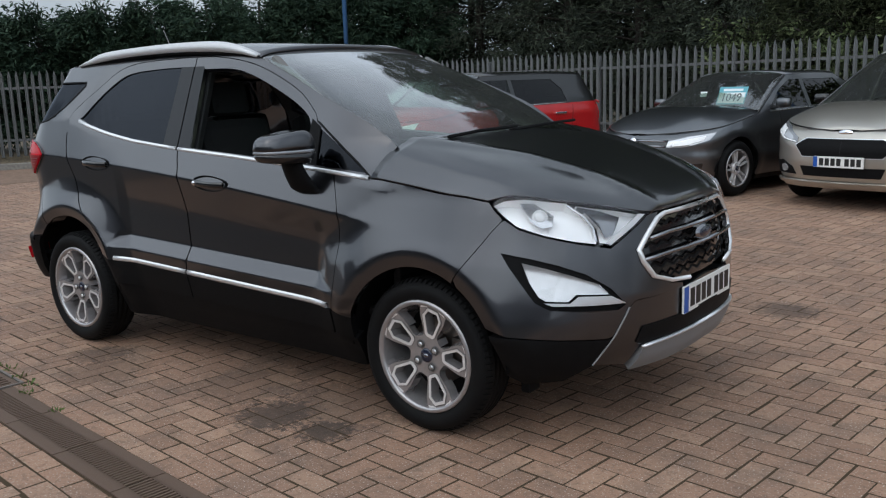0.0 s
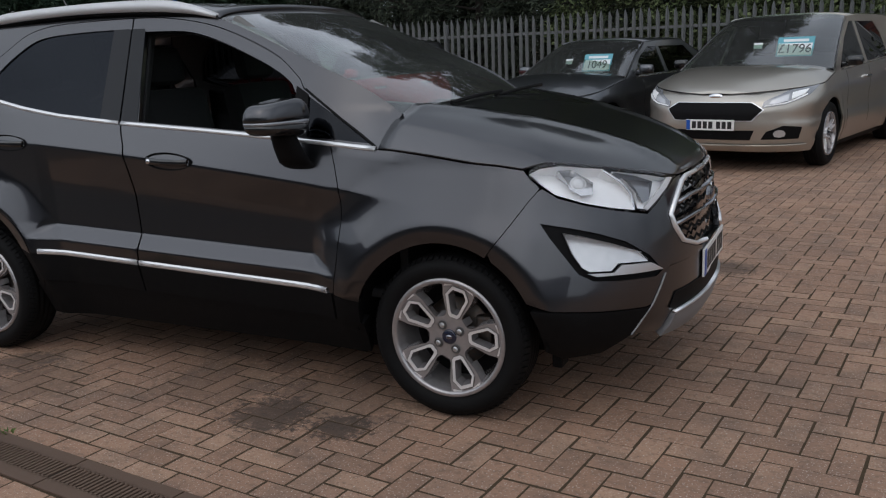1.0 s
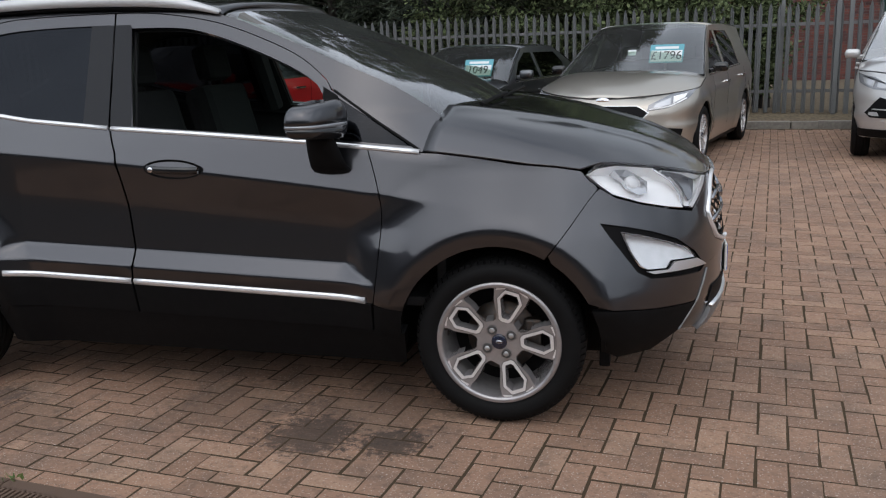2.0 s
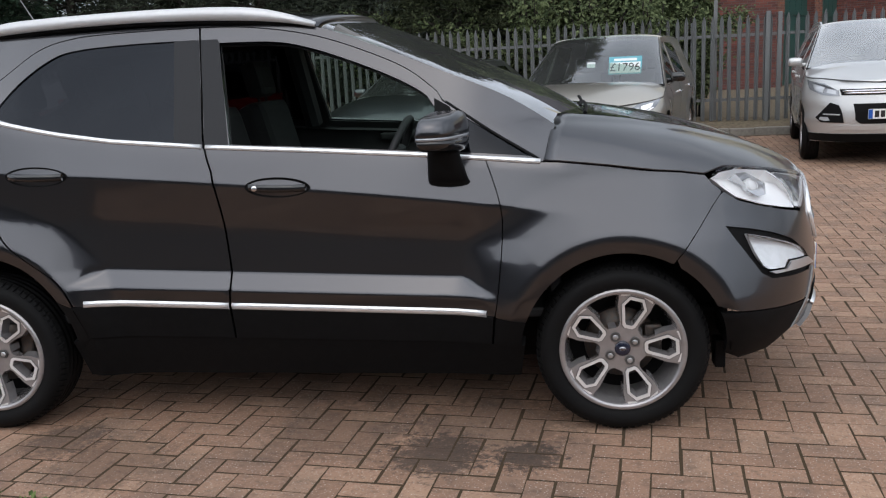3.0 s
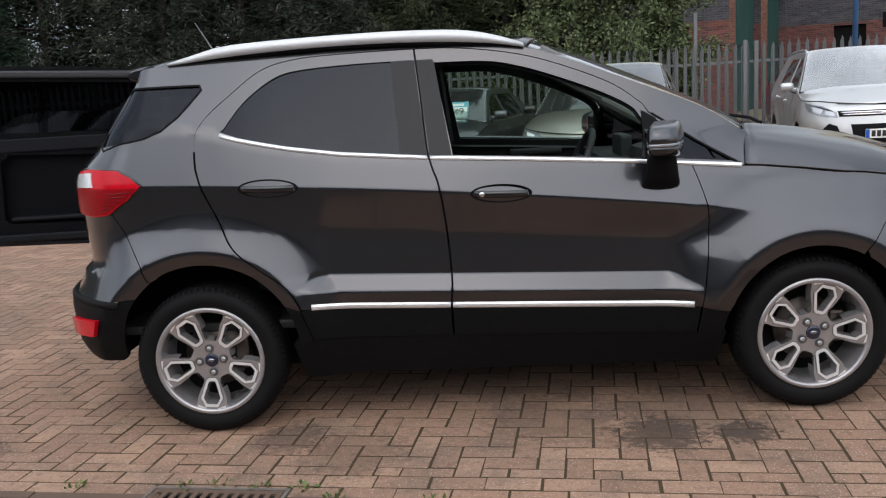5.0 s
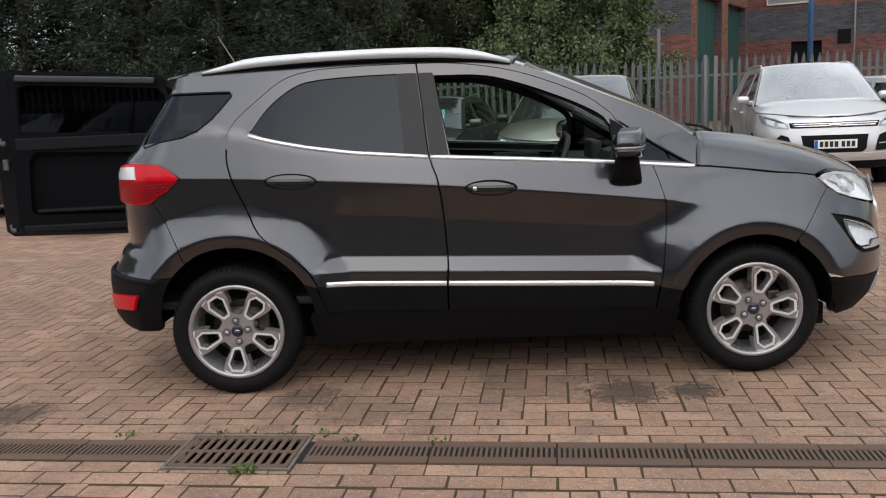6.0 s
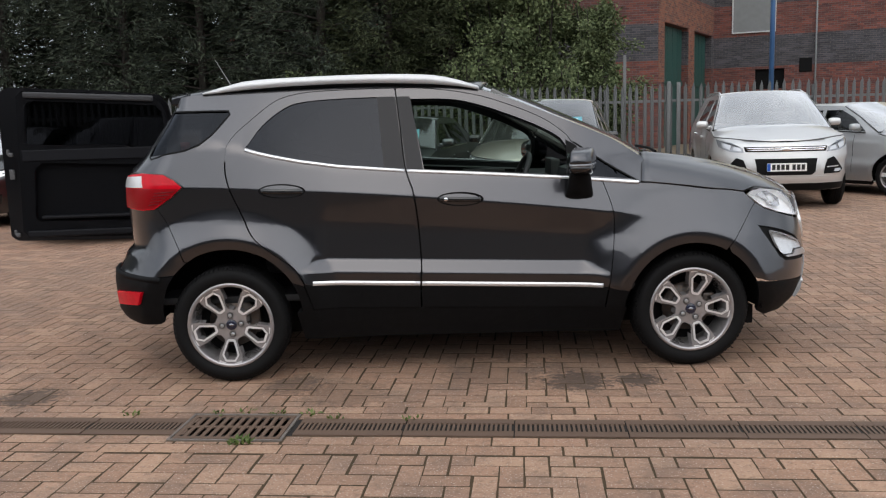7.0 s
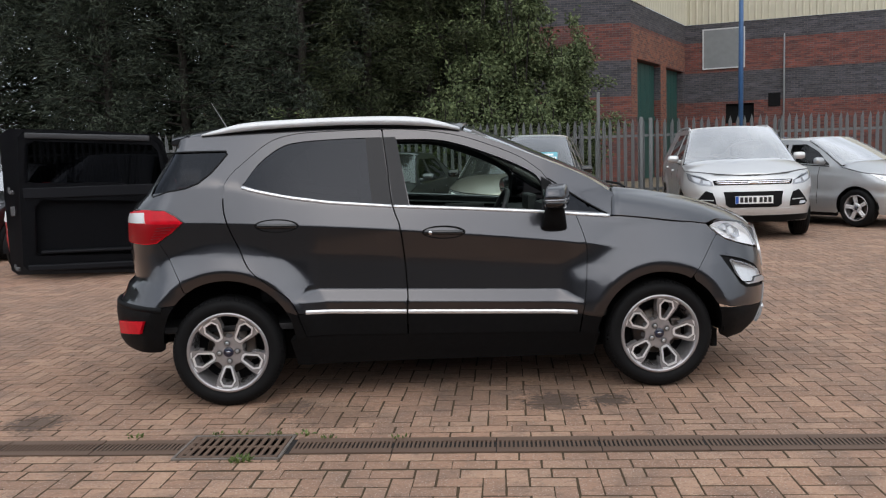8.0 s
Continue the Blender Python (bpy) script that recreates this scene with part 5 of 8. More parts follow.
    # roof spoiler: a thin wedge with rounded ends
    sec = [(-1.50, 1.566), (-1.56, 1.557), (-1.598, 1.535), (-1.602, 1.522), (-1.59, 1.508), (-1.55, 1.502), (-1.50, 1.505)]
    sec = [(x + 0.035, z) for x, z in sec]
    verts, faces = [], []
    ys = [-0.612, -0.600, -0.55, -0.3, 0.0, 0.3, 0.55, 0.600, 0.612]
    for y in ys:
        k = 0.55 if abs(y) > 0.61 else 1.0
        for x, z in sec:
            verts.append((-1.56 + (x + 1.56) * k - 0.02 * (1 - (y / 0.6) ** 2) * (1 if x < -1.55 else 0), y, 1.53 + (z - 1.53) * k + 0.035 * (1 - min((y / 0.6) ** 2, 1))))
    m = len(sec)
    for a in range(len(ys) - 1):
        for q in range(m):
            faces.append((a * m + q, a * m + (q + 1) % m, (a + 1) * m + (q + 1) % m, (a + 1) * m + q))
    faces += [tuple(range(m)), tuple((len(ys) - 1) * m + q for q in range(m))[::-1]]
    sp = from_lists("roof_spoiler", verts, faces, PAINT, car)
    bmx = bmesh.new()
    bmx.from_mesh(sp.data)
    bmesh.ops.recalc_face_normals(bmx, faces=bmx.faces)
    bmx.to_mesh(sp.data)
    bmx.free()
    bm = bmesh.new()
    box(bm, (0.97, -0.60, 1.06), (1.16, 0.60, 1.12), 0.02)
    part("scuttle", bm, PLASTIC, car)
    for side in (1, -1):
        # roof rail: a tapering bar on the roof edge
        line = curve([(0.13, 1.568), (0.04, 1.598), (-0.11, 1.632), (-0.34, 1.645), (-0.70, 1.645), (-1.10, 1.632), (-1.25, 1.605), (-1.38, 1.572)], 0.05)
        verts, faces = [], []
        for i, (x, z) in enumerate(line):
            base = lerp_keys(sorted((p[0], p[1]) for p in roof_edge), x) - 0.004
            y = -0.618
            foot = base + (z - base) * 0.18
            for dy, zz in ((-0.018, foot), (-0.023, (foot + z) / 2), (-0.012, z - 0.003), (0.008, z), (0.022, z - 0.006), (0.026, foot)):
                verts.append((x, (y + dy) * side, zz))
        n = 6
        for i in range(len(line) - 1):
            for q in range(n):
                l = (q + 1) % n
                faces.append((i * n + q, i * n + l, (i + 1) * n + l, (i + 1) * n + q))
        faces += [tuple(range(n)), tuple((len(line) - 1) * n + q for q in range(n))]
        keel = [(x, -0.616 * side, lerp_keys(sorted((p[0], p[1]) for p in roof_edge), x) + 0.002) for x, z in line]
        kv, kf = tube(keel, 0.010, 6)
        from_lists("rail_base", kv, kf, PLASTIC, car, "black base under the roof rail", True)
        rr = from_lists("roof_rail", verts, faces, RAIL, car, "silver roof rail")
        bmx = bmesh.new()
        bmx.from_mesh(rr.data)
        bmesh.ops.recalc_face_normals(bmx, faces=bmx.faces)
        bmx.to_mesh(rr.data)
        bmx.free()
        rr.data.shade_smooth()
        # door handles
        for hx, hz, dn in ((-0.943, 1.038, "rear"), (0.003, 0.967, "front")):
            c, nrm = SUV.at(hx, hz), SUV.normal(hx, hz)
            bm = bmesh.new()
            v, f = lathe([(0.0, -0.012), (0.7, -0.012), (0.9, -0.006), (1.0, 0.002), (1.06, 0.003)], 36, "z")
            cup = add_lists(bm, [(p[0] * 0.118, p[1] * 0.036, p[2]) for p in v], f)
            m = Matrix.Translation((c.x, c.y * side, c.z)) @ pose(0, 0, 0, 90 * side, 0, 0) @ pose(0, 0, 0, 0, 0, -1.5 * side)
            bmesh.ops.transform(bm, matrix=m, verts=bm.verts)
            h = part("door_handle", bm, PLASTIC, car, "black door handle", True)
            bar = curve([(-0.108, 0.004), (-0.075, 0.024), (0.0, 0.031), (0.075, 0.024), (0.108, 0.004)], 0.02)
            verts, faces = [], []
            for a, o in bar:
                for dz, dy in ((-0.013, -0.004), (-0.014, 0.004), (-0.006, 0.009), (0.006, 0.009), (0.014, 0.004), (0.013, -0.004)):
                    verts.append((c.x + a, (c.y - (o + dy)) * side, c.z + dz - a * 0.03))
            for i in range(len(bar) - 1):
                for q in range(6):
                    l = (q + 1) % 6
                    faces.append((i * 6 + q, (i + 1) * 6 + q, (i + 1) * 6 + l, i * 6 + l))
            from_lists("grip", verts, faces, GLOSS_BLACK, h, "gloss black grip", True)
            if dn == "front" and side > 0:
                v, f = lathe([(0.0, 0.003), (0.009, 0.003), (0.011, 0.0), (0.011, -0.01)], 20, "z")
                m = Matrix.Translation((c.x - 0.078, c.y - 0.034, c.z + 0.002)) @ pose(0, 0, 0, 90, 0, 0)
                from_lists("lock_barrel", [m @ Vector(p) for p in v], f, CHROME, h, "", True)
        # door mirror: cap, glass, indicator and foot
        head = new("door_mirror")
        head.parent = car
        tagged(head, "black door mirror with a clear indicator")
        def slice_ring(z, scale, n=28):
            """Plan outline of the mirror head at one height."""
            out = []
            for j in range(n):
                a = 2 * math.pi * j / n
                ca, sa = math.cos(a), math.sin(a)
                x = 0.630 + (0.074 if ca > 0 else 0.056) * scale * math.copysign(abs(ca) ** 0.62, ca)
                y = -0.962 + 0.112 * scale * math.copysign(abs(sa) ** 0.62, sa)
                slim = 1 + 1.9 * min(y + 0.93, 0)
                out.append((x + 0.36 * (y + 0.972), y * side, 1.136 + (z - 1.136) * slim))
            return out

        def stack(name, levels, mat, label):
            verts, faces = [], []
            n = 28
            for z, sc in levels:
                verts += slice_ring(z, sc)
            for i in range(len(levels) - 1):
                for j in range(n):
                    l = (j + 1) % n
                    f = (i * n + j, i * n + l, (i + 1) * n + l, (i + 1) * n + j)
                    faces.append(f if side > 0 else f[::-1])
            faces += [tuple(range(n))[::-1], tuple((len(levels) - 1) * n + j for j in range(n))]
            ob = from_lists(name, verts, faces, mat, head, label)
            bmx = bmesh.new()
            bmx.from_mesh(ob.data)
            bmesh.ops.recalc_face_normals(bmx, faces=bmx.faces)
            bmx.to_mesh(ob.data)
            bmx.free()
            ob.data.shade_smooth()
            return ob
        stack("mirror_cap", ((1.144, 0.99), (1.16, 1.0), (1.185, 0.97), (1.205, 0.90), (1.217, 0.80), (1.222, 0.68)), PAINT, "grey mirror cap")
        stack("mirror_lower", ((1.082, 0.70), (1.088, 0.84), (1.105, 0.95), (1.128, 0.985)), GLOSS_BLACK, "black lower shell")
        stack("indicator", ((1.1285, 0.992), (1.136, 0.998), (1.1435, 0.998)), LAMP_SMOKE, "smoked indicator strip")
        bm = bmesh.new()
        box(bm, (0.574, -1.05, 1.115), (0.580, -0.895, 1.195), 0.002)
        if side < 0:
            bmesh.ops.scale(bm, vec=(1, -1, 1), verts=bm.verts)
        part("mirror_glass", bm, CHROME, head, "mirror glass")
        v, f = [], []
        prof = curve([(-0.835, 0.955), (-0.868, 0.978), (-0.905, 1.04), (-0.93, 1.105)], 0.03)
        for i, (y, z) in enumerate(prof):
            t = i / (len(prof) - 1)
            for j in range(12):
                a = 2 * math.pi * j / 12
                v.append((0.645 - 0.012 * t + (0.078 - 0.026 * t) * math.cos(a), (y + 0.028 * math.sin(a) * (1 if i else 0.6)) * side, z + 0.01 * math.sin(a)))
        for i in range(len(prof) - 1):
            for j in range(12):
                l = (j + 1) % 12
                q = (i * 12 + j, i * 12 + l, (i + 1) * 12 + l, (i + 1) * 12 + j)
                f.append(q if side > 0 else q[::-1])
        f += [tuple(range(12)), tuple((len(prof) - 1) * 12 + j for j in range(12))]
        from_lists("mirror_foot", v, f, PLASTIC, head, "", True)
    for wx, turn in ((1.26, 0.0), (-1.26, 0.0)):
        for side in (1, -1):
            wheel_at(car, pose(wx, -0.768 * side, 0.318, 0, 0, 0 if side > 0 else 180), turn=75 if wx > 0 else 50)
    # underside and cabin tub
    bm = bmesh.new()
    box(bm, (-1.60, -0.55, 0.19), (1.70, 0.55, 0.40), 0.03)
    box(bm, (-0.86, -0.70, 0.185), (0.86, 0.70, 0.42), 0.03)
    part("underbody", bm, PLASTIC, car)
    bm = bmesh.new()
    box(bm, (1.62, -0.70, 0.19), (1.66, -0.62, 0.30), 0.006)
    part("air_deflector", bm, PLASTIC, car, "black deflector below the bumper")
    bm = bmesh.new()
    box(bm, (1.62, 0.62, 0.19), (1.66, 0.70, 0.30), 0.006)
    part("air_deflector", bm, PLASTIC, car, "black deflector below the bumper")
    bm = bmesh.new()
    box(bm, (-1.85, -0.76, 0.42), (1.0, 0.76, 0.46), 0.01)
    box(bm, (1.0, -0.72, 0.42), (1.04, 0.72, 1.08), 0.01)
    part("cabin_floor", bm, TRIM, car)
    for side in (1, -1):
        trim = [(-0.85, 0.50), (0.80, 0.50), (0.82, 0.95), (0.90, 1.03)] + [(x, z - 0.012) for x, z in belt if -1.12 < x < 0.9][::-1] + [(-1.10, 1.0)]
        panel(SUV, "door_trim", trim, TRIM, car, side, step=0.12, out=-0.07, depth=0.03)
        bm = bmesh.new()
        box(bm, (0.10, -0.78, 1.00), (0.40, -0.70, 1.035), 0.012)
        if side < 0:
            bmesh.ops.scale(bm, vec=(1, -1, 1), verts=bm.verts)
        part("arm_rest", bm, TRIM, car)
        # pillar linings, seen against the light
        for a, b, r in (((0.62, -0.64, 1.29), (0.93, -0.64, 1.11), 0.026), ((0.20, -0.575, 1.53), (0.62, -0.66, 1.30), 0.028), ((-0.27, -0.75, 1.10), (-0.31, -0.575, 1.53), 0.05)):
            v, f = tube([(a[0], a[1] * side, a[2]), (b[0], b[1] * side, b[2])], r, 8)
            from_lists("pillar_lining", v, f, TRIM_PALE if a[0] > 0 else TRIM, car)
        inner_side = [(-1.20, 1.12)] + [(x, z - 0.04) for x, z in belt if -1.1 < x < 0.56] + [(0.59, 1.05), (0.615, 1.20), (0.58, 1.275)] + [(x, z - 0.03) for x, z in roof_edge if -1.25 < x < 0.5] + [(-1.24, 1.50)]
        panel(SUV, "cabin_lining", inner_side, TRIM, car, side, [rear_glass, front_glass], 0.12, out=-0.035, depth=0.006)
    hE = [(0.12, -0.58, 1.52), (-0.5, -0.58, 1.55), (-1.5, -0.56, 1.50)]
    loft("headlining", hE, [(x, 0, z + 0.05) for x, _, z in hE], TRIM_PALE, car, 2.4, 10, depth=0)
    # seats
    def seat(x, y, rear=False):
        root = new("seat")
        root.parent = car
        tagged(root, "dark cloth seat")
        bm = bmesh.new()
        box(bm, (x - 0.25, y - 0.25, 0.55), (x + 0.25, y + 0.25, 0.72), 0.05)
        part("seat_cushion", bm, CLOTH, root)
        bm = bmesh.new()
        box(bm, (-0.07, -0.24, 0), (0.07, 0.24, 0.60), 0.055, Matrix.Translation((x - 0.27, y, 0.66)) @ pose(0, 0, 0, 0, -14, 0))
        part("backrest", bm, CLOTH, root)
        bm = bmesh.new()
        box(bm, (-0.045, -0.13, 0.62), (0.045, 0.13, 0.80), 0.04, Matrix.Translation((x - 0.27, y, 0.66)) @ pose(0, 0, 0, 0, -12, 0))
        for q in (-0.06, 0.06):
            add_lists(bm, *tube([(x - 0.40, y + q, 1.22), (x - 0.42, y + q, 1.31)], 0.007, 6))
        part("head_rest", bm, CLOTH, root)
    for y in (-0.37, 0.37):
        seat(-0.02, y)
        seat(-0.85, y)
    # dashboard and steering wheel (right-hand drive)
    bm = bmesh.new()
    box(bm, (0.52, -0.70, 0.78), (1.02, 0.70, 1.03), 0.06)
    box(bm, (0.62, -0.55, 0.98), (0.86, -0.20, 1.10), 0.05)
    box(bm, (0.60, -0.13, 0.95), (0.66, 0.13, 1.13), 0.015)
    part("dashboard", bm, TRIM, car)
    wm = Matrix.Translation((0.36, -0.37, 1.0)) @ pose(0, 0, 0, 0, -66, 0)
    sw = new("steering_wheel")
    sw.parent = car
    tagged(sw, "black steering wheel with bright spokes")
    v, f = lathe([(0.185 + 0.016 * math.cos(a), 0.016 * math.sin(a)) for a in [2 * math.pi * i / 10 for i in range(10)]], 40, "z", True)
    from_lists("wheel_rim", [wm @ Vector(p) for p in v], f, TRIM, sw, "", True)
    bm = bmesh.new()
    box(bm, (-0.07, -0.07, -0.03), (0.07, 0.07, 0.02), 0.025, wm)
    box(bm, (-0.02, -0.17, -0.012), (0.02, 0.17, 0.004), 0.005, wm)
    part("wheel_boss", bm, TRIM, sw)
    bm = bmesh.new()
    box(bm, (-0.012, -0.15, 0.004), (0.012, -0.07, 0.01), 0.003, wm)
    box(bm, (-0.012, 0.07, 0.004), (0.012, 0.15, 0.01), 0.003, wm)
    part("spoke_trim", bm, SATIN, sw)
    add = bmesh.new()
    box(add, (0.10, -0.12, 1.38), (0.13, 0.12, 1.45), 0.015, Matrix.Translation((0.28, 0, 0.03)))
    part("rear_view_mirror", add, TRIM, car)
    # wipers
    for y0, y1 in ((-0.62, 0.02), (-0.02, 0.58)):
        v, f = tube([(1.15, y0 * 0.8, 1.172), (1.165, (y0 + y1) / 2, 1.186), (1.165, y1, 1.19)], 0.008, 6)
        from_lists("wiper", v, f, PLASTIC, car, "black wiper arm")
    # aerial
    v, f = tube([(-1.35, 0, 1.63), (-1.44, 0, 1.79)], 0.004, 6, 0.002)
    from_lists("aerial", v, f, SKID, car, "thin roof aerial")
    # open tailgate on the far side, hinged at the far rear corner
    gate = new("tailgate")
    gate.parent = car
    gate.matrix_local = pose(-1.88, 0.80, 0, 0, 0, 4)
    tagged(gate, "open side-hinged tailgate, black inner trim and window")
    prof = [(-0.02, 0.62), (-0.02, 1.26), (-0.09, 1.56), (-0.14, 1.62), (-0.6, 1.665), (-1.17, 1.695), (-1.235, 1.655), (-1.24, 1.26), (-1.238, 1.0), (-1.235, 0.66), (-1.19, 0.625), (-0.06, 0.60)]
    win = [(-0.10, 1.27), (-0.12, 1.50), (-0.16, 1.545), (-0.6, 1.575), (-1.0, 1.598), (-1.045, 1.57), (-1.07, 1.31), (-1.03, 1.298), (-0.74, 1.283), (-0.67, 1.291), (-0.40, 1.28), (-0.335, 1.246), (-0.20, 1.244)]

    def board(name, poly, holes, y0, y1, mat, parent, label=""):
        loops = [dense(poly, 0.06)] + [dense(h, 0.06) for h in holes]
        pts, edges = [], []
        for loop in loops:
            q = len(pts)
            pts += loop
            edges += [(q + i, q + (i + 1) % len(loop)) for i in range(len(loop))]
        vs, _, fs, _, _, _ = delaunay_2d_cdt([Vector(p) for p in pts], edges, [], 1, 1e-5)
        bm = bmesh.new()
        tops = [bm.verts.new((p.x, y0, p.y)) for p in vs]
        for t in fs:
            cx, cy = sum(vs[i].x for i in t) / 3, sum(vs[i].y for i in t) / 3
            if not any(inside(h, cx, cy) for h in loops[1:]):
                bm.faces.new([tops[i] for i in t])
        bmesh.ops.solidify(bm, geom=bm.faces[:], thickness=y1 - y0)
        bmesh.ops.recalc_face_normals(bm, faces=bm.faces)
        made = part(name, bm, mat, parent, label)
        soft = made.modifiers.new("soft_edge", "BEVEL")
        soft.width, soft.segments, soft.limit_method = 0.014, 3, "ANGLE"
        return made
    board("gate_skin", prof, [win], 0.0, 0.05, PAINT, gate)
    inner = [(-0.05, 0.64), (-0.05, 1.26), (-0.11, 1.55), (-0.16, 1.60), (-0.6, 1.645), (-1.05, 1.668), (-1.09, 1.63), (-1.105, 1.26), (-1.125, 0.70), (-1.09, 0.655), (-0.10, 0.63)]
    pocket = [(-1.032, 0.79), (-1.012, 1.12), (-0.96, 1.172), (-0.36, 1.145), (-0.20, 1.135), (-0.14, 1.08), (-0.13, 0.77), (-0.18, 0.745), (-1.0, 0.765)]
    board("gate_trim", inner, [win, pocket], -0.07, 0.0, GATE_TRIM, gate, "black plastic inner trim")
    board("gate_window", [(-0.58 + (x + 0.58) * 1.03, 1.43 + (z - 1.43) * 1.06) for x, z in win], [], 0.02, 0.025, GLASS_DEEP, gate, "tailgate glass")
    board("pocket_panel", [(-0.58 + (x + 0.58) * 1.02, 0.955 + (z - 0.955) * 1.02) for x, z in pocket], [], -0.012, -0.002, GATE_TRIM, gate, "deep pressed trim panel")
    bm = bmesh.new()
    box(bm, (-1.085, -0.080, 1.185), (-0.10, -0.066, 1.262), 0.0065)
    part("waist_roll", bm, GATE_TRIM, gate, "rounded trim roll under the glass")
    bm = bmesh.new()
    box(bm, (-1.00, -0.058, 0.775), (-0.17, -0.008, 0.80), 0.011)
    part("pocket_ledge", bm, GATE_TRIM, gate)
    bm = bmesh.new()
    box(bm, (-1.09, -0.088, 0.655), (-0.08, -0.066, 0.70), 0.01)
    part("lower_rail", bm, GATE_TRIM, gate)
    bm = bmesh.new()
    box(bm, (-1.04, -0.092, 1.596), (-0.17, -0.066, 1.636), 0.012, Matrix.Translation((-0.6, 0, 1.62)) @ pose(0, 0, 0, 0, 3.2, 0) @ Matrix.Translation((0.6, 0, -1.62)))
    part("top_rail", bm, GATE_GREY, gate, "grey upper trim rail")
    bm = bmesh.new()
    box(bm, (-1.20, -0.022, 1.06), (-1.165, 0.0, 1.13), 0.006)
    part("latch", bm, GATE_BUFFER, gate, "steel latch")
    for z in (0.675, 1.24):
        bm = bmesh.new()
        box(bm, (-1.20, -0.025, z - 0.022), (-1.165, 0.0, z + 0.008), 0.01, pose(0, 0, 0))
        box(bm, (-1.21, -0.016, z - 0.010), (-1.19, 0.0, z + 0.03), 0.008)
        part("edge_buffer", bm, GATE_BUFFER, gate, "pale buffer on the gate edge")
    bm = bmesh.new()
    for z in (0.70, 1.05):
        box(bm, (-0.04, -0.06, z), (0.06, 0.0, z + 0.06), 0.01)
    part("hinge", bm, PAINT, gate)
    return car


build_suv()

# ---- yard edge: kerb, bed, fences, building ----
def structure(name, bm, mat, label=""):
    ob = finish(name, bm, mat)
    return tagged(ob, label, kind="structure")


bm = bmesh.new()
rows = [-400, -60, -20, -8, 0, 8, 15.2, 22, 60, 400]
grid = [[bm.verts.new((x, y, -0.006)) for x in (-400, -60, -24, -12, 0, 10, 24, 60, 400)] for y in rows]
for a, b in zip(grid, grid[1:]):
    for i in range(len(a) - 1):
        bm.faces.new((a[i], a[i + 1], b[i + 1], b[i]))
structure("ground", bm, FAR_PAVING, "brown brick yard running on to the horizon")
# added ground out of view; its dark colour deepens the door reflections
bm = bmesh.new()
box(bm, (-90, -19.9, -0.05), (90, 0.16, -0.002))
structure("road", bm, DARK_GROUND, "added dark ground out of view for the door reflections")

FENCE_A, FENCE_B, FENCE_C = ((-15.6, 14.6), (-0.62, 15.3)), ((-21.5, 3.0), (-15.6, 14.6)), ((-0.62, 15.3), (13.0, 15.9))


def kerb_run(a, b, back):
    """Concrete kerb stones along a line, each one its own piece."""
    d = math.dist(a, b)
    ang = math.degrees(math.atan2(b[1] - a[1], b[0] - a[0]))
    root = thing("kerb", "weathered concrete kerb along the planting bed", "kerb", at=pose(a[0], a[1], 0, 0, 0, ang), kind="structure")
    k = int(d / 0.915)
    for i in range(k + 1):
        bm = bmesh.new()
        l = min(0.905, d - i * 0.915)
        if l < 0.1:
            break
        j = random.uniform(-0.006, 0.006)
        box(bm, (i * 0.915, -0.06 + j, -0.02), (i * 0.915 + l, 0.065 + j, 0.115 + j), 0.015)
        part("kerb_stone", bm, KERB, root)


kerb_run((-15.0, 13.95), (-0.9, 14.62), 1)
kerb_run((-0.9, 14.62), (13.0, 15.2), 1)
kerb_run((-20.6, 3.2), (-15.0, 13.95), 1)
bm = bmesh.new()
random.seed(3)
line = [(-20.6, 3.2), (-15.0, 13.95), (-0.9, 14.62), (13.0, 15.2), (30, 16)]
far = [(-60, 20), (-40, 45), (-5, 60), (20, 60), (60, 50)]
cols = []
near_pts = curve(line, 0.5)
for i, (x, y) in enumerate(near_pts):
    t = i / (len(near_pts) - 1)
    fx, fy = lerp_keys([(k / 4, far[k][0]) for k in range(5)], t), lerp_keys([(k / 4, far[k][1]) for k in range(5)], t)
    col = []
    for s in (0.0, 0.01, 0.02, 0.04, 0.08, 0.2, 1.0):
        col.append(bm.verts.new((x + (fx - x) * s, y + 0.05 + (fy - y) * s, 0.07 + min(s * 8, 0.15) + random.uniform(-0.02, 0.03))))
    cols.append(col)
for a, b in zip(cols, cols[1:]):
    for i in range(len(a) - 1):
        bm.faces.new((a[i], b[i], b[i + 1], a[i + 1]))
structure("planting_bed", bm, SOIL, "bare soil bed with leaf litter behind the kerb")


def pale_mesh():
    """One palisade pale: W-shaped steel strip with a three-pointed head."""
    prof = ((-0.034, 0.012), (-0.020, -0.010), (0.0, 0.006), (0.020, -0.010), (0.034, 0.012))
    top = (1.66, 1.71, 1.765, 1.71, 1.66)
    verts, faces = [], []
    for back in (0.0, 0.004):
        for (x, y), t in zip(prof, top):
            verts += [(x, y + back, 0.0), (x, y + back, 1.58), (x * 0.9, y + back, t)]
    for s in (0, 15):
        for i in range(4):
            for k in range(2):
                f = (s + i * 3 + k, s + i * 3 + 3 + k, s + i * 3 + 4 + k, s + i * 3 + 1 + k)
                faces.append(f if s == 0 else f[::-1])
    me = bpy.data.meshes.new("pale")
    me.from_pydata(verts, [], faces)
    me.materials.append(STEEL)
    return me


PALE = pale_mesh()


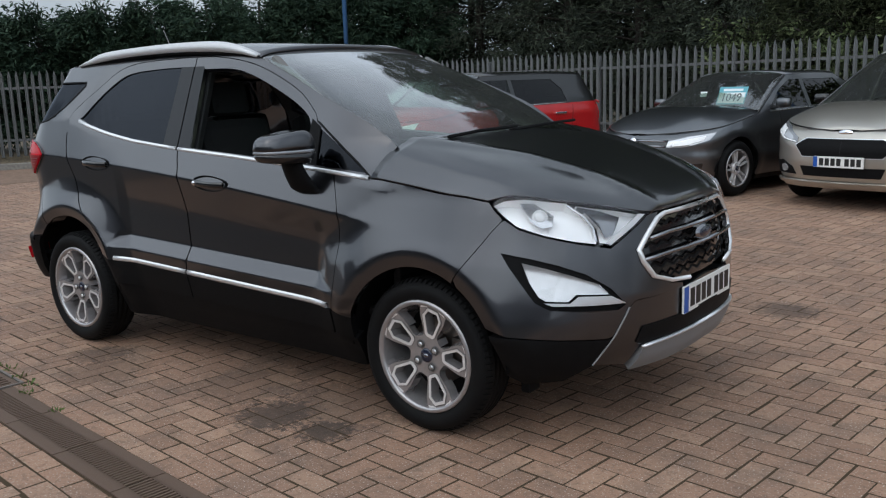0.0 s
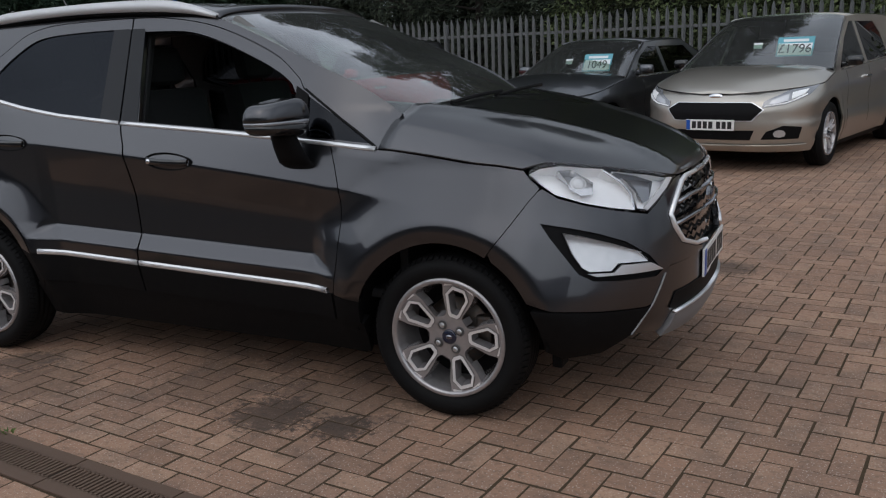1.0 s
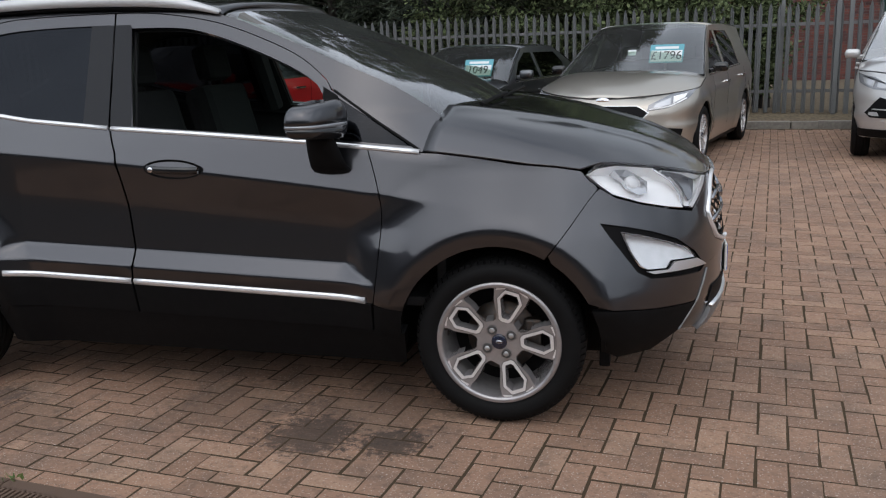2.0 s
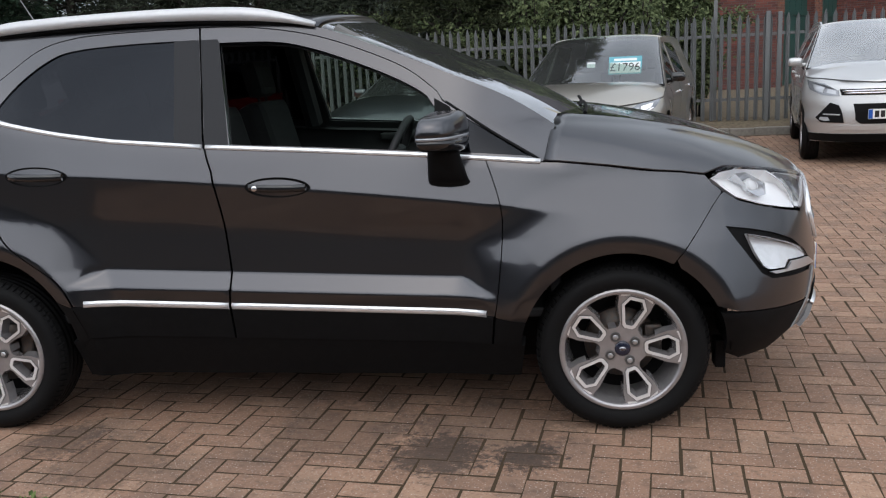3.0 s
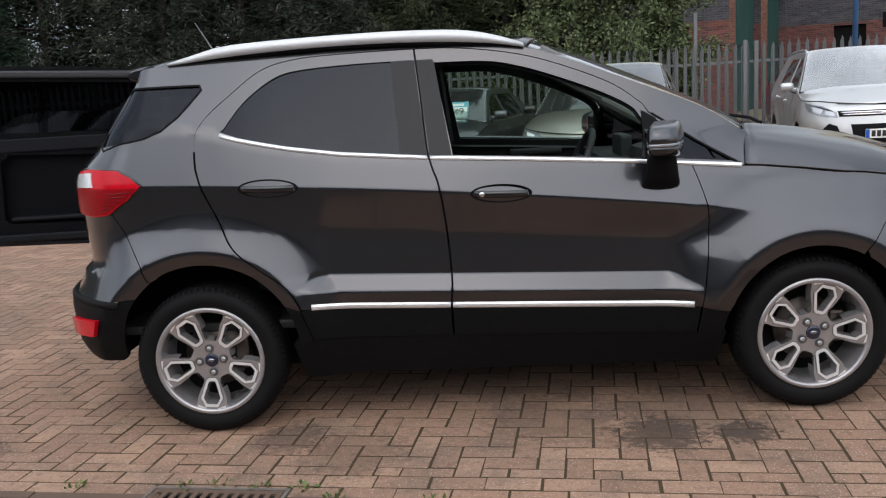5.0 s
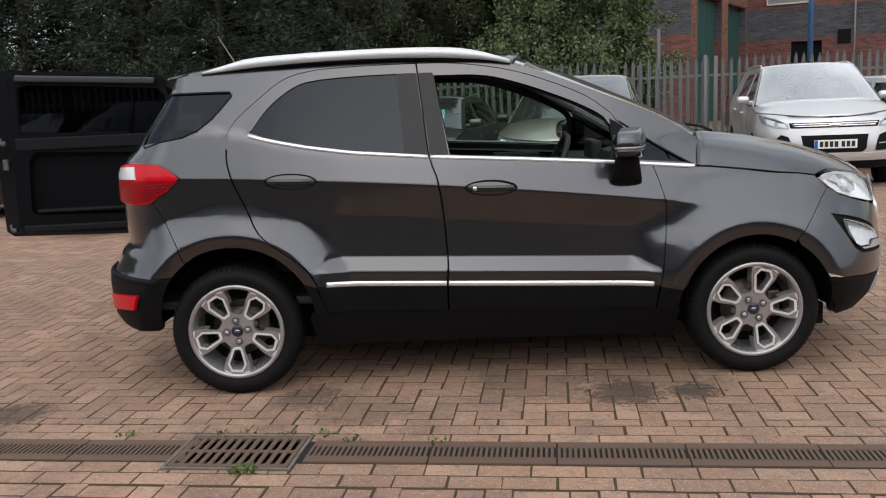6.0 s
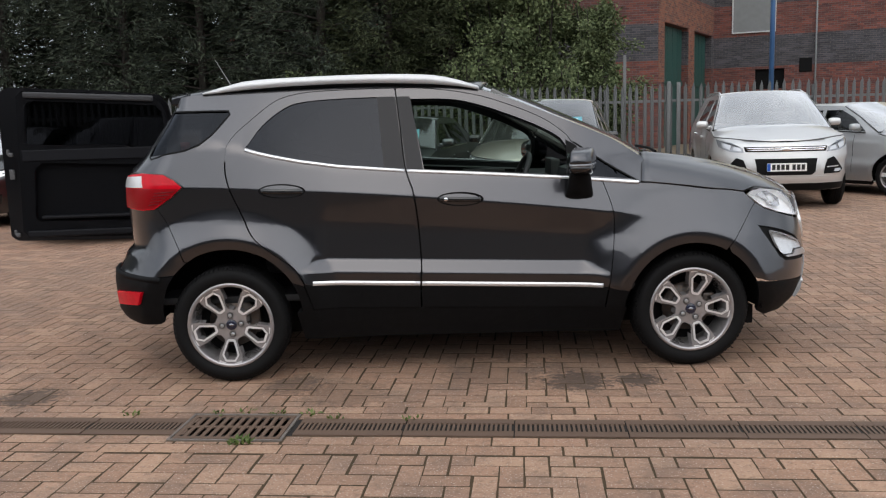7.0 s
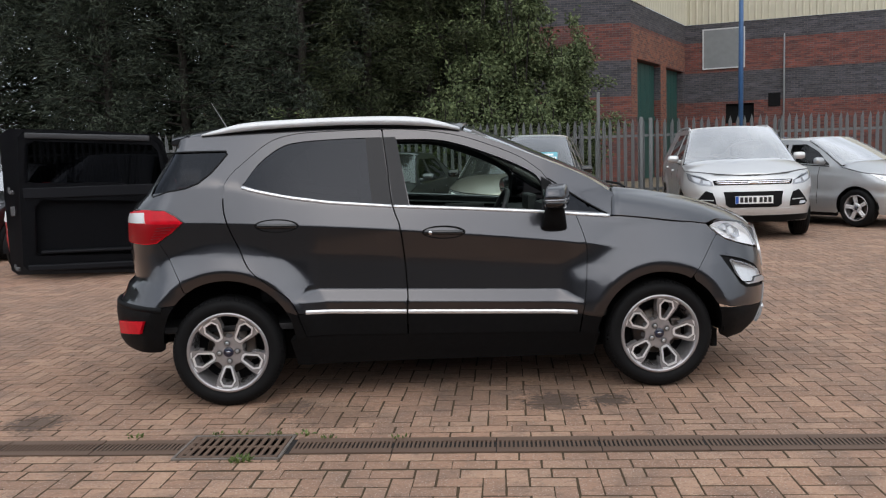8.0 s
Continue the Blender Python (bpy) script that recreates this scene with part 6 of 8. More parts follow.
def fence_run(a, b, z0=0.2, pitch=0.145):
    d = math.dist(a, b)
    ang = math.degrees(math.atan2(b[1] - a[1], b[0] - a[0]))
    root = thing("palisade_fence", "grey galvanised palisade fence standing in soil", "fence", "yard boundary fence", pose(a[0], a[1], z0, 0, 0, ang), "structure")
    k = int(d / pitch)
    for i in range(k + 1):
        ob = new("pale", PALE)
        ob.parent = root
        ob.matrix_local = pose(i * pitch, -0.03, random.uniform(-0.015, 0.015), random.uniform(-0.4, 0.4), random.uniform(-0.5, 0.5), 0)
    for z in (0.35, 1.42):
        bm = bmesh.new()
        box(bm, (0, 0.0, z - 0.025), (d, 0.006, z + 0.025))
        box(bm, (0, 0.0, z - 0.025), (d, 0.045, z - 0.019))
        part("rail", bm, STEEL, root)
    for i in range(int(d / 2.75) + 1):
        bm = bmesh.new()
        box(bm, (i * 2.75 - 0.03, 0.045, -0.2), (i * 2.75 + 0.03, 0.10, 1.66), 0.004)
        part("post", bm, STEEL, root)


# an added fence behind the camera, only for reflections
FENCE_UNSEEN = ((-22.0, -13.0), (9.0, -13.6))
for run in (FENCE_A, FENCE_B, FENCE_C, FENCE_UNSEEN):
    fence_run(*run)
# unseen wall added behind the camera to darken the paint's reflections
bm = bmesh.new()
box(bm, (-40, -20.4, -0.01), (30, -20, 6.4))
structure("reflection_wall_south", bm, GREY_SHEET, "added unseen dark grey wall for the car's reflections")
bm = bmesh.new()
box(bm, (-0.69, 15.24, 0.1), (-0.62, 15.31, 1.99), 0.006)
box(bm, (-0.50, 15.26, 0.1), (-0.43, 15.33, 1.97), 0.006)
box(bm, (-1.52, 15.34, 0.1), (-1.46, 15.40, 2.52), 0.006)
ob = finish("gate_post", bm, STEEL)
tagged(ob, "thick galvanised corner posts of the fence", "post", kind="structure")


def blue_pole(x, y, h=9.0, thick=0.075):
    root = thing("lamp_post", "tall blue painted steel lamp post", "lamp post", "blue lamp posts", pose(x, y, 0.1))
    v, f = tube([(0, 0, 0), (0, 0, h)], thick, 14, thick * 0.8)
    from_lists("shaft", v, f, POLE_BLUE, root, "", True)
    v, f = tube([(0, 0, 0), (0, 0, 0.9)], thick * 1.4, 14)
    from_lists("base_sleeve", v, f, POLE_BLUE, root, "", True)
    bm = bmesh.new()
    box(bm, (-0.15, -0.75, h - 0.05), (0.15, 0.1, h + 0.08), 0.03)
    part("lantern", bm, GREY_SIGN, root)


blue_pole(3.63, 24.2)
blue_pole(-15.95, 13.35, thick=0.055)

# brick works building beyond the fence
house = thing("building", "red and blue-black banded brick industrial building with cream cladding", "building", at=pose(0, 0, 0), kind="structure")


def wall_between(name, a, b, z0, z1, mat, openings=(), thick=0.35):
    """An upright wall from a to b, its face on the camera's side, pieced round the openings (start, end, sill, head)."""
    d = math.dist(a, b)
    ang = math.degrees(math.atan2(b[1] - a[1], b[0] - a[0]))
    bm = bmesh.new()
    at = 0.0
    for s, e, lo, hi in sorted(openings):
        box(bm, (at, 0, z0), (s, thick, z1))
        if lo > z0:
            box(bm, (s, 0, z0), (e, thick, lo))
        box(bm, (s, 0, hi), (e, thick, z1))
        at = e
    box(bm, (at, 0, z0), (d, thick, z1))
    ob = part(name, bm, mat, house)
    ob.matrix_local = pose(a[0], a[1], 0, 0, 0, ang)
    return ob


wall_between("wall", (-14.0, 28.0), (0.86, 27.3), 0, 9.5, BRICKWORK)
w = wall_between("wall", (0.86, 27.3), (4.05, 34.37), 0, 6.2, BRICKWORK, ((0.72, 3.8, 0, 4.36), (4.65, 7.35, 0, 4.33)))
for s, e in ((0.72, 3.8), (4.65, 7.35)):
    bm = bmesh.new()
    k = 5
    for i in range(k):
        x0 = s + (e - s) * i / k
        box(bm, (x0 + 0.01, 0.24, 0.02), (x0 + (e - s) / k - 0.01, 0.30, 4.33), 0.01)
    box(bm, (s, 0.20, 2.35), (e, 0.32, 2.5), 0.01)
    part("loading_door", bm, GREEN_DOOR, w, "green boarded loading door")
pier = mottled_brick("mottled_orange_brick")
bm = bmesh.new()
box(bm, (0.02, -0.012, 2.4), (0.70, 0.34, 5.35))
box(bm, (3.82, -0.012, 0), (4.63, 0.34, 4.36))
box(bm, (0.70, -0.012, 4.37), (7.6, 0.34, 5.35))
part("pier", bm, pier, w, "orange-red brick piers")
w2 = wall_between("wall", (4.05, 34.37), (26.0, 27.0), 0, 6.2, BRICKWORK, ((1.58, 2.67, 2.2, 2.98),))
bm = bmesh.new()
box(bm, (1.58, 0.2, 2.2), (2.67, 0.24, 2.98))
part("window", bm, PLASTIC, w2, "small dark window")
bm = bmesh.new()
box(bm, (3.2, -0.03, 2.8), (3.66, 0.02, 3.33), 0.01)
part("vent", bm, PLASTIC, w2, "dark louvred vent")
v, f = tube([(3.78, -0.05, 0.2), (3.78, -0.05, 5.6)], 0.03, 8)
from_lists("drainpipe", v, f, GREY_SIGN, w2, "dark drainpipe", True)
PALE_PAINT = material("pale_frame_paint", (0.55, 0.56, 0.56), 0.6, noise_size=6, vary=0.2)
board_root = thing("sign_board", "blank grey board with a pale frame on the wall", "sign", at=pose(4.05, 34.37, 0, 0, 0, math.degrees(math.atan2(-7.37, 21.95))))
bm = bmesh.new()
box(bm, (0.72, -0.05, 4.42), (2.29, -0.004, 5.96), 0.01)
part("face", bm, GREY_SIGN, board_root)
SX0, SX1 = 0.72, 2.29
for lo, hi in (((SX0 - 0.03, -0.065, 4.39), (SX1 + 0.03, -0.01, 4.44)), ((SX0 - 0.03, -0.065, 5.94), (SX1 + 0.03, -0.01, 5.99)), ((SX0 - 0.03, -0.065, 4.44), (SX0 + 0.02, -0.01, 5.94)), ((SX1 - 0.02, -0.065, 4.44), (SX1 + 0.03, -0.01, 5.94))):
    bm = bmesh.new()
    box(bm, lo, hi, 0.005)
    part("frame_bar", bm, PALE_PAINT, board_root)


def cladding(a, b, z0, z1):
    """Profiled sheet: ribs stand proud of the pans."""
    d = math.dist(a, b)
    ang = math.degrees(math.atan2(b[1] - a[1], b[0] - a[0]))
    verts, faces = [], []
    x = 0.0
    xs = []
    while x < d:
        xs += [(x, 0.0), (x + 0.16, 0.0), (x + 0.19, -0.04), (x + 0.22, -0.04)]
        x += 0.25
    for px, py in xs:
        verts += [(px, py - 0.03, z0), (px, py - 0.03, z1)]
    for i in range(len(xs) - 1):
        faces.append((2 * i, 2 * i + 2, 2 * i + 3, 2 * i + 1))
    ob = from_lists("cladding", verts, faces, CREAM, house, "cream profiled sheet cladding")
    ob.matrix_local = pose(a[0], a[1], 0, 0, 0, ang)
    bm = bmesh.new()
    box(bm, (0, -0.12, z0 - 0.06), (d, 0.02, z0), 0.01)
    o = part("flashing", bm, CREAM, house)
    o.matrix_local = ob.matrix_local.copy()


cladding((0.86, 27.3), (4.05, 34.37), 6.2, 11.0)
cladding((4.05, 34.37), (26.0, 27.0), 6.2, 11.0)
bm = bmesh.new()
box(bm, (-14, 34.5, 10.9), (30, 60, 11.2))
part("roof", bm, CREAM, house)

# ---- parked cars ----
def parked_car(label, spec, colour, at, roof_paint=None, group="parked cars"):
    g = spec
    L2, W, H, r = g["base"] / 2, g["half"], g["high"], g["wheel"]
    xf, xr, cowl, rf, rr = g["nose"], g["tail"], g["cowl"], g["roof_front"], g["roof_rear"]
    bf, br, nz, low = g["belt_front"], g["belt_rear"], g["nose_high"], g.get("low", 0.22)
    car = thing("car", label, "car", group, at)
    front = [(low - 0.05, xf - 0.12), (low + 0.1, xf - 0.02), (0.5, xf), (0.62, xf - 0.005), (nz - 0.04, xf - 0.07), (nz + 0.02, xf - 0.16), (nz + 0.12, xf - 0.5), (nz + 0.4, xf - 0.9)]
    rear = [(low - 0.05, xr + 0.1), (low + 0.15, xr), (0.65, xr + 0.01), (br - 0.1, xr + 0.06), (br, xr + 0.09), (H, max(rr - 0.15, xr + 0.3))]

    def width(x, z):
        belt = lerp_keys([(xr, br), (cowl, bf)], x)
        w = lerp_keys([(0.1, W - 0.10), (low + 0.12, W - 0.03), (0.50, W - 0.004), (0.60, W - 0.022), (belt - 0.16, W - 0.006), (belt, W - 0.05), (H, W - 0.29)], z)
        for hx in (L2, -L2):
            q = math.hypot(x - hx, z - r)
            w += 0.025 * math.exp(-((q - r - 0.08) / 0.1) ** 2) * (1 - min(max((z - 0.85) / 0.1, 0), 1))
        return w
    sh = Shell(front, rear, width, xf - 0.75, xr + 0.5, g.get("round", 2.5), 4.0)
    tip, end = sh.x0f + sh.arc, sh.x0r - sh.arc
    ri = r + 0.045

    def bonnet_z(s):
        return lerp_keys([(cowl, bf), (sh.x0f, bf - 0.45 * (bf - nz)), (sh.x0f + 0.45 * sh.arc, nz + 0.06), (tip, nz)], s)
    top = [(end, br - 0.02)] + [(xr + 0.35 + (cowl - xr - 0.35) * i / 8, lerp_keys([(xr, br), (cowl, bf)], xr + 0.35 + (cowl - xr - 0.35) * i / 8)) for i in range(9)] + [(cowl + (tip - cowl) * i / 10, bonnet_z(cowl + (tip - cowl) * i / 10)) for i in range(1, 11)]
    under = [(tip, low), (sh.from_x(L2 + ri + 0.02, low), low - 0.01)] + arch(L2, ri, -12, 192, 18, r, sh) + [(L2 - ri - 0.02, low), (-L2 + ri + 0.02, low)] + arch(-L2, ri, -12, 192, 18, r, sh) + [(sh.from_x(-L2 - ri - 0.02, low), low), (end, low + 0.03)]

    def fy(y, z):
        return sh.x0f + sh.arc * math.acos(min(abs(y) / width(sh.x0f, z), 1) ** (sh.nf / 2)) / (math.pi / 2)
    for side in (1, -1):
        panel(sh, "body_side", top + under, colour, car, side, step=0.09, edge=0.05)
        for x in (L2, -L2):
            wheel_well(car, x, r, ri + 0.015, -W + 0.03, -W + 0.32, side)
            wheel_at(car, pose(x, -(W - 0.115) * side, r, 0, 0, 0 if side > 0 else 180), r, r * 0.68, 0.21, g.get("rim", "twin"))
        # cabin side with its windows
        zt = H - 0.075
        belt = lambda x: lerp_keys([(xr, br), (cowl, bf)], x)
        rb = g["rear_base"]
        cab = [(cowl, bf), (rf + 0.45 * (cowl - rf), bf + (zt - bf) * 0.60), (rf, zt)] + [(rf + (rr - rf) * i / 6, zt + 0.018 * math.sin(math.pi * i / 6)) for i in range(1, 7)] + [(rb, belt(rb))]
        mid = g["pillar"]
        shrink = 0.055
        a0 = (cowl - 0.22, belt(cowl) + 0.03)
        glass_f = [(mid + 0.035, belt(mid) + 0.03), (mid + 0.02, zt - shrink), (rf - 0.02, zt - shrink), (rf + 0.42 * (cowl - rf) - 0.06, bf + (zt - bf) * 0.58), a0]
        back = g["glass_end"]
        glass_r = [(mid - 0.035, belt(mid) + 0.03), (mid - 0.05, zt - shrink), (back + 0.16, zt - shrink), (back, zt - 0.2), (back - 0.03, belt(back) + 0.03)]
        cb = panel(sh, "cabin_side", cab, roof_paint or colour, car, side, [glass_f, glass_r], 0.12, edge=0.06)
        panel(sh, "side_window", glass_f, GLASS_SIDE, cb, side, step=0.2, out=-0.006, depth=0.004)
        panel(sh, "side_window", glass_r, GLASS_DARK, cb, side, step=0.2, out=-0.006, depth=0.004)
        ribbon(sh, "window_moulding", [(a0[0], a0[1] - 0.02), (mid, belt(mid) + 0.012), (back, belt(back) + 0.012)], 0.016, g.get("moulding", PLASTIC), cb, side, 0.005)
        # shut lines
        for x, bend in ((cowl - 0.42, 0.02), (mid, -0.03), (-L2 + 0.12 if g.get("doors", 4) == 4 else mid - 0.01, -0.1)):
            ribbon(sh, "shut_line", [(x - 0.02, low + 0.14), (x, 0.6), (x + bend, belt(x) - 0.02)], 0.008, GLOSS_BLACK, car, side, 0.0008)
        for x in ((mid + 0.14, -L2 + 0.32) if g.get("doors", 4) == 4 else (mid + 0.14,)):
            c = sh.at(x, belt(x) - 0.13)
            bm = bmesh.new()
            box(bm, (c.x - 0.11, c.y - 0.035, c.z - 0.016), (c.x + 0.11, c.y + 0.005, c.z + 0.016), 0.01)
            if side < 0:
                bmesh.ops.scale(bm, vec=(1, -1, 1), verts=bm.verts)
            part("door_handle", bm, g.get("handle", colour), car)
        # door mirror
        mx, mz = cowl - 0.36, bf + 0.10
        my = sh.at(mx, mz).y
        bm = bmesh.new()
        box(bm, (mx - 0.045, my - 0.225, mz - 0.05), (mx + 0.065, my - 0.045, mz + 0.062), 0.045)
        box(bm, (mx - 0.02, my - 0.08, mz - 0.06), (mx + 0.04, my + 0.01, mz - 0.01), 0.01)
        if side < 0:
            bmesh.ops.scale(bm, vec=(1, -1, 1), verts=bm.verts)
        part("door_mirror", bm, g.get("mirror", colour), car, "", True)
        # lamps
        for name, pts, mat, out, lab in g["front_bits"]:
            poly = [(fy(p[0], p[1]) if len(p) == 2 else p[0], p[1]) for p in pts]
            panel(sh, name, poly, mat, car, side, step=0.08, out=out, depth=0.015, label=lab, edge=0.04)
        tl = [(sh.from_x(xr + 0.20, br - 0.06), br - 0.06), (sh.from_x(xr + 0.09, br - 0.05), br - 0.05), (sh.from_x(xr + 0.06, br - 0.3), br - 0.30), (sh.from_x(xr + 0.16, br - 0.28), br - 0.28)]
        panel(sh, "tail_lamp", tl[::-1], LAMP_RED, car, side, step=0.1, out=0.008, depth=0.01)
        panel(sh, "sill", [(-L2 + ri + 0.03, low), (-L2 + ri + 0.03, low - 0.06), (L2 - ri - 0.03, low - 0.06), (L2 - ri - 0.03, low)], PLASTIC, car, side, step=0.2, out=-0.01, depth=0.05)
    for name, pts, mat, out, lab in g["nose_bits"]:
        poly = [(fy(y, z), z) for y, z in pts] + [(tip, pts[-1][1]), (tip, pts[0][1])]
        panel(sh, name, poly, mat, car, 1, step=0.08, out=out, depth=0.02, mid=True, label=lab, edge=0.04)
    for z, y0, mat in g.get("bars", ()):
        for side in (1, -1):
            s0 = fy(y0, z)
            ribbon(sh, "grille_bar", [(s0, z), ((s0 + tip) / 2, z), (tip - 0.001, z)], 0.02, mat, car, side, 0.014)
    z = g["plate_high"]
    plate_at(car, pose(lerp_keys(front, z) + 0.022, 0, z, 0, 0, 90))
    v, f = lathe([(0.0, 0.014), (0.8, 0.008), (1.0, 0.0)], 24, "z")
    bz = g["badge_high"]
    m = Matrix.Translation((lerp_keys(front, bz) + 0.006, 0, bz)) @ pose(0, 0, 0, 0, 75, 0)
    from_lists("badge", [m @ Vector((a * g["badge"][0], b * g["badge"][1], c)) for a, b, c in v], f, CHROME, car, "plain bright badge", True)
    # bonnet, windscreen, roof, back
    k = 12
    E, C = [], []
    for i in range(k + 1):
        s = cowl + (tip - 0.06 - cowl) * i / k
        p = sh.at(s, bonnet_z(s))
        E.append((p.x, p.y, p.z))
        t = i / k
        C.append((cowl + 0.16 + (xf - 0.15 - cowl - 0.16) * t ** 0.8, 0, bf + 0.085 + (nz + 0.012 - bf - 0.085) * t ** 1.6))
    loft("bonnet", E, C, colour, car, (-5.0, -2.6), 18, depth=0.008)
    for side in (1, -1):
        ribbon(sh, "bonnet_line", [(cowl + (tip - 0.004 - cowl) * i / 16, bonnet_z(cowl + (tip - 0.004 - cowl) * i / 16) - 0.004) for i in range(17)], 0.007, GLOSS_BLACK, car, side, 0.0008)
    zt = H - 0.075
    A = [sh.at(cowl + (rf - cowl) * t, bf + (zt - bf) * u) for t, u in ((0, 0.02), (0.25, 0.28), (0.55, 0.60), (0.8, 0.83), (1.0, 1.0))]
    A = [(p.x, p.y + 0.012, p.z) for p in A]
    ws = loft("windscreen", A, [(p[0] + 0.20 - 0.10 * i / 4, 0, p[2] + 0.03 + 0.03 * i / 4) for i, p in enumerate(A)], g.get("screen", GLASS), car, 2.0, 12, depth=0, trim=0.96)
    sweep = [(A[0][0] + 0.19 * (1 - (y / A[0][1]) ** 2) + 0.012, y, A[0][2] + 0.028 * (1 - (y / A[0][1]) ** 2) + 0.004) for y in [A[0][1] * (1 - i / 8) for i in range(17)]]
    v, f = tube(sweep, 0.020, 6)
    from_lists("scuttle", v, f, PLASTIC, car, "black strip at the foot of the windscreen", True)
    for side in (1, -1):
        v, f = tube([(p[0] + 0.004, (p[1] + 0.004) * side, p[2]) for p in A], 0.010, 6)
        from_lists("screen_seal", v, f, GLOSS_BLACK, car, "", True)
    R = [sh.at(rf + (rr - rf) * i / 6, zt + 0.018 * math.sin(math.pi * i / 6)) for i in range(7)]
    R = [(p.x, p.y, p.z) for p in R]
    loft("roof", R, [(p[0] + 0.1 * (1 - i / 3), 0, H - 0.005 if 0 < i < 6 else H - 0.02) for i, p in enumerate(R)], roof_paint or colour, car, 2.4, 14)
    rb = g["rear_base"]
    B = [sh.at(rr, zt), sh.at((rr + rb) / 2, (zt + br) / 2 + 0.02), sh.at(rb, br - 0.01)]
    B = [(p.x, p.y, p.z) for p in B]
    loft("rear_window", B, [(p[0] - 0.08, 0, p[2] + 0.02) for p in B], GLASS_DARK, car, 2.2, 10, depth=0)
    D = [(rb, -W + 0.08, br - 0.02), (xr + 0.10, -W + 0.12, br - 0.05)]
    loft("boot_lid", D, [(rb - 0.02, 0, br + 0.02), (xr + 0.06, 0, br + 0.0)], colour, car, 2.6, 10)
    # underside and cabin
    bm = bmesh.new()
    box(bm, (xr + 0.2, -W + 0.33, low - 0.02), (xf - 0.2, W - 0.33, low + 0.2), 0.03)
    part("underbody", bm, PLASTIC, car)
    bm = bmesh.new()
    box(bm, (xr + 0.4, -W + 0.12, 0.40), (cowl, W - 0.12, 0.5), 0.02)
    box(bm, (cowl - 0.45, -W + 0.14, 0.6), (cowl + 0.1, W - 0.14, bf - 0.02), 0.06)
    part("cabin_floor", bm, TRIM, car)
    for x in (cowl - 1.30, cowl - 2.15):
        for y in (-0.36, 0.36):
            bm = bmesh.new()
            box(bm, (-0.07, -0.24, 0), (0.07, 0.24, 0.62), 0.05, Matrix.Translation((x, y, 0.55)) @ pose(0, 0, 0, 0, -14, 0))
            box(bm, (-0.05, -0.13, 0.64), (0.05, 0.13, 0.82), 0.04, Matrix.Translation((x, y, 0.55)) @ pose(0, 0, 0, 0, -12, 0))
            part("seat", bm, CLOTH, car)
    v, f = lathe([(0.185 + 0.015 * math.cos(a), 0.015 * math.sin(a)) for a in [2 * math.pi * i / 8 for i in range(8)]], 28, "z", True)
    wm = Matrix.Translation((cowl - 0.62, -0.37, bf - 0.05)) @ pose(0, 0, 0, 0, -65, 0)
    from_lists("steering_wheel", [wm @ Vector(p) for p in v], f, TRIM, car, "", True)
    for y0, y1 in ((-0.66, 0.0), (-0.04, 0.60)):
        v, f = tube([(cowl + 0.06, y0, bf + 0.035), (cowl + 0.14, (y0 + y1) / 2, bf + 0.06), (cowl + 0.155, y1, bf + 0.07)], 0.011, 6)
        from_lists("wiper", v, f, PLASTIC, car, "black wiper arm")
    if g.get("rails"):
        for side in (1, -1):
            pts = [(p[0], (p[1] + 0.03) * side, p[2] + (0.045 if 0 < i < 6 else 0.0)) for i, p in enumerate(R)]
            v, f = tube(pts, 0.018, 8)
            from_lists("roof_rail", v, f, SATIN, car, "silver roof rail", True)
    if g.get("card"):
        words, y0 = g["card"]
        t = 0.58
        q0 = Vector((cowl + (rf - cowl) * 0.40 + 0.155, y0, bf + (zt - bf) * 0.46 + 0.0))
        lean = math.degrees(math.atan2(cowl - rf, zt - bf))
        m = Matrix.Translation(q0) @ pose(0, 0, 0, 0, -lean * 0.4, 0) @ pose(0, 0, 0, 90, 0, 90)
        bm = bmesh.new()
        box(bm, (-0.26, -0.15, -0.004), (0.26, 0.15, 0.0), 0.001)
        cd = part("price_card", bm, CARD_BLUE, car, "blue and white windscreen price card")
        cd.matrix_local = m @ Matrix.Diagonal((0.78, 0.78, 1, 1))
        bm = bmesh.new()
        box(bm, (-0.24, -0.13, 0.0), (0.24, 0.05, 0.003))
        part("price_panel", bm, CARD_WHITE, cd, "white price panel")
        bm = bmesh.new()
        box(bm, (-0.18, 0.075, 0.0), (0.18, 0.115, 0.003))
        part("heading_bar", bm, CARD_WHITE, cd)
        tx = bpy.data.curves.new("price", "FONT")
        tx.body, tx.size, tx.align_x, tx.align_y = words, 0.19, "CENTER", "CENTER"
        tx.extrude = 0.001
        tx.materials.append(PLATE_INK)
        to = new("price_figures", tx)
        to.parent = cd
        to.matrix_local = pose(0, -0.04, 0.005)
        bm = bmesh.new()
        box(bm, (-0.05, -0.035, 0), (0.05, 0.035, 0.003))
        tag = part("paper_slip", bm, CARD_WHITE, car, "small white slip")
        tag.matrix_local = Matrix.Translation((0, -0.42, 0.02)) @ m
    return car


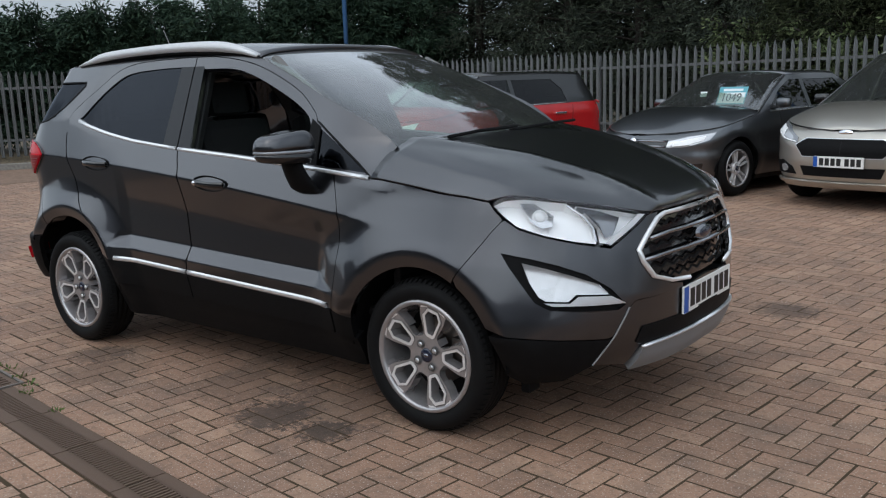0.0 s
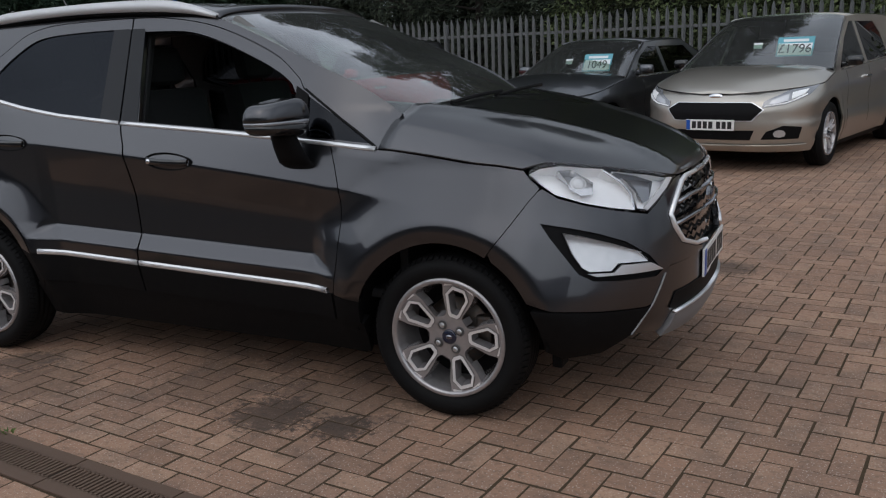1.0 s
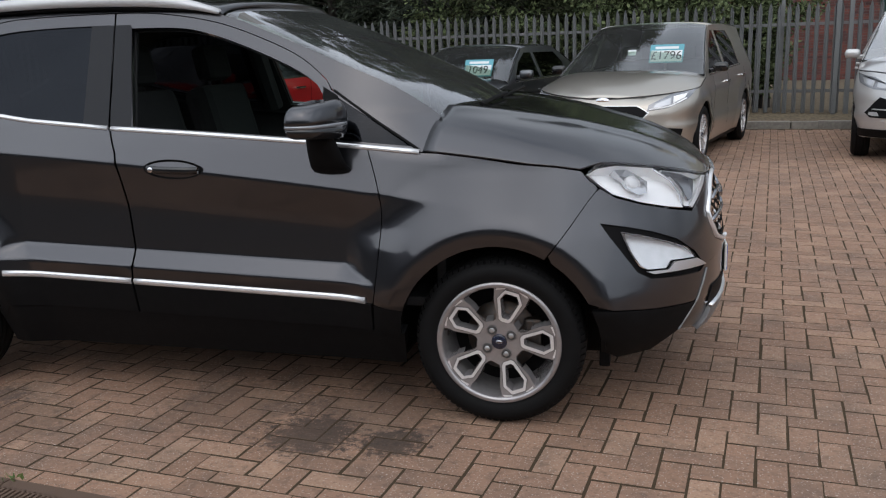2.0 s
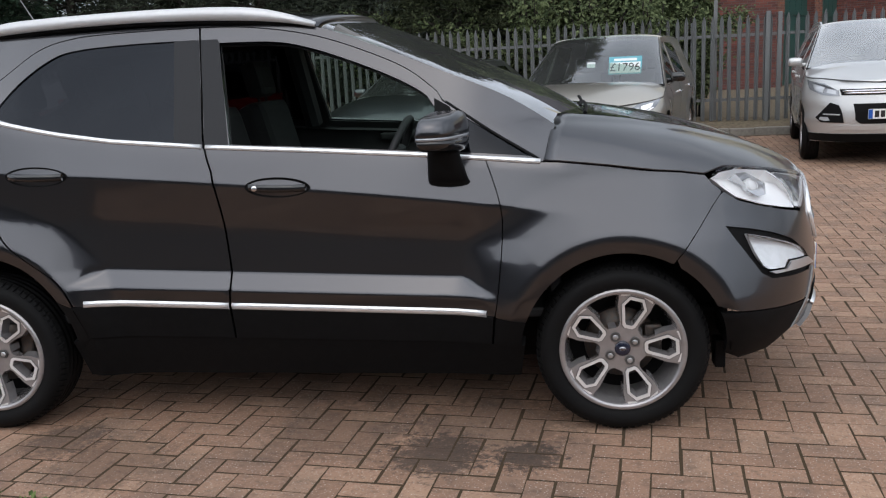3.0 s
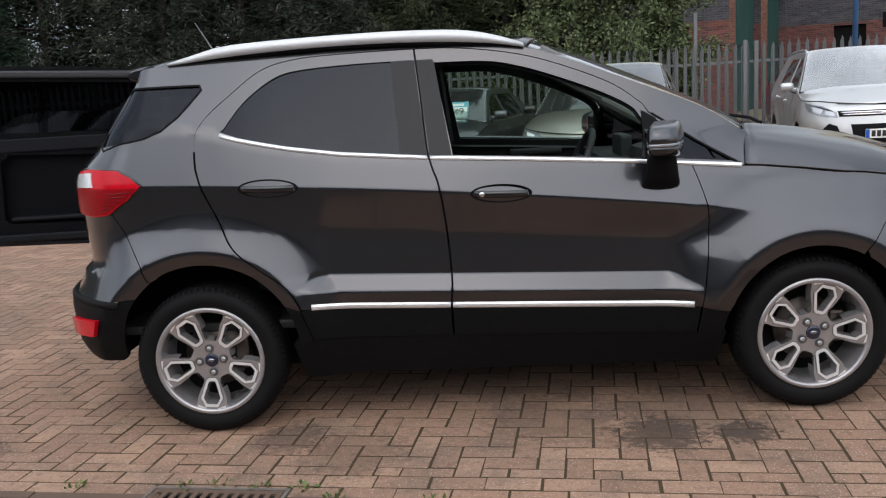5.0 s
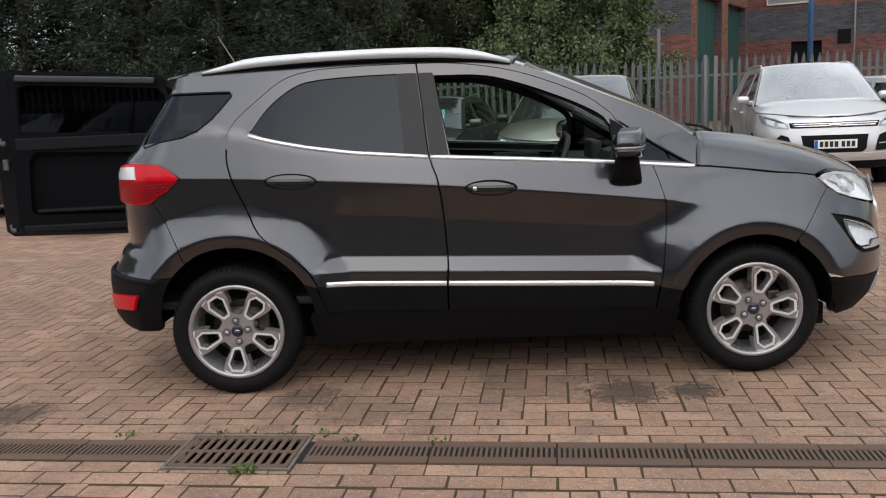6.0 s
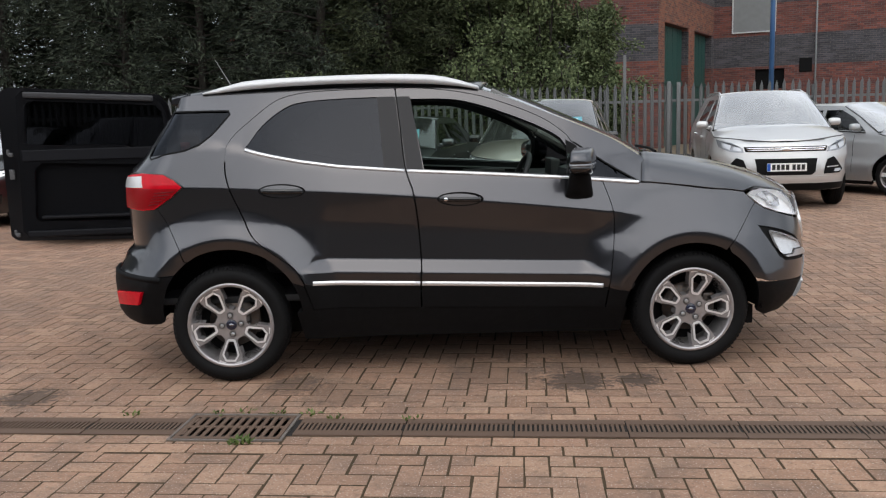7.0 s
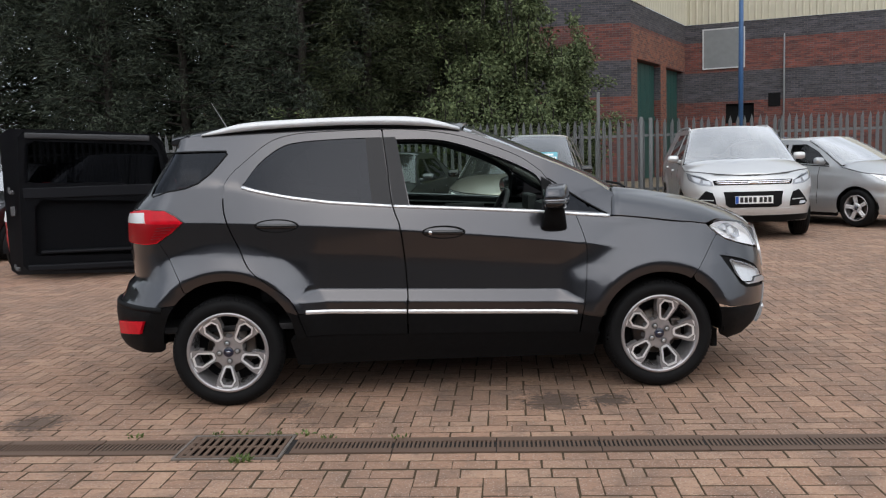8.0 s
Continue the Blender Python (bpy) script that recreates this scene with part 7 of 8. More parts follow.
MPV = dict(base=2.85, half=0.955, high=1.66, wheel=0.345, nose=2.37, tail=-2.43, cowl=1.22, roof_front=0.12, roof_rear=-1.95, rear_base=-2.30, belt_front=0.99, belt_rear=1.10, nose_high=0.80,
           pillar=-0.10, glass_end=-1.15, plate_high=0.50, badge_high=0.79, badge=(0.03, 0.075), rim="twin", card=("£1796", 0.38), moulding=CHROME, handle=CHROME, mirror=GLOSS_BLACK,
           front_bits=[("headlamp", [(0.905, 0.885), (0.875, 0.795), (0.70, 0.700), (0.50, 0.672), (0.51, 0.735), (0.70, 0.838)], LAMP_SMOKE, 0.006, "swept clear headlamp"),
                       ("lamp_bowl", [(0.85, 0.845), (0.84, 0.805), (0.745, 0.750), (0.735, 0.815)], LAMP_WHITE, 0.010, "bright lamp bowl"),
                       ("lamp_bowl", [(0.715, 0.805), (0.72, 0.738), (0.60, 0.706), (0.56, 0.708), (0.58, 0.745)], LAMP_GREY, 0.010, "bright lamp bowl"),
                       ("running_light", [(0.86, 0.79), (0.70, 0.708), (0.52, 0.682), (0.52, 0.692), (0.70, 0.722), (0.85, 0.80)], LAMP_WHITE, 0.014, ""),
                       ("fog_recess", [(0.84, 0.47), (0.81, 0.35), (0.50, 0.35), (0.55, 0.43), (0.70, 0.49)], PLASTIC, 0.004, "black fog lamp recess"),
                       ("fog_lamp", [(0.70, 0.44), (0.715, 0.41), (0.70, 0.38), (0.66, 0.37), (0.62, 0.38), (0.61, 0.41), (0.63, 0.44), (0.665, 0.45)], LAMP_GREY, 0.012, "round fog lamp")],
           nose_bits=[("grille_rim", [(0.40, 0.732), (0.525, 0.655), (0.42, 0.538)], SATIN, 0.004, "chrome grille rim"), ("grille", [(0.392, 0.724), (0.512, 0.652), (0.412, 0.546)], PLASTIC, 0.008, "black mesh grille"),
                      ("lower_grille", [(0.44, 0.445), (0.40, 0.345)], PLASTIC, 0.005, "black lower grille"), ("splitter", [(0.85, 0.30), (0.84, 0.265)], PAINT_STONE, 0.03, "")])
SALOON = dict(base=2.65, half=0.885, high=1.455, wheel=0.325, nose=2.20, tail=-2.44, cowl=0.88, roof_front=0.05, roof_rear=-1.05, rear_base=-1.80, belt_front=0.95, belt_rear=1.0, nose_high=0.73,
              pillar=-0.22, glass_end=-1.15, plate_high=0.42, badge_high=0.66, badge=(0.05, 0.05), rim="twin", card=("1049", 0.32), moulding=CHROME,
              front_bits=[("headlamp", [(0.84, 0.76), (0.82, 0.68), (0.66, 0.61), (0.47, 0.60), (0.47, 0.67), (0.65, 0.72)], LAMP_GREY, 0.006, "clear headlamp"), ("lamp_bowl", [(0.79, 0.725), (0.78, 0.68), (0.66, 0.63), (0.53, 0.615), (0.53, 0.65), (0.66, 0.69)], LAMP_WHITE, 0.010, ""),
                          ("fog_recess", [(0.78, 0.42), (0.76, 0.33), (0.52, 0.33), (0.52, 0.41)], GLOSS_BLACK, 0.004, "")],
              nose_bits=[("grille", [(0.46, 0.685), (0.46, 0.605)], GLOSS_BLACK, 0.004, "slim black grille"), ("lower_grille", [(0.48, 0.40), (0.46, 0.31)], PLASTIC, 0.004, "")],
              bars=[(0.672, 0.45, DARK_CHROME), (0.615, 0.45, DARK_CHROME)])
TALL = dict(base=2.69, half=0.918, high=1.70, wheel=0.35, nose=2.24, tail=-2.28, cowl=1.02, roof_front=0.20, roof_rear=-1.72, rear_base=-2.08, belt_front=1.08, belt_rear=1.20, nose_high=0.94, low=0.28,
            pillar=-0.18, glass_end=-1.2, plate_high=0.60, badge_high=0.845, badge=(0.03, 0.075), rim="single", rails=True, screen=GLASS_SKY_PALE,
            front_bits=[("headlamp", [(0.87, 0.985), (0.85, 0.88), (0.72, 0.815), (0.55, 0.80), (0.56, 0.865), (0.70, 0.94)], LAMP_SMOKE, 0.006, "clear headlamp"), ("lamp_bowl", [(0.82, 0.935), (0.80, 0.875), (0.72, 0.84), (0.70, 0.90)], LAMP_GREY, 0.010, ""), ("lamp_bowl", [(0.67, 0.89), (0.68, 0.835), (0.58, 0.82), (0.59, 0.86)], LAMP_GREY, 0.010, ""),
                        ("lamp_shade", [(0.83, 0.955), (0.72, 0.915), (0.60, 0.873), (0.60, 0.885), (0.72, 0.93)], GLOSS_BLACK, 0.008, ""),
                        ("fog_recess", [(0.74, 0.61), (0.785, 0.555), (0.73, 0.505), (0.50, 0.50), (0.555, 0.70), (0.64, 0.73)], PLASTIC, 0.008, "black triangular fog recess"),
                        ("fog_lamp", [(0.735, 0.565), (0.745, 0.535), (0.69, 0.52), (0.64, 0.525), (0.66, 0.565)], LAMP_GREY, 0.014, "fog lamp"),
                        ("recess_blade", [(0.70, 0.605), (0.71, 0.592), (0.54, 0.585), (0.54, 0.60)], PAINT_SILVER, 0.014, "")],
            nose_bits=[("upper_grille", [(0.55, 0.88), (0.53, 0.81)], PLASTIC, 0.005, "slim black upper grille"), ("lower_grille", [(0.41, 0.715), (0.385, 0.53), (0.33, 0.49)], PLASTIC, 0.006, "black trapezoid grille"),
                       ("bumper_skirt", [(0.86, 0.37), (0.84, 0.28)], PLASTIC, 0.006, "black lower bumper"), ("skid_plate", [(0.62, 0.475), (0.58, 0.42)], PAINT_SILVER, 0.012, "")],
            bars=[(0.858, 0.52, CHROME), (0.832, 0.5, CHROME)])
HATCH = dict(base=2.49, half=0.87, high=1.48, wheel=0.31, nose=2.06, tail=-1.98, cowl=0.95, roof_front=0.18, roof_rear=-1.45, rear_base=-1.82, belt_front=0.97, belt_rear=1.10, nose_high=0.78,
             pillar=-0.15, glass_end=-1.05, plate_high=0.42, badge_high=0.72, badge=(0.03, 0.07), rim="single", screen=GLASS_SKY_PALE,
             front_bits=[("headlamp", [(0.82, 0.86), (0.80, 0.76), (0.66, 0.69), (0.46, 0.66), (0.47, 0.71), (0.64, 0.79)], LAMP_WHITE, 0.006, "clear headlamp"),
                         ("fog_recess", [(0.78, 0.50), (0.76, 0.36), (0.58, 0.36), (0.62, 0.47)], GLOSS_BLACK, 0.004, "")],
             nose_bits=[("grille", [(0.42, 0.66), (0.48, 0.60), (0.40, 0.48)], GLOSS_BLACK, 0.004, "black grille"), ("lower_grille", [(0.5, 0.38), (0.46, 0.28)], PLASTIC, 0.004, "")])
CUBE_HATCH = dict(base=2.595, half=0.895, high=1.56, wheel=0.32, nose=2.05, tail=-2.05, cowl=0.90, roof_front=0.35, roof_rear=-1.70, rear_base=-1.90, belt_front=1.03, belt_rear=1.10, nose_high=0.88, round=2.2,
                  pillar=-0.15, glass_end=-1.15, plate_high=0.42, badge_high=0.80, badge=(0.03, 0.06), rim="single", moulding=CHROME, handle=CHROME,
                  front_bits=[("headlamp", [(0.80, 0.92), (0.80, 0.74), (0.62, 0.72), (0.60, 0.86)], LAMP_WHITE, 0.008, "round headlamp")],
                  nose_bits=[("grille", [(0.46, 0.74), (0.42, 0.56)], GLOSS_BLACK, 0.004, "black grille")])


def stand(spec, heading, wheel_xy, wheel_side):
    """The pose in which the front wheel on that side (1 left, -1 right) touches the ground at wheel_xy."""
    a = radians(heading)
    lx, ly = spec["base"] / 2, (spec["half"] - 0.11) * wheel_side
    return pose(wheel_xy[0] - (lx * math.cos(a) - ly * math.sin(a)), wheel_xy[1] - (lx * math.sin(a) + ly * math.cos(a)), 0, 0, 0, heading)


parked_car("warm stone people carrier with a price card in its windscreen", MPV, PAINT_STONE, stand(MPV, -97, (-2.41, 10.03), 1))
parked_car("dark grey saloon with a price card in its windscreen", SALOON, PAINT_DARK, stand(SALOON, -99, (-4.83, 9.85), 1))
parked_car("silver SUV with roof rails facing out of its bay", TALL, PAINT_SILVER, stand(TALL, -95, (1.03, 10.95), 1))
parked_car("light grey small hatchback parked at an angle", HATCH, PAINT_TIN, stand(HATCH, -56, (2.28, 11.85), -1))
parked_car("mid-grey hatchback standing beyond the open tailgate", HATCH, PAINT_MID, stand(HATCH, -97, (-11.0, 10.2), 1))
parked_car("blue tall car parked behind the palisade fence", TALL, PAINT_BLUE, pose(2.9, 19.8, 0.0, 0, 0, 2))
parked_car("red compact car with a black roof", CUBE_HATCH, PAINT_RED, stand(CUBE_HATCH, -97, (-8.2, 8.3), 1), PAINT_BLACK)

# ---- trees and shrubs ----
def leaf_cloud(name, spots, size, long, mat, parent, seed, droop=0.3, tags=""):
    """Many small leaves or sprays; spots is a list of (place, outward, spread)."""
    rng = np.random.default_rng(seed)
    n = len(spots)
    c = np.array([s[0] for s in spots]) + rng.normal(0, 1, (n, 3)) * np.array([[s[2]] for s in spots])
    d = np.array([s[1] for s in spots]) + rng.normal(0, 0.55, (n, 3)) - np.array((0, 0, droop))
    d /= np.linalg.norm(d, axis=1)[:, None] + 1e-6
    s = np.cross(d, rng.normal(0, 1, (n, 3)))
    s /= np.linalg.norm(s, axis=1)[:, None] + 1e-6
    l, w = long * rng.uniform(0.6, 1.4, (n, 1)), size * rng.uniform(0.6, 1.3, (n, 1))
    up = np.cross(d, s) * w * 0.35
    v = np.stack([c, c + d * l * 0.45 + s * w - up, c + d * l, c + d * l * 0.45 - s * w - up], axis=1).reshape(-1, 3)
    k = np.arange(n)[:, None] * 4
    f = np.concatenate([k + np.array([[0, 1, 2]]), k + np.array([[0, 2, 3]])], axis=1).reshape(-1, 3)
    return from_lists(name, v.tolist(), f.tolist(), mat, parent)


def conifer(x, y, h, rad, seed, count=3200, thin=0.0, label="tall dark conifer in the boundary screen", taper=0.62, mat=None, spray=(0.022, 0.19)):
    """A boundary conifer: tapered trunk, drooping limbs and a ragged crown of sprays."""
    rng = np.random.default_rng(seed)
    root = thing("conifer", label, "tree", "boundary trees", pose(x, y, 0.15))
    v, f = tube([(0, 0, -0.2), (0.05, 0.02, h * 0.35), (-0.04, 0.05, h * 0.7), (0, 0, h)], 0.12, 9, 0.03)
    from_lists("trunk", v, f, BARK, root, "", True)
    bm = bmesh.new()
    spots = []
    k = int(h * 9)
    per = max(1, count // k)
    for i in range(k):
        z = 0.5 + (h - 0.6) * i / k
        a = i * 2.4 + rng.uniform(-0.5, 0.5)
        t = z / h
        reach = rad * (1.0 - taper * t ** 1.6) * rng.uniform(0.7, 1.15)
        tipz = z - 0.12 * reach + 0.25
        add_lists(bm, *tube([(0, 0, z), (reach * 0.5 * math.cos(a), reach * 0.5 * math.sin(a), z + 0.12), (reach * math.cos(a), reach * math.sin(a), tipz)], 0.035 * (1.1 - t), 5, 0.008))
        keep = 1.0 - thin * max(0.0, 1 - abs(z - 2.9) / 1.6)
        for j in range(int(per * keep)):
            q = rng.uniform(0.15, 1.0) ** 0.6
            spots.append(((reach * q * math.cos(a) + rng.normal(0, 0.14), reach * q * math.sin(a) + rng.normal(0, 0.14), z + (tipz - z) * q + rng.normal(0, 0.12)), (math.cos(a), math.sin(a), 0.1), 0.10))
    part("limb_frame", bm, BARK, root)
    leaf_cloud("crown", spots, spray[0], spray[1], mat or CONIFER, root, seed + 50, 0.35)


def shrub(x, y, h, rad, seed, count=5000, label="broad-leaved shrub beside the fence", mat=None, leaf=(0.028, 0.085)):
    """A loose shrub: several stems, forked limbs and small leaves in clumps."""
    rng = np.random.default_rng(seed)
    root = thing("shrub", label, "shrub", "boundary shrubs", pose(x, y, 0.15))
    bm = bmesh.new()
    spots = []
    n = 15
    for i in range(n):
        a = rng.uniform(0, 2 * math.pi)
        lean = rng.uniform(0.15, 1.0) * rad
        top = np.array((lean * math.cos(a), lean * math.sin(a), h * rng.uniform(0.45, 1.0)))
        pts = [np.array((0.1 * math.cos(a), 0.1 * math.sin(a), -0.1)), top * np.array((0.35, 0.35, 0.5)), top]
        add_lists(bm, *tube([tuple(p) for p in pts], 0.035, 5, 0.008))
        for j in range(9):
            b = pts[1] + (pts[2] - pts[1]) * rng.uniform(0, 1)
            e = b + rng.normal(0, 1, 3) * np.array((0.42, 0.42, 0.30)) * rad * 0.55
            e[2] = max(e[2], 0.15)
            add_lists(bm, *tube([tuple(b), tuple((b + e) / 2 + np.array((0, 0, 0.06))), tuple(e)], 0.012, 4, 0.003))
            for q in range(count // (n * 9)):
                t = rng.uniform(0.25, 1.05)
                p = b + (e - b) * t
                o = (e - b) / (np.linalg.norm(e - b) + 1e-6)
                spots.append((tuple(p), tuple(o), 0.085))
    part("branch_frame", bm, BARK, root)
    leaf_cloud("leaves", spots, leaf[0], leaf[1], mat or BROADLEAF, root, seed + 90, 0.15)


random.seed(11)
for i, x in enumerate((-15.5, -13.9, -12.4, -10.8, -9.3, -7.9, -6.5, -5.1)):
    conifer(x, 17.4 + 0.5 * math.sin(i * 2.1), 11.6 + 1.4 * math.sin(i * 1.7), 1.65, 100 + i, 46000, thin=0.3 if i < 5 else 0.1, mat=CONIFER_PALE if i > 5 else None, spray=(0.014, 0.15))
for i, x in enumerate((-14.5, -12.6, -10.5, -8.6, -6.9, -5.4, -4.3)):
    conifer(x, 19.6 + 0.4 * math.sin(i * 2.7), 8.6 + 0.7 * math.sin(i * 1.3), 1.6, 120 + i, 15000, thin=0.3 if i < 4 else 0.1, spray=(0.04, 0.28))
for i, (x, y) in enumerate(((-16.9, 18.6), (-18.2, 17.6))):
    conifer(x, y, 9.0 + i, 1.6, 180 + i, 26000, spray=(0.02, 0.17))
for i, (x, y) in enumerate(((-16.6, 16.0), (-17.3, 15.0), (-17.9, 13.9), (-18.5, 12.8), (-19.1, 11.7), (-19.7, 10.6), (-20.3, 9.5), (-20.9, 8.4), (-21.5, 7.3), (-22.1, 6.2), (-22.7, 5.1))):
    conifer(x, y, (4.1, 3.8, 3.55, 3.4, 3.3, 3.2, 3.1, 3.05, 3.0, 2.95, 2.9)[i], 1.3, 140 + i, 19000, label="clipped dark conifer hedge behind the fence", taper=0.25, mat=HEDGE)
for i, (x, y, h, r) in enumerate(((-4.0, 17.4, 6.6, 1.4), (-3.0, 17.1, 5.8, 1.2), (-1.95, 16.9, 3.7, 1.0))):
    shrub(x, y, h, r, 200 + i, 15000, "tall olive-green small-leaved tree at the fence", leaf=(0.026, 0.085))
for i, (x, y, h, r) in enumerate(((-4.6, 16.2, 2.5, 1.0), (-3.4, 16.2, 2.6, 0.9), (-2.5, 16.1, 2.3, 0.8), (-1.75, 16.2, 1.9, 0.55), (-6.0, 16.2, 2.3, 0.9), (-7.6, 16.1, 2.3, 0.9))):
    shrub(x, y, h, r, 220 + i, 5200)

# ---- drain, weeds, paving ----
DRAIN_Y0, DRAIN_Y1 = 1.348, 1.562
GULLY = (-5.02, -4.49, 1.275, 1.625)


def bar_mesh(name, slots, lo, hi, z0, z1, rails):
    """A cast grating: cross bars between side rails."""
    bm = bmesh.new()
    for a, b in slots:
        box(bm, (a, lo[1], z0), (b, hi[1], z1))
    for a, b in rails:
        box(bm, (lo[0], a, z0), (hi[0], b, z1))
    me = bpy.data.meshes.new(name)
    bm.to_mesh(me)
    bm.free()
    me.materials.append(IRONGRATE)
    return me


drain = thing("drain_channel", "rusty slotted iron drainage channel set in paving", "drain", at=pose(0, 0, 0), kind="structure")
w = DRAIN_Y1 - DRAIN_Y0
unit = bar_mesh("grating", [(0.003 + i * 0.0215, 0.003 + i * 0.0215 + 0.011) for i in range(23)], (0.003, 0.05), (0.497, w - 0.048), -0.0035, 0.0035, ((0.0, 0.06), (w - 0.058, w)))
for i in range(-19, 18):
    x = -3.466 + 0.5 * i
    if GULLY[0] - 0.4 < x < GULLY[1] - 0.1:
        continue
    ob = new("grating", unit)
    ob.parent = drain
    ob.matrix_local = pose(x + 0.002, DRAIN_Y0, 0.002 + random.uniform(-0.0015, 0.001))
# near-black sheet close under the bars: the channel's shaded depth as colour
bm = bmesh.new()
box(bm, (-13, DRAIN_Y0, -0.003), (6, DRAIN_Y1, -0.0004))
ob = part("channel_shade_sheet", bm, DRAIN_SHADE, drain)
ob.location.z = -0.0
gully = thing("gully_grate", "rusty square iron gully grate with moss at its edge", "drain cover", at=pose(GULLY[0], GULLY[2], 0))
gw, gd = GULLY[1] - GULLY[0], GULLY[3] - GULLY[2]
# the frame's paler colour paints the light caught along its edges
bm = bmesh.new()
for a, b, c, d in ((0, gw, 0, 0.014), (0, gw, gd - 0.014, gd), (0, 0.014, 0.014, gd - 0.014), (gw - 0.014, gw, 0.014, gd - 0.014)):
    box(bm, (a, c, -0.03), (b, d, 0.007), 0.002)
part("frame", bm, EDGE_LIT_IRON, gully, "iron edge with its edge light painted pale")
bm = bmesh.new()
for i in range(13):
    x = 0.028 + i * (gw - 0.056) / 12
    box(bm, (x - 0.010, 0.022, -0.01), (x + 0.010, gd - 0.022, 0.006), 0.002)
for y in (0.022, gd / 2 - 0.012, gd - 0.046):
    box(bm, (0.022, y, -0.01), (gw - 0.022, y + 0.024, 0.0055))
part("grating", bm, IRONGRATE, gully)
# the shade below the gully bars, put in as a near-black sheet
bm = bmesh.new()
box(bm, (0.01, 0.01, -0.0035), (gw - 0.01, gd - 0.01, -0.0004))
part("gully_shade_sheet", bm, DRAIN_SHADE, gully)


def weed(x, y, r, count, seed, mat=None):
    rng = np.random.default_rng(seed)
    root = thing("weed", "small green weed tuft growing from a joint", "weed", "weeds in the paving", pose(x, y, -0.005))
    spots = []
    for _ in range(count):
        a, q = rng.uniform(0, 6.283), rng.uniform(0, 1) ** 0.5 * r
        spots.append(((q * math.cos(a), q * math.sin(a) * 0.6, 0.004), (math.cos(a), math.sin(a), 0.9), 0.006))
    leaf_cloud("leaves", spots, 0.007, 0.026, mat or WEED, root, seed, -0.3)


weed(-4.67, 1.26, 0.05, 80, 1)
for i, (x, y) in enumerate(((-4.45, 1.63), (-4.62, 1.65), (-4.78, 1.66), (-4.93, 1.64), (-4.3, 1.57), (-3.95, 1.565), (-5.35, 1.62))):
    weed(x, y, 0.04, 12, 10 + i)


def clip(x0, x1, y0, y1, flat, lim):
    """A paver cut to the limits, or None where too little is left."""
    x0, x1, y0, y1 = max(x0, lim[0]), min(x1, lim[1]), max(y0, lim[2]), min(y1, lim[3])
    return (round(x0, 4), round(x1, 4), round(y0, 4), round(y1, 4)) if x1 - x0 > 0.025 and y1 - y0 > 0.025 else None


def herringbone(lim, ox, oy, hand, p=0.1012):
    """200 x 100 mm pavers in a right-angled herringbone, cut at the limits: (x0, x1, y0, y1)."""
    x0, x1, y0, y1 = lim
    out = []
    for r in range(math.floor((y0 - oy) / p) - 2, math.ceil((y1 - oy) / p) + 2):
        for c in range(math.floor((x0 - ox) / p) - 2, math.ceil((x1 - ox) / p) + 2):
            k = (c + r * hand) % 4
            x, y = c * p + ox, r * p + oy
            if k == 0:
                b = clip(x, x + 2 * p, y, y + p, True, lim)
            elif k == (3 if hand < 0 else 2):
                b = clip(x, x + p, y, y + 2 * p, False, lim)
            else:
                continue
            if b:
                out.append(b)
    return out


bricks = herringbone((-15.5, 8.5, 1.755, 14.9), -3.108, 1.93, 1) + herringbone((-15.5, 8.5, 0.2, 1.138), -2.81, 1.025, -1)
for y0, y1, joint in ((1.655, 1.755, -3.183), (1.566, 1.655, -3.09), (1.243, 1.344, -3.154), (1.138, 1.243, -3.055)):
    bricks += [(round(joint + 0.2025 * i, 4), round(joint + 0.2025 * (i + 1), 4), y0, y1) for i in range(-50, 54)]


def yard(b):
    """True on the paved side of the kerbs and outside the gully."""
    x, y = (b[0] + b[1]) / 2, (b[2] + b[3]) / 2
    if b[1] > GULLY[0] + 0.004 and b[0] < GULLY[1] - 0.004 and b[3] > GULLY[2] + 0.004 and b[2] < GULLY[3] - 0.004:
        return False
    return y < lerp_keys([(-20.6, 3.2), (-15.0, 13.85), (-0.9, 14.5), (13, 15.1)], x) - 0.12


def round_gully(b):
    """Cuts pavers that run under the gully's frame."""
    if yard(b) or not (b[3] > GULLY[2] and b[2] < GULLY[3] and b[1] > GULLY[0] and b[0] < GULLY[1]):
        return [b]
    out = []
    for lim in ((-99, GULLY[0], -99, 99), (GULLY[1], 99, -99, 99), (GULLY[0], GULLY[1], -99, GULLY[2]), (GULLY[0], GULLY[1], GULLY[3], 99)):
        c = clip(*b, True, lim)
        if c:
            out.append(c)
    return out


bricks = [c for b in bricks for c in round_gully(b) if yard(c)]
near = [b for b in bricks if -4.45 < b[0] < -1.6 and 0.2 < b[2] < 2.35][:300]
chosen = set(near)


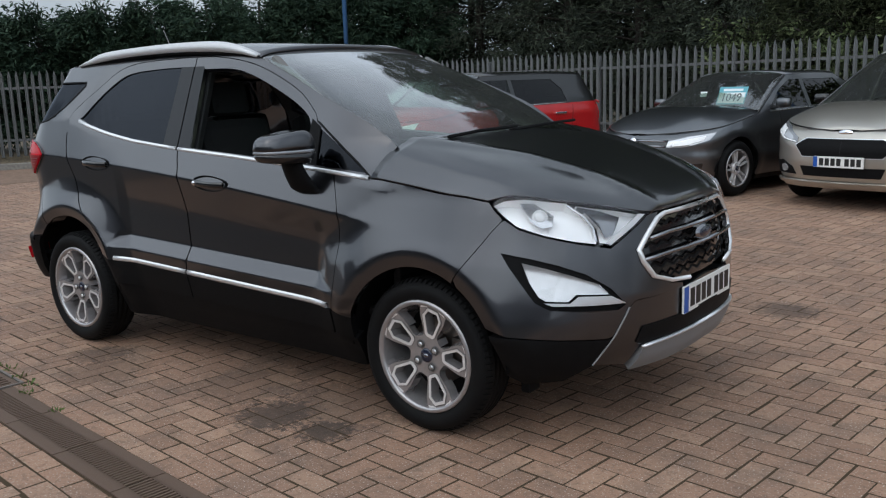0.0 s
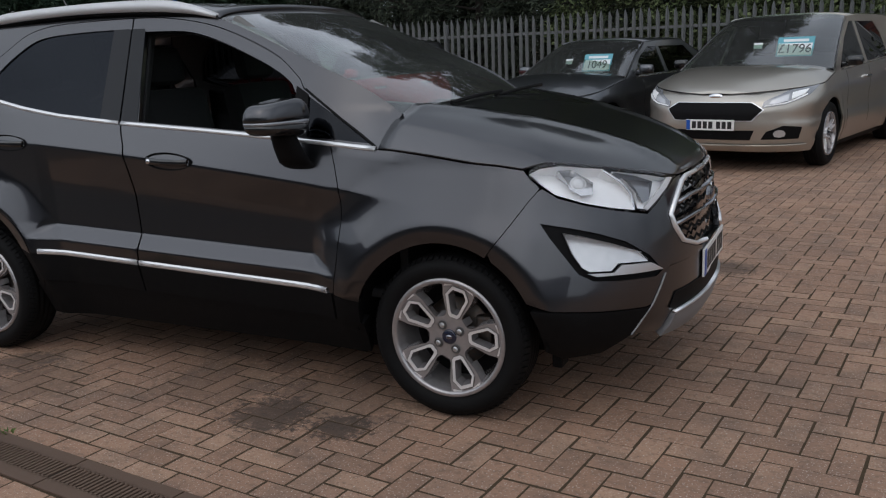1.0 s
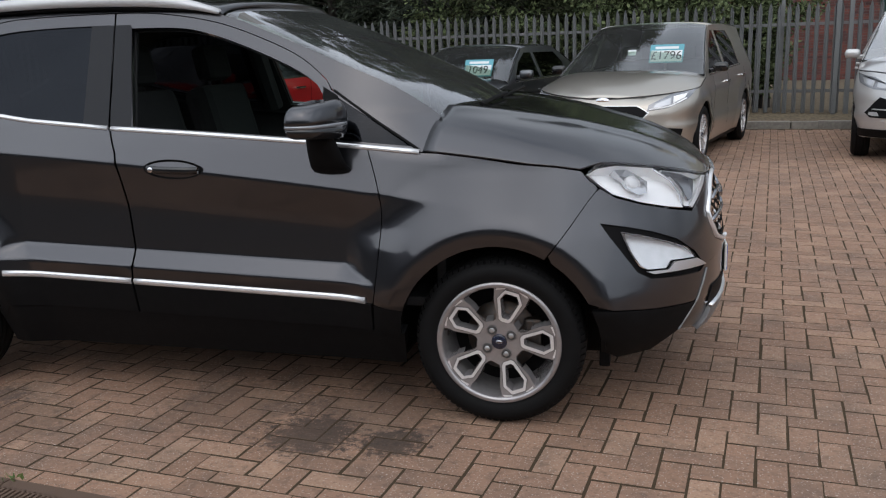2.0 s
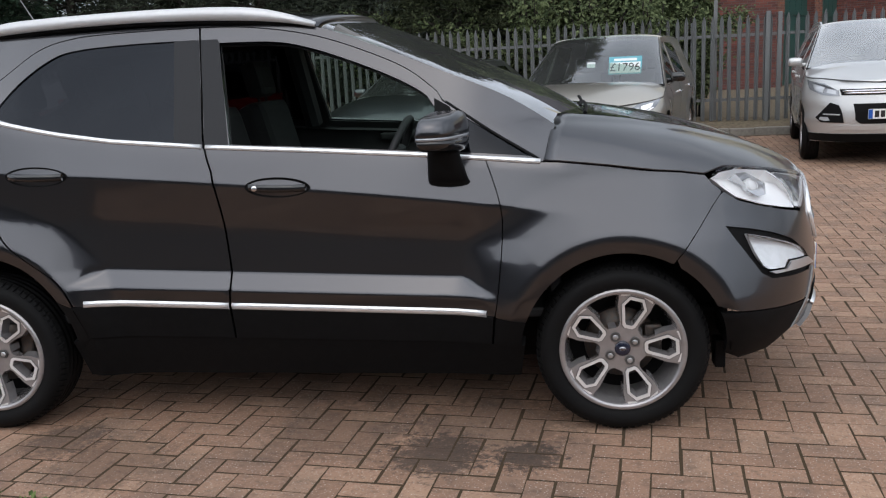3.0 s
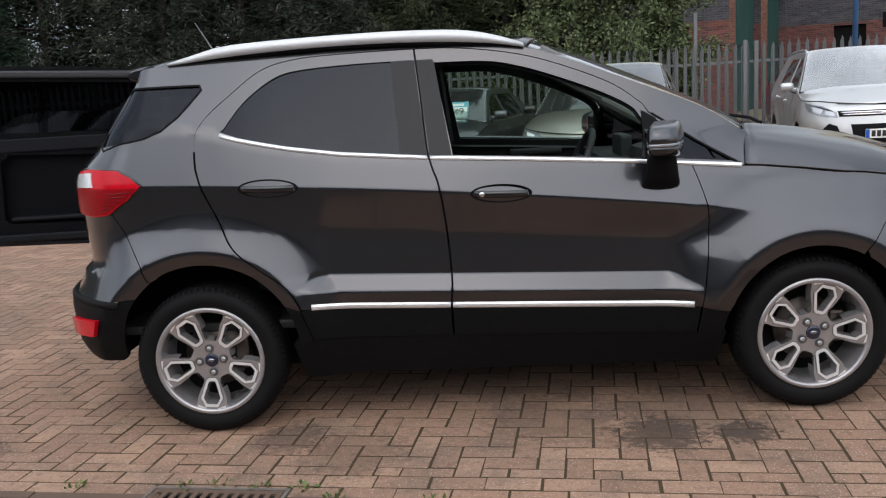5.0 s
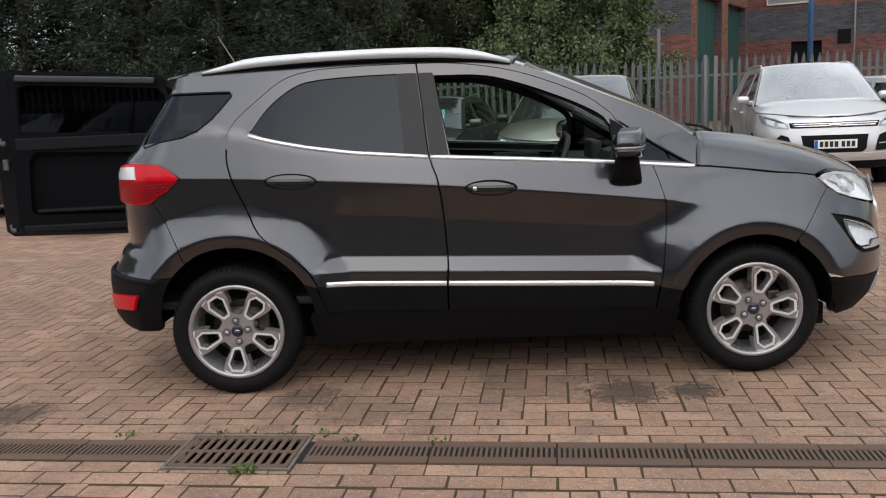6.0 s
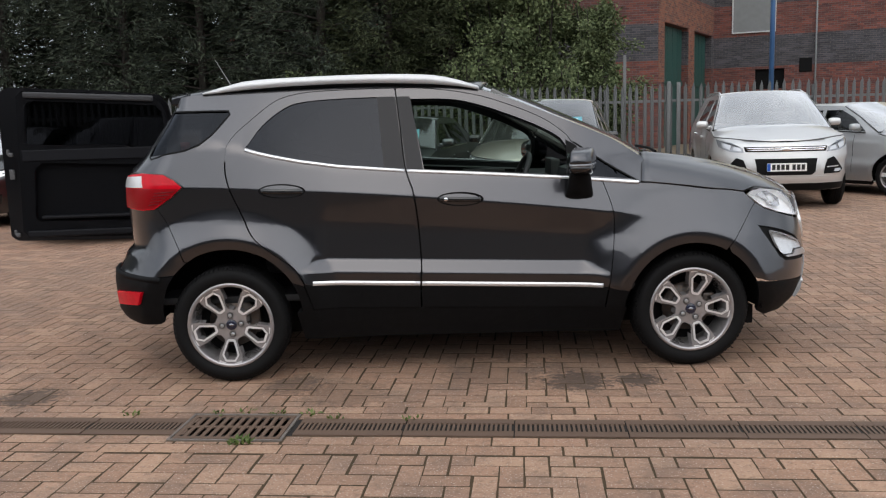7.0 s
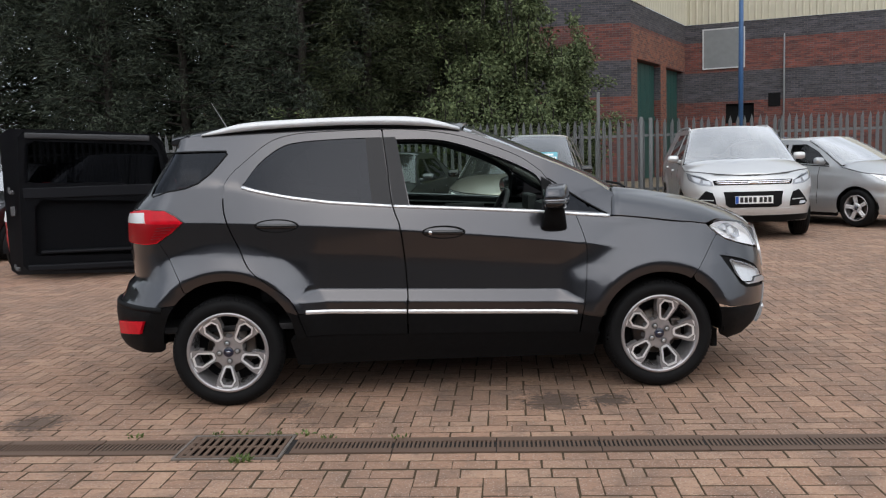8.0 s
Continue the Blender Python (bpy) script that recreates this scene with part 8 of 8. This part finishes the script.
def brick_shape(wide, deep_y, g=0.0036, c=0.0016, deep=0.02):
    hx, hy = wide / 2 - g, deep_y / 2 - g
    low = [(-hx, -hy, -deep), (hx, -hy, -deep), (hx, hy, -deep), (-hx, hy, -deep)]
    rim = [(x, y, -c) for x, y, _ in low]
    top = [(math.copysign(abs(x) - c, x), math.copysign(abs(y) - c, y), 0.0) for x, y, _ in low]
    faces = [(8, 9, 10, 11)]
    for i in range(4):
        j = (i + 1) % 4
        faces += [(i, j, 4 + j, 4 + i), (4 + i, 4 + j, 8 + j, 8 + i)]
    return low + rim + top, faces


paving = thing("paving", "worn brown clay brick paving in herringbone bond", "paving", at=pose(0, 0, 0), kind="structure")
bm = bmesh.new()
bed = [bm.verts.new((x, y, -0.0012)) for x, y in ((-15.55, 0.18), (8.55, 0.18), (8.55, 14.95), (-0.9, 14.5), (-15.0, 13.85), (-15.55, 12.9))]
bm.faces.new(bed)
part("bedding", bm, JOINT, paving, "dark sand between the bricks")
random.seed(5)
verts, faces = [], []
for b in bricks:
    if b in chosen:
        continue
    v, f = brick_shape(b[1] - b[0], b[3] - b[2])
    cx, cy = (b[0] + b[1]) / 2, (b[2] + b[3]) / 2
    k = len(verts)
    dz, tx, ty = random.uniform(-0.0005, 0.0), random.uniform(-0.006, 0.006), random.uniform(-0.006, 0.006)
    jx, jy = random.uniform(-0.003, 0.003), random.uniform(-0.003, 0.003)
    tw = random.uniform(-0.014, 0.014)
    verts += [(x - y * tw + cx + jx, y + x * tw + cy + jy, z + dz + x * tx + y * ty) for x, y, z in v]
    faces += [tuple(k + i for i in q) for q in f]
field = from_lists("paver_field", verts, faces, PAVER_FIELD, paving)
tagged(field, "brick pavers in herringbone bond", kind="stuff")
shapes = {}
for b in near:
    size = (round(b[1] - b[0], 3), round(b[3] - b[2], 3))
    if size not in shapes:
        v, f = brick_shape(*size)
        me = bpy.data.meshes.new("brick")
        me.from_pydata(v, [], f)
        me.materials.append(PAVER)
        shapes[size] = me
    ob = new("brick", shapes[size])
    ob.parent = paving
    ob.matrix_local = pose((b[0] + b[1]) / 2 + random.uniform(-0.003, 0.003), (b[2] + b[3]) / 2 + random.uniform(-0.003, 0.003), random.uniform(-0.0005, 0), random.uniform(-0.3, 0.3), random.uniform(-0.3, 0.3), random.uniform(-0.8, 0.8))
